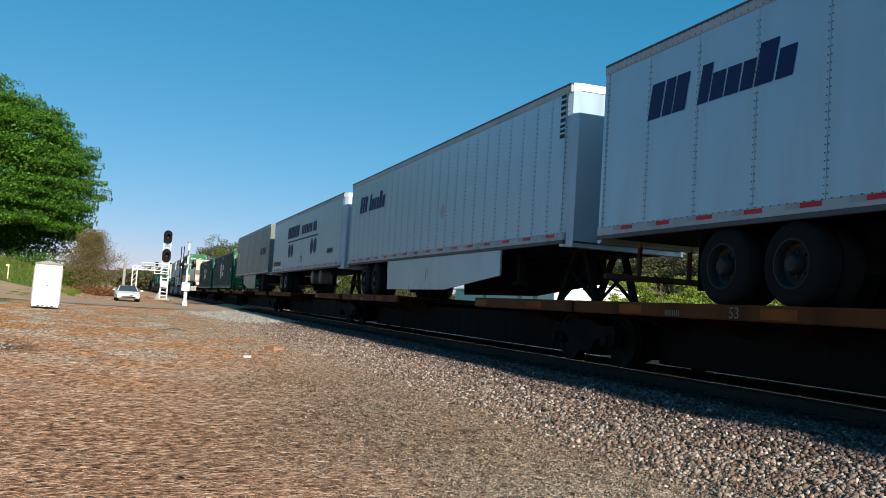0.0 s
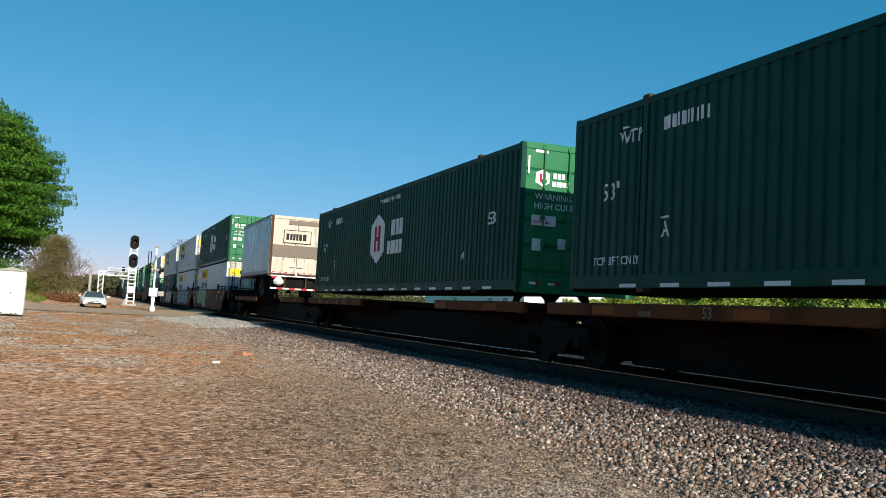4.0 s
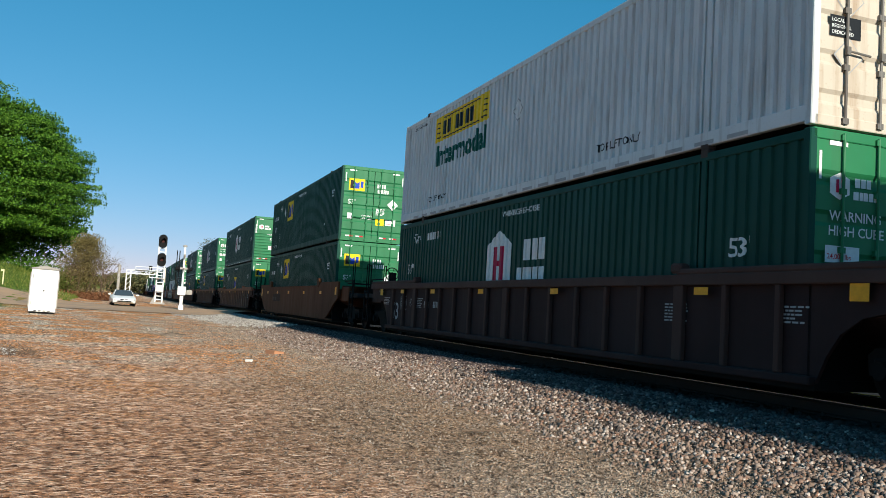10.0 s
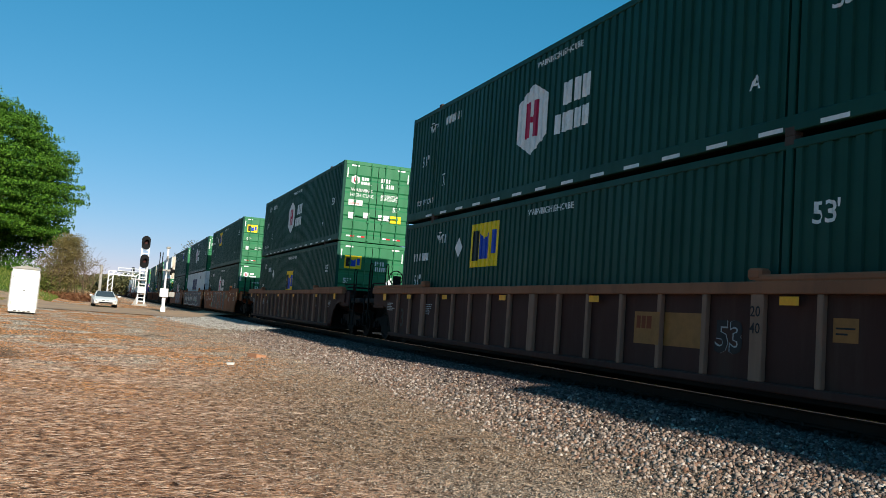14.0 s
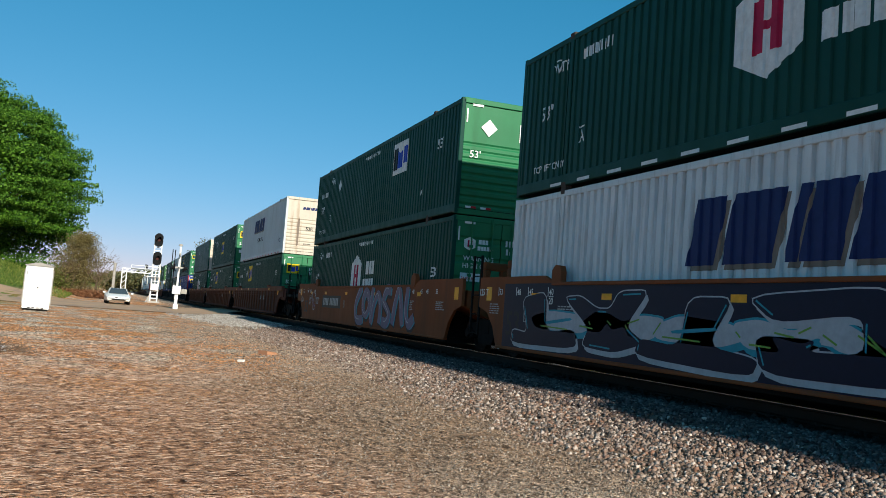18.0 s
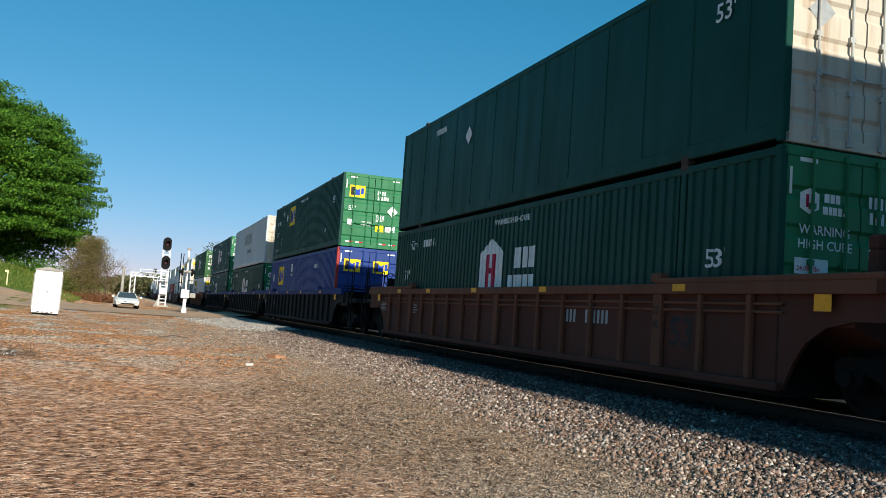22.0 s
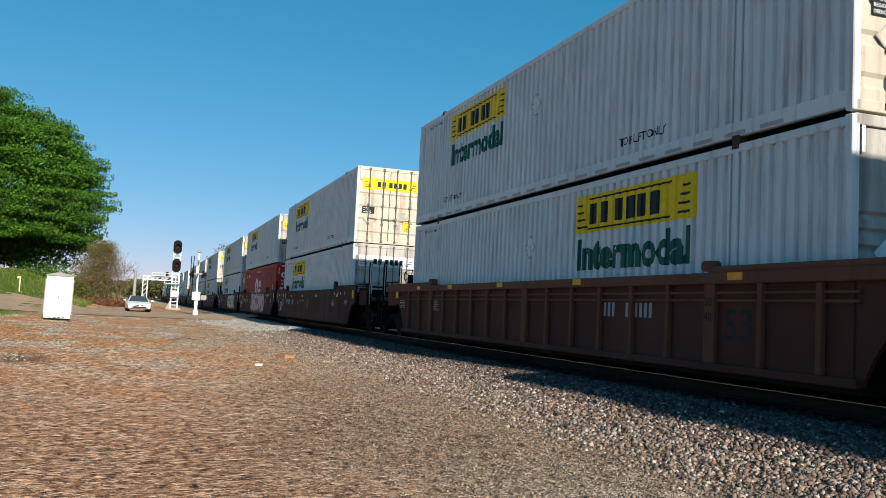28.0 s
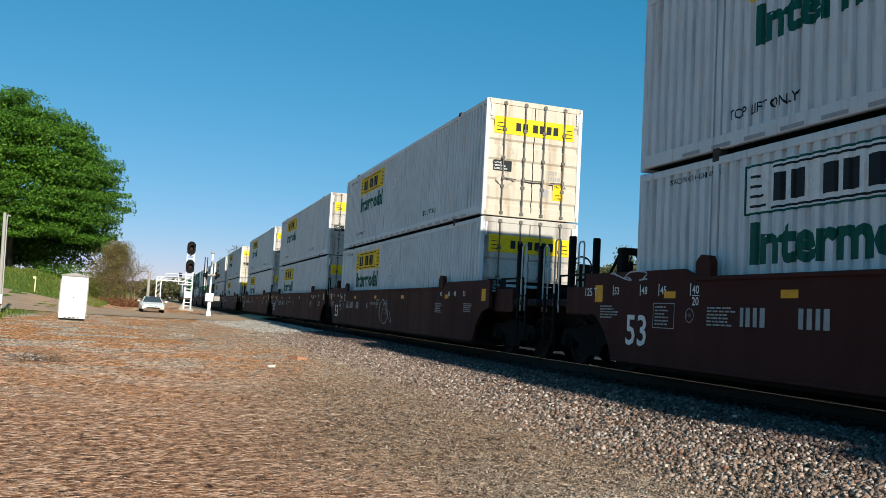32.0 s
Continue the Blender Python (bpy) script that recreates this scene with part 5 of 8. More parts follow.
    for y, n in ((13.95, 6), (16.9, 5)) if paint in (WELLRUST, WELLGREY) or seed == 106 else ((0.35, 5), (2.6, 6), (13.95, 6), (16.9, 5)):
        lines += [(bars([rng.uniform(0.04, 0.12) for _ in range(5)], 0.022, 0.25), -y, -0.045 * r) for r in range(n)]
    side_mark("stencil_line", joined(lines), 0.0, 1.06, INKGREY, car, 0.004, X, False)
    if "faded" not in paint.name and "grey" not in paint.name:
        side_mark("load_lettering", letters("125 T", 0.14), 17.45, 1.24, INKWHITE, car, 0.005, X, False)
        ring = [(math.cos(2 * math.pi * i / 24), math.sin(2 * math.pi * i / 24)) for i in range(24)]
        side_mark("round_stencil_line", ([(0.10 * a, 0.10 * b) for a, b in ring] + [(0.09 * a, 0.09 * b) for a, b in ring], [(i, (i + 1) % 24, 24 + (i + 1) % 24, 24 + i) for i in range(24)], 0), 14.35, 0.96, INKGREY, car, 0.005, X, False)
        side_mark("round_stencil_number", letters("110", 0.055), 14.42, 0.935, INKGREY, car, 0.005, X, False)
        side_mark("frame_line", joined([(quad2(0, 0, 0.56, 0.012), 0, 0), (quad2(0, 0, 0.56, 0.012), 0, 0.36), (quad2(0, 0, 0.012, 0.348), 0, 0.012), (quad2(0, 0, 0.012, 0.348), 0.548, 0.012)]
                                       + [(bars([rng.uniform(0.04, 0.1) for _ in range(4)], 0.022, 0.25), 0.05, 0.05 + 0.05 * r) for r in range(6)]), 15.28, 0.76, INKGREY, car, 0.005, X, False)
    if "grey" in paint.name:
        return
    side_mark("size_number", letters("53", 0.48), 16.05, 0.47, INKBLACK if "faded" in paint.name or paint is WELLTAN else INKGREY if "sooty" in paint.name else INKWHITE, car, 0.004, X, False)
    if "faded" not in paint.name and "grey" not in paint.name and "sooty" not in paint.name:
        ticks = [(letters(w, 0.12), -y, 0) for y, w in ((0.4, "53"), (1.1, "48"), (1.55, "45"), (2.2, "40"), (16.45, "53"), (15.62, "48"), (15.10, "45"), (14.30, "40"))]
        ticks += [(quad2(0, 0, 0.022, 0.17), -y, -0.02) for y in (16.50, 15.67, 15.15, 14.35)] + [(quad2(0, 0, 0.17, 0.015), -14.30, -0.03), (letters("20", 0.12), -14.30, -0.16)]
        side_mark("size_lettering", joined(ticks), 0.0, 1.26, INKWHITE, car, 0.005, X, False)


def make_well(style, paint, front_free, rear_free, seed, chord=None, number=True, kind=""):
    """A well wagon for stacked containers: the well's load begins at y = 0; z = 0 is the rail head."""
    smooth = style == "smooth"
    words = {"smooth": "smooth-sided %s steel well wagon, weathered", "ribbed": "ribbed %s steel well wagon, weathered"}[style]
    tone = "tan" if paint is WELLTAN else "umber-brown" if paint is WELLUMBER else "rust-brown" if paint is WELLRUST else "dark grey and blue" if chord is WELLBLUE else "dark brown" if paint is WELLDARK else "brown"
    car = thing("well_wagon", words % tone, "rail wagon", "wagons of the train")
    y0, y1 = -1.32, 17.48
    for s in (-1, 1):
        X0, X1 = (-1.50, -1.43) if s < 0 else (1.43, 1.50)
        if smooth:
            def side():
                ht = 1.50 if kind == "aok" else 1.62
                low = [(y1, 1.04), (16.95, 0.84), (15.9, 0.34), (15.4, 0.22), (0.75, 0.22), (0.25, 0.34), (-0.8, 0.84), (y0, 1.04)] if kind == "umber" else \
                    [(y1, 1.00), (17.05, 0.90), (16.72, 0.62), (16.5, 0.22), (-0.34, 0.22), (-0.56, 0.62), (-0.89, 0.90), (y0, 1.00)]
                return Kit().prism([(y0, ht), (1.65, ht), (2.0, 1.50), (14.2, 1.50), (14.55, ht), (y1, ht)] + low, 0, X0, X1)
            part("side_plate", shared(("smooth", s, kind), lambda: side().mesh("side_plate", paint)), paint, car)
            for a, d in ((2.15, 1), (14.05, -1)):
                part("corner_guide", shared(("peak", s, a, paint.name), lambda: Kit().prism([(a - 0.17, 1.49), (a + 0.17, 1.49), (a + 0.17, 1.70), (a + 0.05, 1.80), (a - 0.12, 1.78), (a - 0.17, 1.68)], 0, X0 - 0.02, X1 + 0.02).mesh("corner_guide", paint)), paint, car)
            if kind == "aok":
                for a, b in ((y0, 1.85), (14.35, y1)):
                    part("side_walkway", shared(("walk", s, a), lambda: Kit().cube(X0 - 0.02, X1 + 0.02, a, b, 1.63, 1.67, 0.008).cube(X0, X1, a + 0.1, a + 0.16, 1.49, 1.64, 0.01).cube(X0, X1, (a + b) / 2, (a + b) / 2 + 0.06, 1.49, 1.64, 0.01).cube(X0, X1, b - 0.16, b - 0.1, 1.49, 1.64, 0.01).mesh("side_walkway", IRON)), IRON, car)
            part("top_edge", shared(("smoothtop", s, paint.name), lambda: Kit().cube(min(X0, X1) - 0.03, max(X0, X1) + 0.03, 2.0, 14.2, 1.44, 1.50, 0.01).mesh("top_edge", paint)), paint, car)
            part("bottom_edge", shared(("smoothbot", s, paint.name), lambda: Kit().cube(min(X0, X1) - 0.02, max(X0, X1) + 0.02, -0.34, 16.5, 0.20, 0.25, 0.01).mesh("bottom_edge", paint)), paint, car)
        else:
            ch = chord or paint
            xa, xb = (-1.42, -1.37) if s < 0 else (1.37, 1.42)
            def side():
                return Kit().prism([(-2.0, 1.44), (18.15, 1.44), (18.15, 1.04), (17.5, 1.04), (17.1, 0.96), (16.8, 0.78), (16.6, 0.52), (16.45, 0.22), (-0.30, 0.22), (-0.45, 0.52), (-0.65, 0.78), (-0.95, 0.96), (-1.35, 1.04), (-2.0, 1.04)], 0, xa, xb)
            part("side_plate", shared(("ribbed", s, paint.name), lambda: side().mesh("side_plate", paint)), paint, car)
            ca, cb = (-1.52, -1.36) if s < 0 else (1.36, 1.52)
            part("top_chord", shared(("chord", s, ch.name), lambda: Kit().cube(ca, cb, -2.0, 18.15, 1.33, 1.48, 0.015).mesh("top_chord", ch)), ch, car)
            part("bottom_chord", shared(("bchord", s, paint.name), lambda: Kit().cube(ca + 0.01, cb - 0.01, -0.30, 16.45, 0.20, 0.30, 0.015).mesh("bottom_chord", paint)), paint, car)
            ra, rb = (-1.50, -1.42) if s < 0 else (1.42, 1.50)
            for i in range(17 if s < 0 else 0):
                y = 0.25 + i * 0.977
                wide = 0.11 if i in (2, 8, 14) else 0.045
                part("rib", shared(("rib", s, wide, ch.name if s < 0 and ch is not WELLBLUE else paint.name), lambda: Kit().cube(ra, rb, -wide, wide, 0.30, 1.335, 0.012).mesh("rib", paint if ch is WELLBLUE else ch if ch in (CHORDGLOOM, CHORDRUST) else RIBTAN)), paint, car, "", pose(0, y, 0))
            for a, b in ((-1.9, 2.25), (13.9, 18.05)):
                part("corner_guide", shared(("guide", s, a, ch.name), lambda: Kit().cube(ca, cb, a, b, 1.48, 1.56, 0.02).cube(ca - 0.01, cb + 0.01, (b if a < 0 else a) - 0.12, (b if a < 0 else a) + 0.12, 1.50, 1.64, 0.03).mesh("corner_guide", ch)), ch, car)
        if not smooth and chord is CHORDRUST:
            fa, fb = (-1.465, -1.40) if s < 0 else (1.40, 1.465)
            for z in (1.10, 1.20) if s < 0 else ():
                part("stiffener", shared(("stiff", s, z), lambda: Kit().cube(fa, fb, -0.30, 16.45, z, z + 0.035, 0.008).mesh("stiffener", CHORDRUST)), CHORDRUST, car)
    part("floor", shared("wellfloor", lambda: Kit().box(-1.43, 1.43, -0.3, 16.45, 0.14, 0.26).mesh("floor", IRON)), IRON, car)
    for a, b in ((-2.9, -0.10), (16.25, 19.05)):
        part("end_bulkhead", shared(("bulk", a, paint.name), lambda: Kit().prism([(-1.36, 0.98), (-1.36, 1.36), (1.36, 1.36), (1.36, 0.98), (0.45, 0.62), (-0.45, 0.62)], 1, max(a, -1.3) if a < 0 else a + 0.1, b - 0.1 if a < 0 else min(b, 17.45)).mesh("end_bulkhead", paint)), paint, car)
    for y in (-0.20, 16.36):
        part("well_end", shared(("wellend", y), lambda: Kit().cube(-1.42, 1.42, y - 0.03, y + 0.03, 0.20, 1.36, 0.01).mesh("well_end", IRON)), IRON, car)
    if front_free:
        add_bogie(car, -1.83)
        end_gear(car, -1.32, -1, paint, seed, kind == "sflc")
    else:
        part("guide_frame", Kit().cube(-0.95, -0.35, -1.22, -1.02, 1.86, 2.04, 0.03).cube(-0.95, -0.79, -1.22, -1.02, 1.36, 1.87, 0.03).cube(-0.51, -0.35, -1.22, -1.02, 1.36, 1.87, 0.03), paint, car)
    add_bogie(car, 17.98)
    if rear_free:
        end_gear(car, 17.48, 1, paint, seed + 50, kind == "sflc")
        if kind in ("sflc", "tan"):
            part("guide_frame", Kit().cube(-0.95, -0.30, 17.2, 17.42, 2.0, 2.12, 0.03).cube(-0.95, -0.81, 17.2, 17.42, 1.36, 2.01, 0.03).cube(-0.44, -0.30, 17.2, 17.42, 1.36, 2.01, 0.03).path([(-0.6, 17.42, 2.1), (-0.6, 17.95, 2.02), (-0.6, 18.25, 1.7), (-0.6, 18.25, 1.2)], 0.03), IRON if kind == "sflc" else paint, car)
    else:
        part("joint_arm", Kit().cube(-0.35, 0.35, 16.9, 18.4, 0.84, 1.12, 0.04), IRON, car)
        part("ladder", ladder(17.52, 0.40, 2.1, -1.48), IRON, car)
        part("guide_frame", Kit().cube(-0.95, -0.35, 17.2, 17.4, 1.86, 2.04, 0.03).cube(-0.95, -0.79, 17.2, 17.4, 1.36, 1.87, 0.03).cube(-0.51, -0.35, 17.2, 17.4, 1.36, 1.87, 0.03), paint, car)
    for y in (-0.85, 17.10):
        side_mark("yellow_panel", quad2(0, 0, 0.26, 0.28), y, 1.14, INKORANGE, car, 0.004, -1.502, False)
    if number:
        well_label(car, seed, paint, kind == "umber")
    return car


def glide(points, n=7):
    """A smooth line through the points."""
    out = []
    P = [points[0]] + list(points) + [points[-1]]
    for i in range(1, len(P) - 2):
        for k in range(n):
            t = k / n
            out.append(tuple(0.5 * (2 * P[i][d] + (P[i + 1][d] - P[i - 1][d]) * t + (2 * P[i - 1][d] - 5 * P[i][d] + 4 * P[i + 1][d] - P[i + 2][d]) * t * t
                                    + (3 * P[i][d] - P[i - 1][d] - 3 * P[i + 1][d] + P[i + 2][d]) * t ** 3) for d in (0, 1)))
    return out + [points[-1]]


def stroke(name, points, width, y, z, material, car, lift, swell=0.0, ends=0.0):
    """One sprayed line on the near side of a wagon: a band along the points whose paint builds up towards its end."""
    n = len(points)
    v, f = [], []
    for i, (a, b) in enumerate(points):
        p, q = points[max(0, i - 1)], points[min(n - 1, i + 1)]
        l = math.hypot(q[0] - p[0], q[1] - p[1]) or 1
        dx, dy = (q[0] - p[0]) / l, (q[1] - p[1]) / l
        w = width * (1 + swell * math.sin(3.1 * i / n * math.pi))
        e = -ends if i == 0 else ends if i == n - 1 else 0.0
        x = -1.502 - lift - 0.0016 * i / n
        v += [(x, y - (a + e * dx - dy * w), z + b + e * dy + dx * w), (x, y - (a + e * dx + dy * w), z + b + e * dy - dx * w)]
    f = [(2 * i, 2 * i + 1, 2 * i + 3, 2 * i + 2) for i in range(n - 1)]
    me = bpy.data.meshes.new(name)
    me.from_pydata(v, [], f)
    me.materials.append(material)
    ob = part(name, me, material, car)
    ob["kind"] = "stuff"
    return ob


BLOCKS = (    # angular sprayed shapes in a unit box, each with its dark inner shapes; they spell nothing
    ([(0.0, 0.10), (0.15, 0.0), (0.98, 0.06), (0.92, 0.52), (0.60, 0.50), (0.62, 0.30), (0.30, 0.28), (0.34, 0.74), (0.86, 0.70), (0.94, 0.96), (0.10, 1.0)], [[(0.46, 0.36), (0.56, 0.40), (0.52, 0.58), (0.44, 0.52)]]),
    ([(0.0, 0.04), (0.28, 0.0), (0.32, 0.48), (0.46, 0.20), (0.60, 0.46), (0.70, 0.02), (1.0, 0.06), (0.92, 0.98), (0.66, 0.96), (0.50, 0.66), (0.30, 1.0), (0.04, 0.92)], []),
    ([(0.02, 0.0), (0.30, 0.04), (0.40, 0.26), (0.64, 0.26), (0.72, 0.0), (1.04, 0.04), (0.80, 0.60), (0.92, 0.80), (0.60, 1.0), (0.24, 0.86), (0.30, 0.55)], []),
    ([(0.0, 0.0), (0.30, 0.02), (0.28, 0.52), (0.72, 0.0), (1.0, 0.08), (0.96, 1.0), (0.68, 0.96), (0.70, 0.50), (0.30, 1.02), (0.02, 0.90)], []),
    ([(0.04, 0.06), (0.94, 0.0), (1.0, 0.30), (0.40, 0.32), (0.42, 0.44), (0.82, 0.42), (0.84, 0.62), (0.40, 0.64), (0.42, 0.74), (0.94, 0.76), (0.90, 1.02), (0.0, 0.98)], []),
    ([(0.10, 0.0), (0.84, 0.06), (1.0, 0.42), (0.84, 0.94), (0.20, 1.0), (0.0, 0.58)], [[(0.30, 0.30), (0.70, 0.62), (0.64, 0.72), (0.24, 0.42)]]),
    ([(0.0, 0.96), (0.06, 0.70), (0.36, 0.72), (0.30, 0.04), (0.66, 0.0), (0.66, 0.70), (1.0, 0.68), (0.98, 1.0)], []),
)


def swollen(points, d):
    """The outline moved outwards by d."""
    n, out = len(points), []
    area = sum(points[i][0] * points[(i + 1) % n][1] - points[(i + 1) % n][0] * points[i][1] for i in range(n))
    k = d if area > 0 else -d
    for i in range(n):
        (ax, ay), (bx, by), (cx, cy) = points[i - 1], points[i], points[(i + 1) % n]
        l1, l2 = math.hypot(bx - ax, by - ay) or 1, math.hypot(cx - bx, cy - by) or 1
        n1, n2 = ((by - ay) / l1, (ax - bx) / l1), ((cy - by) / l2, (bx - cx) / l2)
        q = max(0.45, 1 + n1[0] * n2[0] + n1[1] * n2[1])
        out.append((bx + k * (n1[0] + n2[0]) / q, by + k * (n1[1] + n2[1]) / q))
    return out


def rounded(points):
    """Corners cut once, which softens a sprayed outline."""
    out = []
    for i, p in enumerate(points):
        a, b = points[i - 1], points[(i + 1) % len(points)]
        out += [tuple(p[k] + (a[k] - p[k]) * 0.16 for k in (0, 1)), tuple(p[k] + (b[k] - p[k]) * 0.16 for k in (0, 1))]
    return out


def spray(car, seed, y0, y1, fill, edge, accent=None, count=6, z0=0.30, z1=1.46, back=None, fat=1.0, halo=None, tight=-0.06):
    """A sprayed row of angular overlapping shapes along the side of a wagon: halo, dark edge, fill, inner shapes and thin highlights."""
    rng = random.Random(seed)
    wide, h = (y1 - y0) / count, z1 - z0
    if back:
        n = 22
        top = [((y1 - y0) * i / n, h * (0.90 + 0.10 * math.sin(i * 1.9 + seed))) for i in range(n + 1)]
        low = [((y1 - y0) * i / n, h * (0.08 + 0.08 * math.sin(i * 1.3 + seed))) for i in range(n, -1, -1)]
        side_mark("spray_cloud", poly2(low + top), y1, z0 - 0.02, back, car, 0.003, -1.502, False)
    glows, edges, fills, holes, shines = [], [], [], [], []
    order = [rng.randrange(len(BLOCKS)) for _ in range(count)]
    for i, b in enumerate(order):
        lean = rng.uniform(-0.06, 0.16)
        drop, tall = rng.uniform(0.0, 0.10) * h, h * rng.uniform(0.82, 0.94)
        def at(p):
            u, w = p
            u, w = (1 - u if b in (0, 3, 4) else u), (1 - w if b in (2, 6) else w)
            c, d = math.cos(turn), math.sin(turn)
            u, w = 0.5 + (u - 0.5) * c - (w - 0.5) * d, 0.5 + (u - 0.5) * d + (w - 0.5) * c
            return (wide * (i + tight + (1 - 2 * tight) * u) + lean * w * h, max(0.0, min(h, drop + w * tall)))
        turn = rng.uniform(0.05, 0.20) * rng.choice((-1, 1))
        outer = rounded(rounded([at((u + rng.uniform(-0.07, 0.07), w + rng.uniform(-0.06, 0.06))) for u, w in BLOCKS[b][0]]))
        fills.append((poly2(outer), 0, 0))
        edges.append((poly2(swollen(outer, 0.050 * fat)), 0, 0))
        edges.append((poly2([(x + 0.07, y - 0.07) for x, y in swollen(outer, 0.03 * fat)]), 0, 0))
        glows.append((poly2(swollen(outer, 0.105 * fat)), 0, 0))
        holes += [(poly2(rounded([at(p) for p in q])), 0, 0) for q in BLOCKS[b][1]]
        small = swollen(outer, -0.05)
        for k in range(2, len(small) - 6, 8):
            (ax, ay), (bx, by) = small[k], small[k + 2]
            l = math.hypot(bx - ax, by - ay) or 1
            nx, ny = -(by - ay) / l * 0.012, (bx - ax) / l * 0.012
            shines.append((poly2([(ax - nx, ay - ny), (bx - nx, by - ny), (bx + nx, by + ny), (ax + nx, ay + ny)]), 0, 0))
    def lay(name, shapes, ink, lift):
        for layer in range(4):
            got = shapes[layer::4]
            if got:
                tagged(side_mark(name, joined(got), y1, z0, ink, car, lift + 0.0004 * layer, -1.502, False), kind="stuff")
    if halo:
        lay("spray_halo", glows, halo, 0.0040)
    lay("spray_edge", edges, edge, 0.0058)
    lay("spray_fill", fills, fill, 0.0076)
    lay("spray_hole", holes, edge, 0.0094)
    lay("spray_line", shines, accent or edge, 0.0112)


SWEEPS = (    # looping sprayed shapes, each a run of points along its middle; they spell nothing
    ((0.78, 1.12), (0.40, 0.86), (0.16, 0.55), (0.30, 0.20), (0.72, 0.10), (1.10, 0.16)),
    ((1.42, 1.10), (1.08, 0.78), (1.14, 0.42), (1.50, 0.30), (1.78, 0.58), (1.62, 0.92), (1.30, 0.98)),
    ((2.10, 1.14), (2.02, 0.62), (2.10, 0.14), (2.34, 0.66), (2.72, 0.92), (3.00, 0.60), (2.96, 0.12)),
    ((3.96, 1.04), (3.56, 1.06), (3.30, 0.76), (3.62, 0.56), (3.92, 0.34), (3.66, 0.12), (3.24, 0.16)),
    ((4.26, 0.14), (4.44, 0.70), (4.72, 1.10), (4.98, 0.66), (5.16, 0.14)),
    ((5.50, 1.12), (5.42, 0.50), (5.72, 0.16), (6.08, 0.32)))


def sweep(car, y, z, fill, edge, shade, shine, wide=0.135):
    """Looping sprayed letters: a dark edge thrown down and aside, the fill, a shaded flank and a thin shine."""
    for j, run in enumerate(SWEEPS):
        pts = glide(run, 8)
        d = 0.0003 * j
        stroke("spray_edge", [(a + 0.06, b - 0.05) for a, b in pts], wide + 0.055, y, z, edge, car, 0.004 + d, 0.10, 0.05)
        stroke("spray_shade", [(a + 0.10, b - 0.04) for a, b in pts], wide * 0.72, y, z, shade, car, 0.0075 + d, 0.10, 0.02)
        stroke("spray_fill", pts, wide, y, z, fill, car, 0.011 + d, 0.16, 0.04)
        stroke("spray_line", [(a - 0.62 * wide, b + 0.3 * wide) for a, b in pts[3:-6]], 0.012, y, z, shine, car, 0.0145 + d)


def scrawl(car, seed, y, z, w, h, ink):
    """A thin sprayed line that wanders up and down."""
    rng = random.Random(seed)
    n = max(8, min(26, int(w * 11)))
    pts = [(w * i / n + min(0.25, 0.16 * w) * math.sin(i * 1.3 + seed), h * (0.5 + 0.48 * math.sin(i * 0.9 + rng.uniform(-0.7, 0.7)))) for i in range(n)]
    stroke("spray_line", glide(pts, 4), 0.012, y, z, ink, car, 0.006)


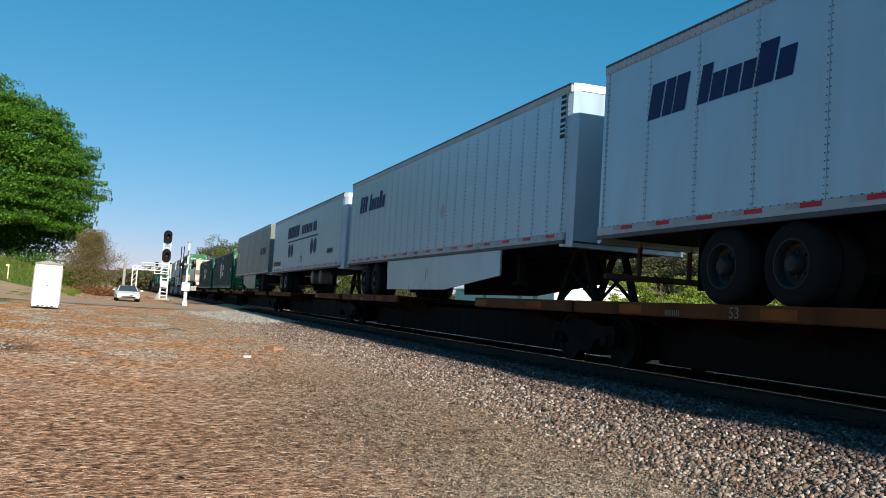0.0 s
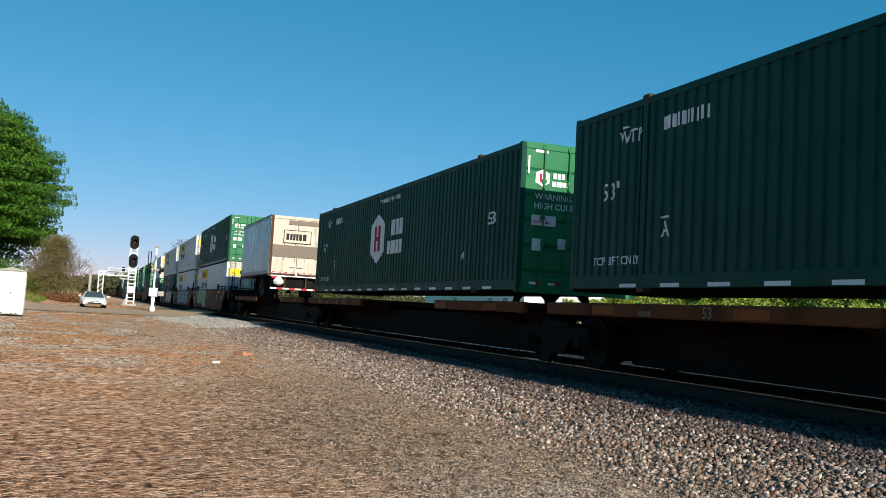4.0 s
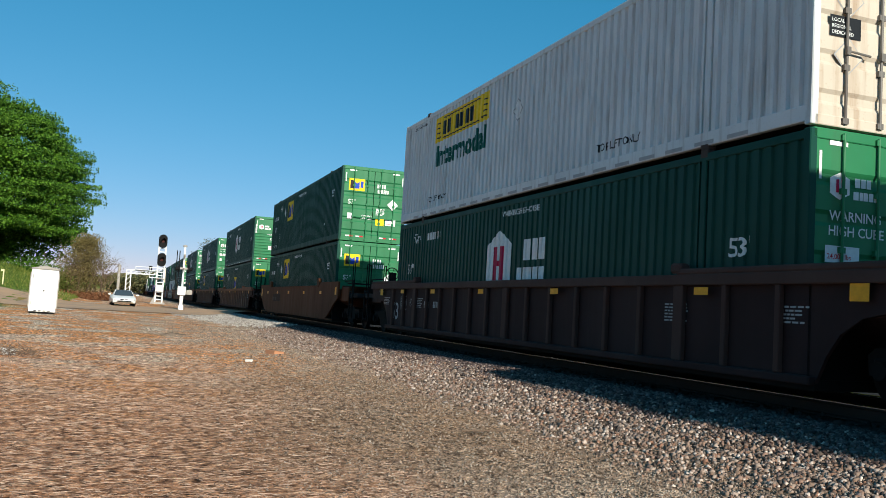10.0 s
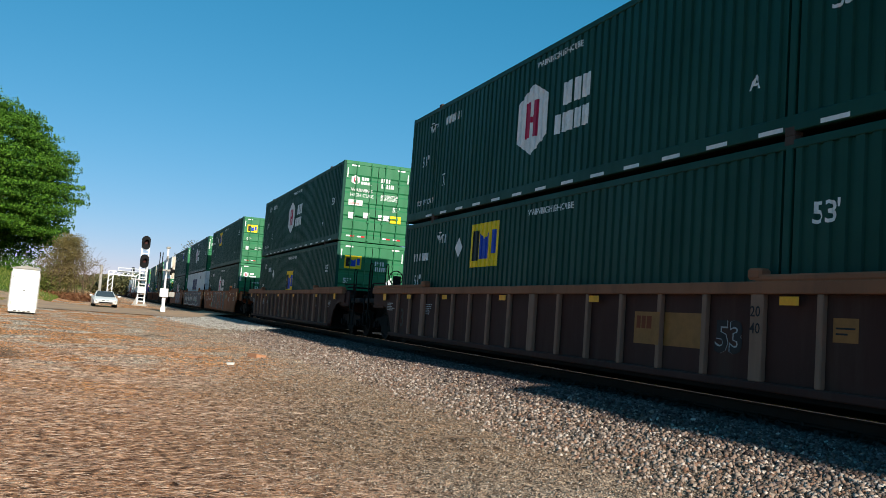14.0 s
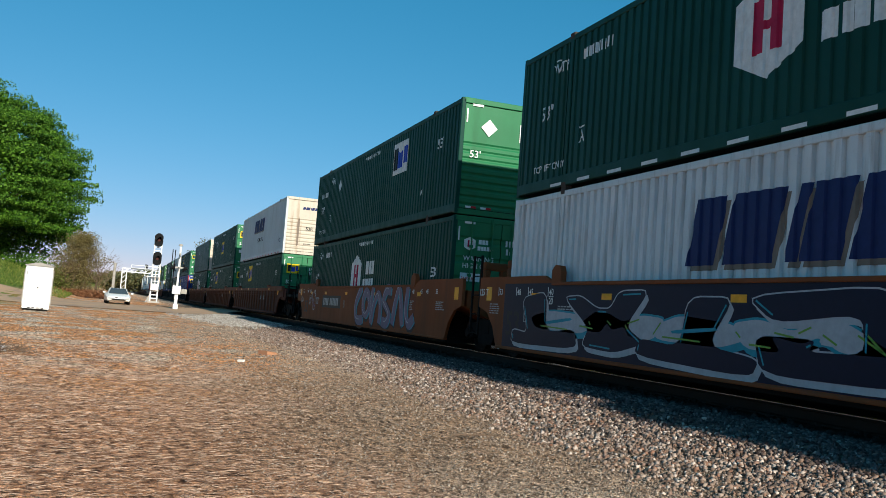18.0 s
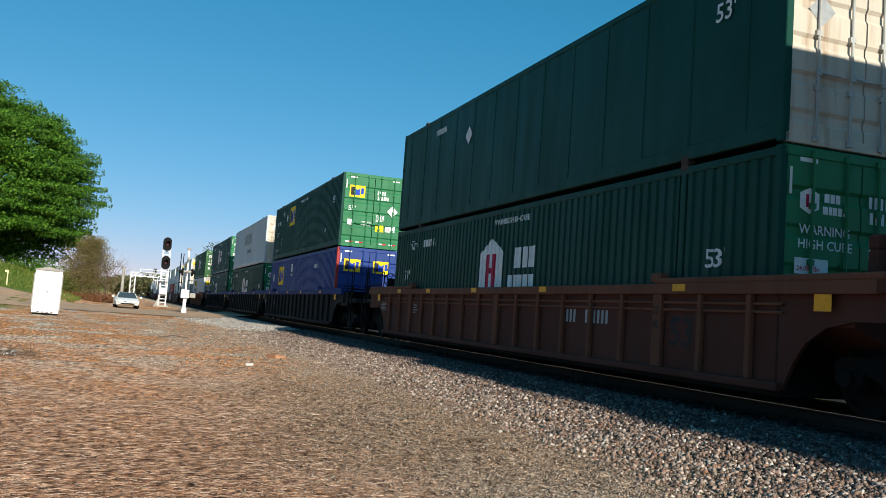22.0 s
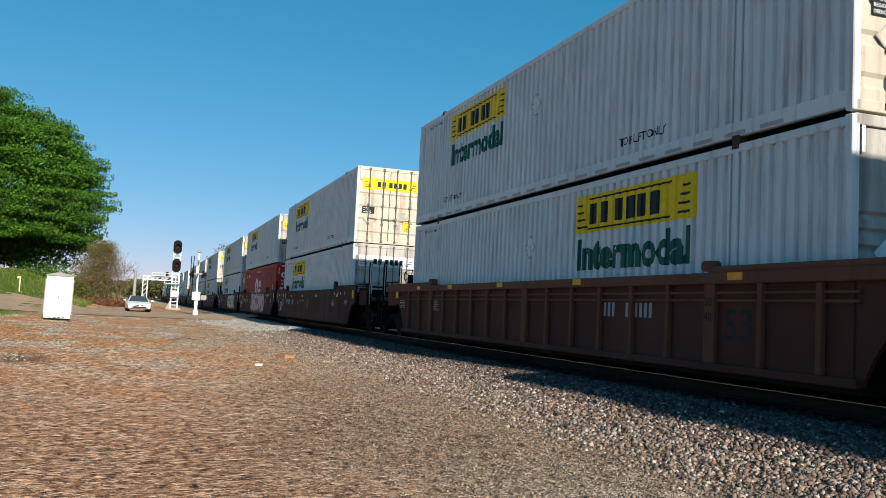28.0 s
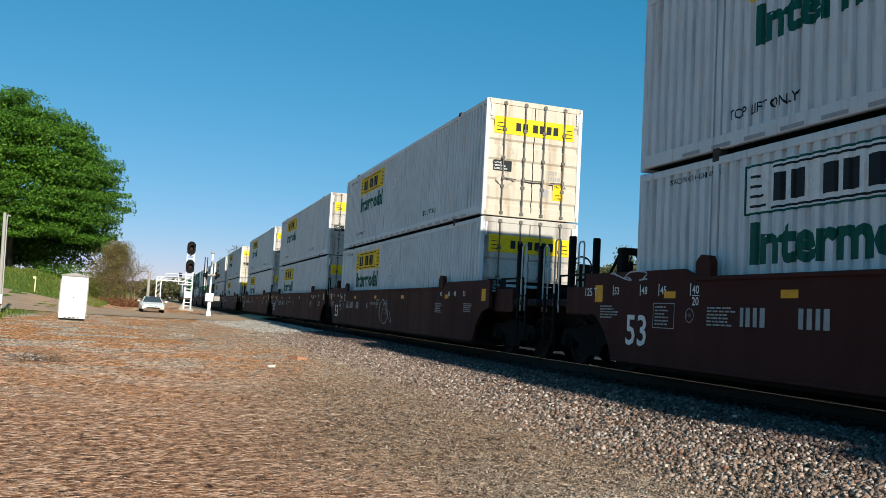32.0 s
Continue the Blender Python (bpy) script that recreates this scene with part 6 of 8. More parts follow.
def make_spine(front_free, rear_free, seed, hitch=0.0):
    """A spine wagon platform for road trailers; the load begins at y = 0."""
    car = thing("spine_wagon", "rusty brown spine wagon with open decks and worn orange patches", "rail wagon", "wagons of the train")
    part("centre_sill", Kit().cube(-0.34, 0.34, 0.5, 15.7, 0.10, 0.95, 0.03).cube(-0.34, 0.34, -0.75, 16.95, 0.78, 0.94, 0.03), IRON, car)
    for a, b in ((-0.55, 3.9), (9.9, 16.7)):
        part("deck", Kit().cube(-1.36, 1.36, a, b, 0.98, 1.05, 0.01), SPINE, car)
        for s in (-1, 1):
            x0, x1 = (-1.40, -1.30) if s < 0 else (1.30, 1.40)
            part("deck_edge", Kit().cube(x0, x1, a, b, 0.86, 1.06, 0.02), ORANGE if s < 0 else SPINE, car)
        for i in range(int((b - a) / 1.6)):
            y = a + 0.4 + i * 1.6
            for s in (-1, 1):
                part("deck_arm", shared(("arm", s), lambda: Kit().prism([(s * 1.32, 0.97), (s * 0.3, 0.97), (s * 0.3, 0.60), (s * 1.32, 0.86)], 1, -0.05, 0.05).mesh("deck_arm", SPINE)), SPINE, car, "", pose(0, y, 0))
    for y in (0.6, 3.2, 11.4, 14.6):
        side_mark("orange_patch", quad2(0, 0, 0.62, 0.13), y + 0.62, 0.89, PATCH, car, 0.004, -1.402, False)
    side_mark("size_number", letters("53", 0.15), 12.6, 0.88, DARKBAND, car, 0.004, -1.402, False)
    side_mark("stencil_bar", number_bars(8, 0.08, seed), 14.0, 0.88, DARKBAND, car, 0.004, -1.402, False)
    def at(y):
        return hitch - y if hitch else y
    for x in (-0.42, 0.42):
        for foot, head in ((0.30, 0.78), (1.75, 1.15)):
            part("hitch_leg", Kit().prism([(at(foot - 0.07), 1.05), (at(foot + 0.07), 1.05), (at(head + 0.06), 2.04), (at(head - 0.06), 2.04)], 0, x - 0.05, x + 0.05), IRON, car)
        part("hitch_brace", Kit().tube((x, at(0.36), 1.10), (x, at(1.40), 1.72), 0.035, 6), IRON, car)
        part("hitch_brace", Kit().tube((x, at(1.68), 1.10), (x, at(0.66), 1.72), 0.035, 6), IRON, car)
    for y, z in ((0.55, 1.55), (1.45, 1.55)):
        part("hitch_crossbar", Kit().tube((-0.45, at(y), z), (0.45, at(y), z), 0.04, 6), IRON, car)
    a, b = sorted((at(0.45), at(1.45)))
    part("hitch_plate", Kit().cube(-0.52, 0.52, a, b, 2.02, 2.12, 0.02), IRON, car, "dark trailer hitch plate")
    if front_free:
        add_bogie(car, -0.75)
        part("coupler", Kit().cube(-0.14, 0.14, -2.6, -0.7, 0.62, 0.86, 0.04), IRON, car)
        part("end_platform", Kit().cube(-1.2, 1.2, -1.7, -0.56, 0.98, 1.06, 0.02), SPINE, car)
        for x in (-1.15, -0.5):
            part("handrail", Kit().path([(x, -1.6, 1.05), (x, -1.6, 1.95), (x, -0.7, 1.95), (x, -0.7, 1.05)], 0.016), IRON, car)
    add_bogie(car, 16.95)
    if rear_free:
        part("coupler", Kit().cube(-0.14, 0.14, 16.9, 18.9, 0.62, 0.86, 0.04), IRON, car)
        part("end_platform", Kit().cube(-1.2, 1.2, 16.75, 17.9, 0.98, 1.06, 0.02), SPINE, car)
        for x in (-1.15, -0.5, 0.3):
            part("handrail", Kit().path([(x, 17.0, 1.05), (x, 17.0, 1.95), (x, 17.8, 1.95), (x, 17.8, 1.05)], 0.016), IRON, car)
    return car


# ---- road trailers ----
def road_wheel():
    k = Kit()
    k.lathe((0, 0, 0), 0, ((0.0, 0.28), (0.0, 0.44), (0.03, 0.50), (0.06, 0.515), (0.24, 0.515), (0.27, 0.50), (0.28, 0.44), (0.28, 0.28), (0.0, 0.28)), 36, False)
    return k


def road_rim():
    return Kit().lathe((0, 0, 0), 0, ((0.02, 0.30), (-0.006, 0.305), (-0.010, 0.285), (0.03, 0.262), (0.10, 0.245), (0.12, 0.20), (0.11, 0.175)), 36, False)


def road_hub():
    k = Kit().lathe((0, 0, 0), 0, ((0.125, 0.24), (0.115, 0.17), (0.10, 0.13), (0.02, 0.12), (-0.02, 0.09), (-0.03, 0.001)), 24, False)
    for i in range(8):
        a = i * math.pi / 4
        k.tube((0.12, 0.155 * math.cos(a), 0.155 * math.sin(a)), (0.085, 0.155 * math.cos(a), 0.155 * math.sin(a)), 0.016, 6)
    return k


def make_trailer(length, skin, label, nose_first=True, rear=None, skirt=None, seams=1.22, axles=(3.43, 2.15), rim_paint=RIM, gap=0.008, tape=1.0, top=5.03, base=2.18):
    """A box trailer on a wagon: its leading end at y = 0; z = 0 is the rail head."""
    tr = thing("box_trailer", label, "road trailer", "trailers on the train")
    Z0, Z1, W = base, top, CW / 2
    Y = (lambda y: y) if nose_first else (lambda y: length - y)
    def B(y0, y1):
        a, b = Y(y0), Y(y1)
        return (a, b) if a < b else (b, a)
    for s in (-1, 1):
        xa, xb = (-W, -W + 0.03) if s < 0 else (W - 0.03, W)
        n = round((length - 0.3) / seams) if s < 0 else 4
        st = (length - 0.3) / n
        panel = Kit().cube(xa, xb, gap / 2, st - gap / 2, Z0 + 0.18, Z1 - 0.13, 0.003).mesh("side_panel", skin)
        for i in range(n):
            part("side_panel", panel, skin, tr, "", pose(0, B(0.15 + i * st, 0.15 + (i + 1) * st)[0], 0))
        k = Kit()
        for i in range(n + 1):
            y = Y(0.15 + i * st)
            for dy in (-0.028, 0.028) if gap > 0.005 else (0.0,):
                for j in range(26):
                    z = Z0 + 0.24 + j * 0.094
                    x = xa - 0.004 if s < 0 else xb + 0.004
                    k.box(x - 0.005, x + 0.005, y + dy - 0.007, y + dy + 0.007, z, z + 0.016)
        for i in range(int(length / 0.14) if s < 0 else 0):
            for z in (Z0 + 0.178, Z1 - 0.06, Z1 - 0.15):
                k.box(xa - 0.017, xa - 0.010, 0.12 + i * 0.14, 0.14 + i * 0.14, z, z + 0.018)
        if s < 0:
            tagged(part("rivet_strip", k, RODSTEEL, tr), kind="stuff")
        part("bottom_rail", Kit().cube(xa - 0.012, xb + 0.012, *B(0.05, length), Z0 + 0.055, Z0 + 0.19, 0.008), TRAILRAIL, tr)
        part("foot_rail", Kit().cube(xa - 0.016, xb + 0.016, *B(0.05, length), Z0 - 0.01, Z0 + 0.055, 0.008), TRAILFOOT, tr)
        part("top_rail", Kit().cube(xa - 0.012, xb + 0.012, *B(0.05, length), Z1 - 0.17, Z1 - 0.035, 0.01), TRAILRAIL, tr)
        part("roof_edge", Kit().cube(xa - 0.018, xb + 0.018, *B(0.05, length), Z1 - 0.035, Z1, 0.01), TRAILFOOT, tr)
    part("roof", Kit().box(-W + 0.02, W - 0.02, *B(0.1, length - 0.05), Z1 - 0.04, Z1 - 0.015), ALLOY, tr)
    part("floor", Kit().box(-W + 0.02, W - 0.02, *B(0.1, length - 0.05), Z0 + 0.02, Z0 + 0.14), IRON, tr)
    c = 0.16
    out = [(-W, 0.20), (-W, c), (-W + c * 0.3, c * 0.3), (-W + c, 0.0), (W - c, 0.0), (W - c * 0.3, c * 0.3), (W, c), (W, 0.20)]
    out = [(x, Y(y)) for x, y in out]
    part("nose", Kit().prism(out, 2, Z0 + 0.02, Z1 - 0.14), skin, tr)
    part("nose_cap", Kit().prism([(x * 1.004, y) for x, y in out], 2, Z1 - 0.15, Z1), ALLOY, tr)
    part("nose_sill", Kit().prism([(x * 1.004, y) for x, y in out], 2, Z0 - 0.06, Z0 + 0.05), ALLOY, tr)
    for x, s in ((-W + 0.06, -1), (W - 0.06, 1)):
        part("rear_post", Kit().cube(x - 0.06, x + 0.06, *B(length - 0.12, length), Z0 - 0.05, Z1, 0.015), skin if rear is None else rear, tr)
    for s in (-1, 1):
        a, b = (-W + 0.12, -0.01) if s < 0 else (0.01, W - 0.12)
        part("rear_door", Kit().cube(a, b, *B(length - 0.08, length - 0.03), Z0 + 0.10, Z1 - 0.16, 0.01), rear or skin, tr)
    part("rear_sill", Kit().cube(-W, W, *B(length - 0.10, length), Z0 - 0.08, Z0 + 0.10, 0.012), ALLOY, tr)
    part("rear_header", Kit().cube(-W + 0.1, W - 0.1, *B(length - 0.10, length), Z1 - 0.16, Z1 - 0.02, 0.012), rear or skin, tr)
    ax = tuple(length - a for a in axles) if length > 12 else (length - 1.75,)
    underside = Kit()
    for s in (-0.5, 0.5):
        underside.cube(s - 0.05, s + 0.05, *B(ax[0] - 0.9, ax[-1] + 0.9), Z0 - 0.30, Z0 + 0.02, 0.01)
    part("bogie_frame", underside, IRON, tr)
    tyre = shared("tyre", lambda: road_wheel().mesh("tyre", RUBBER, True))
    rim = shared(("rim", rim_paint.name), lambda: road_rim().mesh("rim", rim_paint, True))
    hub = shared("road_hub", lambda: road_hub().mesh("hub", RIM, True))
    for i, y in enumerate(ax):
        part("axle", Kit().tube((-1.1, Y(y), 1.57), (1.1, Y(y), 1.57), 0.07, 10).cube(-0.6, 0.6, Y(y) - 0.12, Y(y) + 0.12, 1.50, 1.92, 0.03), IRON, tr)
        for x in (-1.27, -0.93):
            w = part("wheel", tyre, RUBBER, tr, "black tyre on a steel rim", pose(x, Y(y), 1.566))
            part("rim", rim, rim_paint, w)
            part("hub", hub, RIM, w)
        for x in (1.27, 0.93):
            w = part("wheel", tyre, RUBBER, tr, "black tyre on a steel rim", pose(x, Y(y), 1.566, 0, 0, 180))
            part("rim", rim, rim_paint, w)
    for x in (-0.85, 0.85):
        part("landing_leg", Kit().cube(x - 0.07, x + 0.07, Y(2.75) - 0.07, Y(2.75) + 0.07, 1.42, Z0 + 0.02, 0.01).cube(x - 0.14, x + 0.14, Y(2.75) - 0.14, Y(2.75) + 0.14, 1.36, 1.43, 0.01).tube((x, Y(2.75), 1.62), (x, Y(3.5), Z0), 0.025, 6), IRON, tr)
        part("mud_flap", Kit().box(x - 0.30, x + 0.30, Y(ax[-1] + 0.66) - 0.008, Y(ax[-1] + 0.66) + 0.008, 1.25, Z0 - 0.05), RUBBER, tr)
    part("bumper", Kit().cube(-1.15, 1.15, *B(length - 0.10, length - 0.0), 1.44, 1.54, 0.012).cube(-0.53, -0.47, *B(length - 0.10, length - 0.02), 1.5, Z0, 0.01).cube(0.47, 0.53, *B(length - 0.10, length - 0.02), 1.5, Z0, 0.01), PUPRUST, tr)
    if skirt:
        a, b = skirt
        ya, yb = Y(a), Y(b)
        d = 1 if yb > ya else -1
        part("side_skirt", Kit().prism([(ya, Z0), (yb, Z0), (yb - d * 0.12, 1.24), (ya + d * 0.40 * abs(yb - ya), 1.24), (ya, Z0 - 0.55)], 0, -W + 0.02, -W + 0.06), skin, tr)
        # far skirt in dark steel colour: the shade under the trailer, painted in
        part("side_skirt", Kit().prism([(ya, Z0), (yb, Z0), (yb - d * 0.12, 1.24), (ya + d * 0.40 * abs(yb - ya), 1.24), (ya, Z0 - 0.55)], 0, W - 0.06, W - 0.02), IRON, tr)
    n = int(length / tape)
    ys = [0.40 + i * (length - 0.5) / n for i in range(n)]
    side_mark("reflective_tape", joined([(quad2(0, 0, 0.34, 0.06), -y - 0.34, 0) for y in ys]), 0.0, Z0 + 0.115, REFLRED, tr, 0.016, -W - 0.001, False)
    side_mark("reflective_tape", joined([(quad2(0, 0, 0.22, 0.06), -y - 0.58, 0) for y in ys]), 0.0, Z0 + 0.115, INKGREY, tr, 0.016, -W - 0.001, False)
    return tr

# ---- road and crossing ----
def make_road():
    asph, nt, b = nodes_of("worn_asphalt")
    geo = nt.nodes.new("ShaderNodeNewGeometry").outputs["Position"]
    n1, n2 = noise_of(nt, geo, 0.6, 5), noise_of(nt, geo, 30.0, 5)
    c = blend(nt, ramp(nt, n1, ((0.25, (0, 0, 0)), (0.6, (0.9,) * 3))), ramp(nt, n2, ((0.3, (0.20, 0.145, 0.110)), (0.7, (0.34, 0.25, 0.19)))), (0.50, 0.31, 0.175))
    nt.links.new(c, b.inputs["Base Color"])
    b.inputs["Roughness"].default_value = 0.92
    bump_of(nt, b, n2, 0.3, 0.01)
    v, f = [], []
    xs = [-120, -90, -70, -55, -45, -38, -32, -27, -23, -19, -16, -13, -10.5, -8, -6, -4, -2, 0, 2, 3.2, 4.2, 4.8, 5.4, 6.0, 6.6, 7.1, XC - 0.84]
    for x in xs:
        for y in (56.5, 58.5, 60.5, 63, 65.5, 68, 70.5):
            v.append((x, y, ground_z(x, y) + 0.03 + (0.14 * step(6.0, 7.1, x))))
    n = 7
    f = [(i * n + j, (i + 1) * n + j, (i + 1) * n + j + 1, i * n + j + 1) for i in range(len(xs) - 1) for j in range(n - 1)]
    me = bpy.data.meshes.new("road")
    me.from_pydata(v, [], f)
    me.materials.append(asph)
    tagged(new("road", me), "worn dusty asphalt road that crosses the track", "road", kind="structure")
    k = Kit().cube(XC - 0.67, XC + 0.67, 56.5, 70.5, ZR - 0.16, ZR - 0.005, 0.01)
    me = k.mesh("crossing_panel", asph)
    tagged(new("crossing_panel", me), "dark asphalt panel between the rails at the crossing", "crossing panel", kind="structure")
    v, f = [], []
    xs = [XC + 0.84, 10.5, 11.5, 12.5, 14, 16, 18, 21, 25, 30]
    for x in xs:
        for y in (56.5, 60.5, 65.5, 70.5):
            v.append((x, y, ground_z(x, y) + 0.03 + 0.14 * (1 - step(10.3, 11.5, x))))
    f = [(i * 4 + j, (i + 1) * 4 + j, (i + 1) * 4 + j + 1, i * 4 + j + 1) for i in range(len(xs) - 1) for j in range(3)]
    me = bpy.data.meshes.new("road_beyond")
    me.from_pydata(v, [], f)
    me.materials.append(asph)
    tagged(new("road_beyond", me), "worn asphalt road beyond the track", "road", kind="structure")


make_road()

# ---- trees ----
def leaf_material(name, dark, mid, light):
    m, nt, b = nodes_of(name)
    isl = nt.nodes.new("ShaderNodeNewGeometry").outputs["Random Per Island"]
    c = ramp(nt, isl, ((0.0, dark), (0.5, mid), (1.0, light)))
    nt.links.new(c, b.inputs["Base Color"])
    b.inputs["Roughness"].default_value = 0.55
    b.inputs["Specular IOR Level"].default_value = 0.25
    tl = nt.nodes.new("ShaderNodeBsdfTranslucent")
    nt.links.new(c, tl.inputs[0])
    mx = nt.nodes.new("ShaderNodeMixShader")
    mx.inputs[0].default_value = 0.25
    nt.links.new(b.outputs[0], mx.inputs[1])
    nt.links.new(tl.outputs[0], mx.inputs[2])
    nt.links.new(mx.outputs[0], nt.nodes["Material Output"].inputs[0])
    return m


OAK_LEAF = leaf_material("oak_leaves", (0.026, 0.078, 0.007), (0.066, 0.160, 0.012), (0.140, 0.275, 0.026))
LIME_LEAF = leaf_material("spring_leaves", (0.140, 0.195, 0.024), (0.240, 0.295, 0.040), (0.340, 0.385, 0.070))
OLIVE_LEAF = leaf_material("olive_leaves", (0.055, 0.065, 0.025), (0.115, 0.115, 0.045), (0.195, 0.170, 0.080))
PINE_LEAF = leaf_material("pine_needles", (0.022, 0.048, 0.024), (0.052, 0.092, 0.044), (0.105, 0.155, 0.080))
BRUSH_LEAF = leaf_material("brush_leaves", (0.060, 0.085, 0.014), (0.120, 0.150, 0.026), (0.190, 0.205, 0.050))
BROWN_LEAF = leaf_material("dry_leaves", (0.120, 0.095, 0.030), (0.200, 0.160, 0.058), (0.280, 0.220, 0.100))
RUSSET_LEAF = leaf_material("fallen_leaves", (0.12, 0.045, 0.020), (0.24, 0.10, 0.045), (0.34, 0.17, 0.085))
BARK = painted("tree_bark", (0.105, 0.080, 0.060), 0.9, (0.045, 0.035, 0.028), 0.6)
TWIG = painted("bare_twig", (0.135, 0.090, 0.062), 0.9, (0.10, 0.075, 0.055), 0.5)


def leaves(name, centres, spread_m, per, size, seed, material, flat=0.55):
    """Many small bent leaves in clumps round the given centres, as one mesh."""
    rng = np.random.RandomState(seed)
    c = np.repeat(np.array(centres), per, 0)
    n = len(c)
    p = c + np.clip(rng.normal(size=(n, 3)), -1.45, 1.45) * np.array([1, 1, flat]) * np.repeat(np.broadcast_to(np.array(spread_m, float), (len(centres),)), per)[:, None]
    nrm = rng.normal(size=(n, 3)) * np.array([0.7, 0.7, 0.5]) + np.array([0, -0.15, 0.75])
    nrm /= np.linalg.norm(nrm, axis=1)[:, None]
    t = np.cross(nrm, rng.normal(size=(n, 3)))
    t /= np.linalg.norm(t, axis=1)[:, None]
    s = np.cross(nrm, t)
    L = (size * rng.uniform(0.6, 1.4, n))[:, None]
    W = L * 0.42
    V = np.stack([p - t * L * 0.5, p + s * W - nrm * L * 0.08, p + t * L * 0.5, p - s * W - nrm * L * 0.08], 1).reshape(-1, 3)
    i = np.arange(n)[:, None] * 4
    F = np.concatenate([i + np.array([[0, 1, 2]]), i + np.array([[0, 2, 3]])], 1).reshape(-1, 3)
    me = bpy.data.meshes.new(name)
    me.from_pydata(V.tolist(), [], F.tolist())
    me.materials.append(material)
    return me


def limbs(base, height, reach, count, seed, r0):
    """A tapered, slightly bent trunk, and its limbs, as two kits."""
    rng = random.Random(seed)
    trunk, arms = Kit(), []
    pts = [Vector(base)]
    for i in range(1, 7):
        pts.append(Vector(base) + Vector((rng.uniform(-0.02, 0.02) * height, rng.uniform(-0.02, 0.02) * height, height * i / 6)))
    for i in range(6):
        trunk.tube(pts[i], pts[i + 1], r0 * (1 - i / 7.0), 9, r0 * (1 - (i + 1) / 7.0))
    for k in range(count):
        a = 2 * math.pi * k / count + rng.uniform(-0.4, 0.4)
        p = pts[rng.randint(2, 5)]
        k2 = Kit()
        q = p
        r = r0 * 0.35
        for j in range(3):
            nx = q + Vector((math.cos(a) * reach / 3, math.sin(a) * reach / 3, height * rng.uniform(0.03, 0.12)))
            k2.tube(q, nx, r, 6, r * 0.6)
            q, r, a = nx, r * 0.6, a + rng.uniform(-0.3, 0.3)
        arms.append(k2)
    return trunk, arms


def shell(rng, n, rx, rz, low, dens=0.72):
    """Places of clumps in a domed crown: mostly near its uneven surface."""
    out = []
    while len(out) < n:
        d = Vector((rng.gauss(0, 1), rng.gauss(0, 1), rng.gauss(0, 1))).normalized()
        if d.z < low:
            continue
        lump = 0.90 + 0.13 * noise.noise((d.x * 2.3, d.y * 2.3, d.z * 2.3)) + 0.06 * noise.noise((d.x * 6, d.y * 6, d.z * 6))
        r = lump * (rng.uniform(dens, 1.0))
        flat = math.hypot(d.x, d.y) or 1.0
        wide = (1 - 0.22 * abs(d.z)) / flat if d.z < 0 else 1.0
        out.append((d.x * r * rx * wide, d.y * r * rx * wide, d.z * r * rz))
    return out


def make_oak():
    x, y = -14.5, 97.0
    z = ground_z(x, y)
    ob = thing("tree", "tall rounded tree in dense green leaf on a grassy rise", "tree", "", pose(x, y, z))
    trunk, arms = limbs((0, 0, -0.3), 12.0, 8.0, 9, 3, 0.62)
    part("trunk", trunk, BARK, ob, smooth=True)
    for a in arms:
        part("limb", a, BARK, ob, smooth=True)
    rng = random.Random(8)
    # flat sprays of leaves in tiers round the crown's surface, and looser ones inside
    outer = [(cx, cy, cz + 6.7) for cx, cy, cz in shell(rng, 800, 11.1, 11.9, -0.42, 0.84)]
    inner = [(cx, cy, cz + 6.7) for cx, cy, cz in shell(rng, 330, 9.8, 10.6, -0.40, 0.55)]
    part("crown", leaves("crown", outer, [rng.uniform(0.55, 1.10) for _ in outer], 215, 0.18, 5, OAK_LEAF, 0.19), OAK_LEAF, ob)
    part("inner_crown", leaves("inner_crown", inner, 1.0, 130, 0.28, 7, OAK_LEAF, 0.5), OAK_LEAF, ob)
    under = [(9.5 * math.cos(a) * r, 1.0 + 8.5 * abs(math.sin(a)) * r, rng.uniform(0.5, 4.2)) for a, r in ((rng.uniform(0, 6.28), rng.uniform(0.2, 1.0)) for _ in range(260))]
    part("lower_crown", leaves("lower_crown", under, 0.8, 60, 0.27, 6, OAK_LEAF, 0.4), OAK_LEAF, ob)
    return ob


make_oak()


def broadleaf(label, h, r, leaf, seed, per=42, clumps=95, size=0.30, kind="tree"):
    ob = thing("tree" if kind == "tree" else "shrub", label, kind, "trees beyond the track")
    trunk, arms = limbs((0, 0, -0.3), h * 0.7, r * 0.7, 5, seed, 0.05 + h * 0.014)
    part("trunk", trunk, BARK, ob)
    for a in arms:
        part("limb", a, BARK, ob)
    rng = random.Random(seed)
    cl = [(a, b, c + h * 0.53) for a, b, c in shell(rng, clumps, r, h * 0.47, -0.95, 0.45)]
    part("crown", leaves("crown", cl, h * 0.055, per, size, seed, leaf, 0.7), leaf, ob)
    return ob


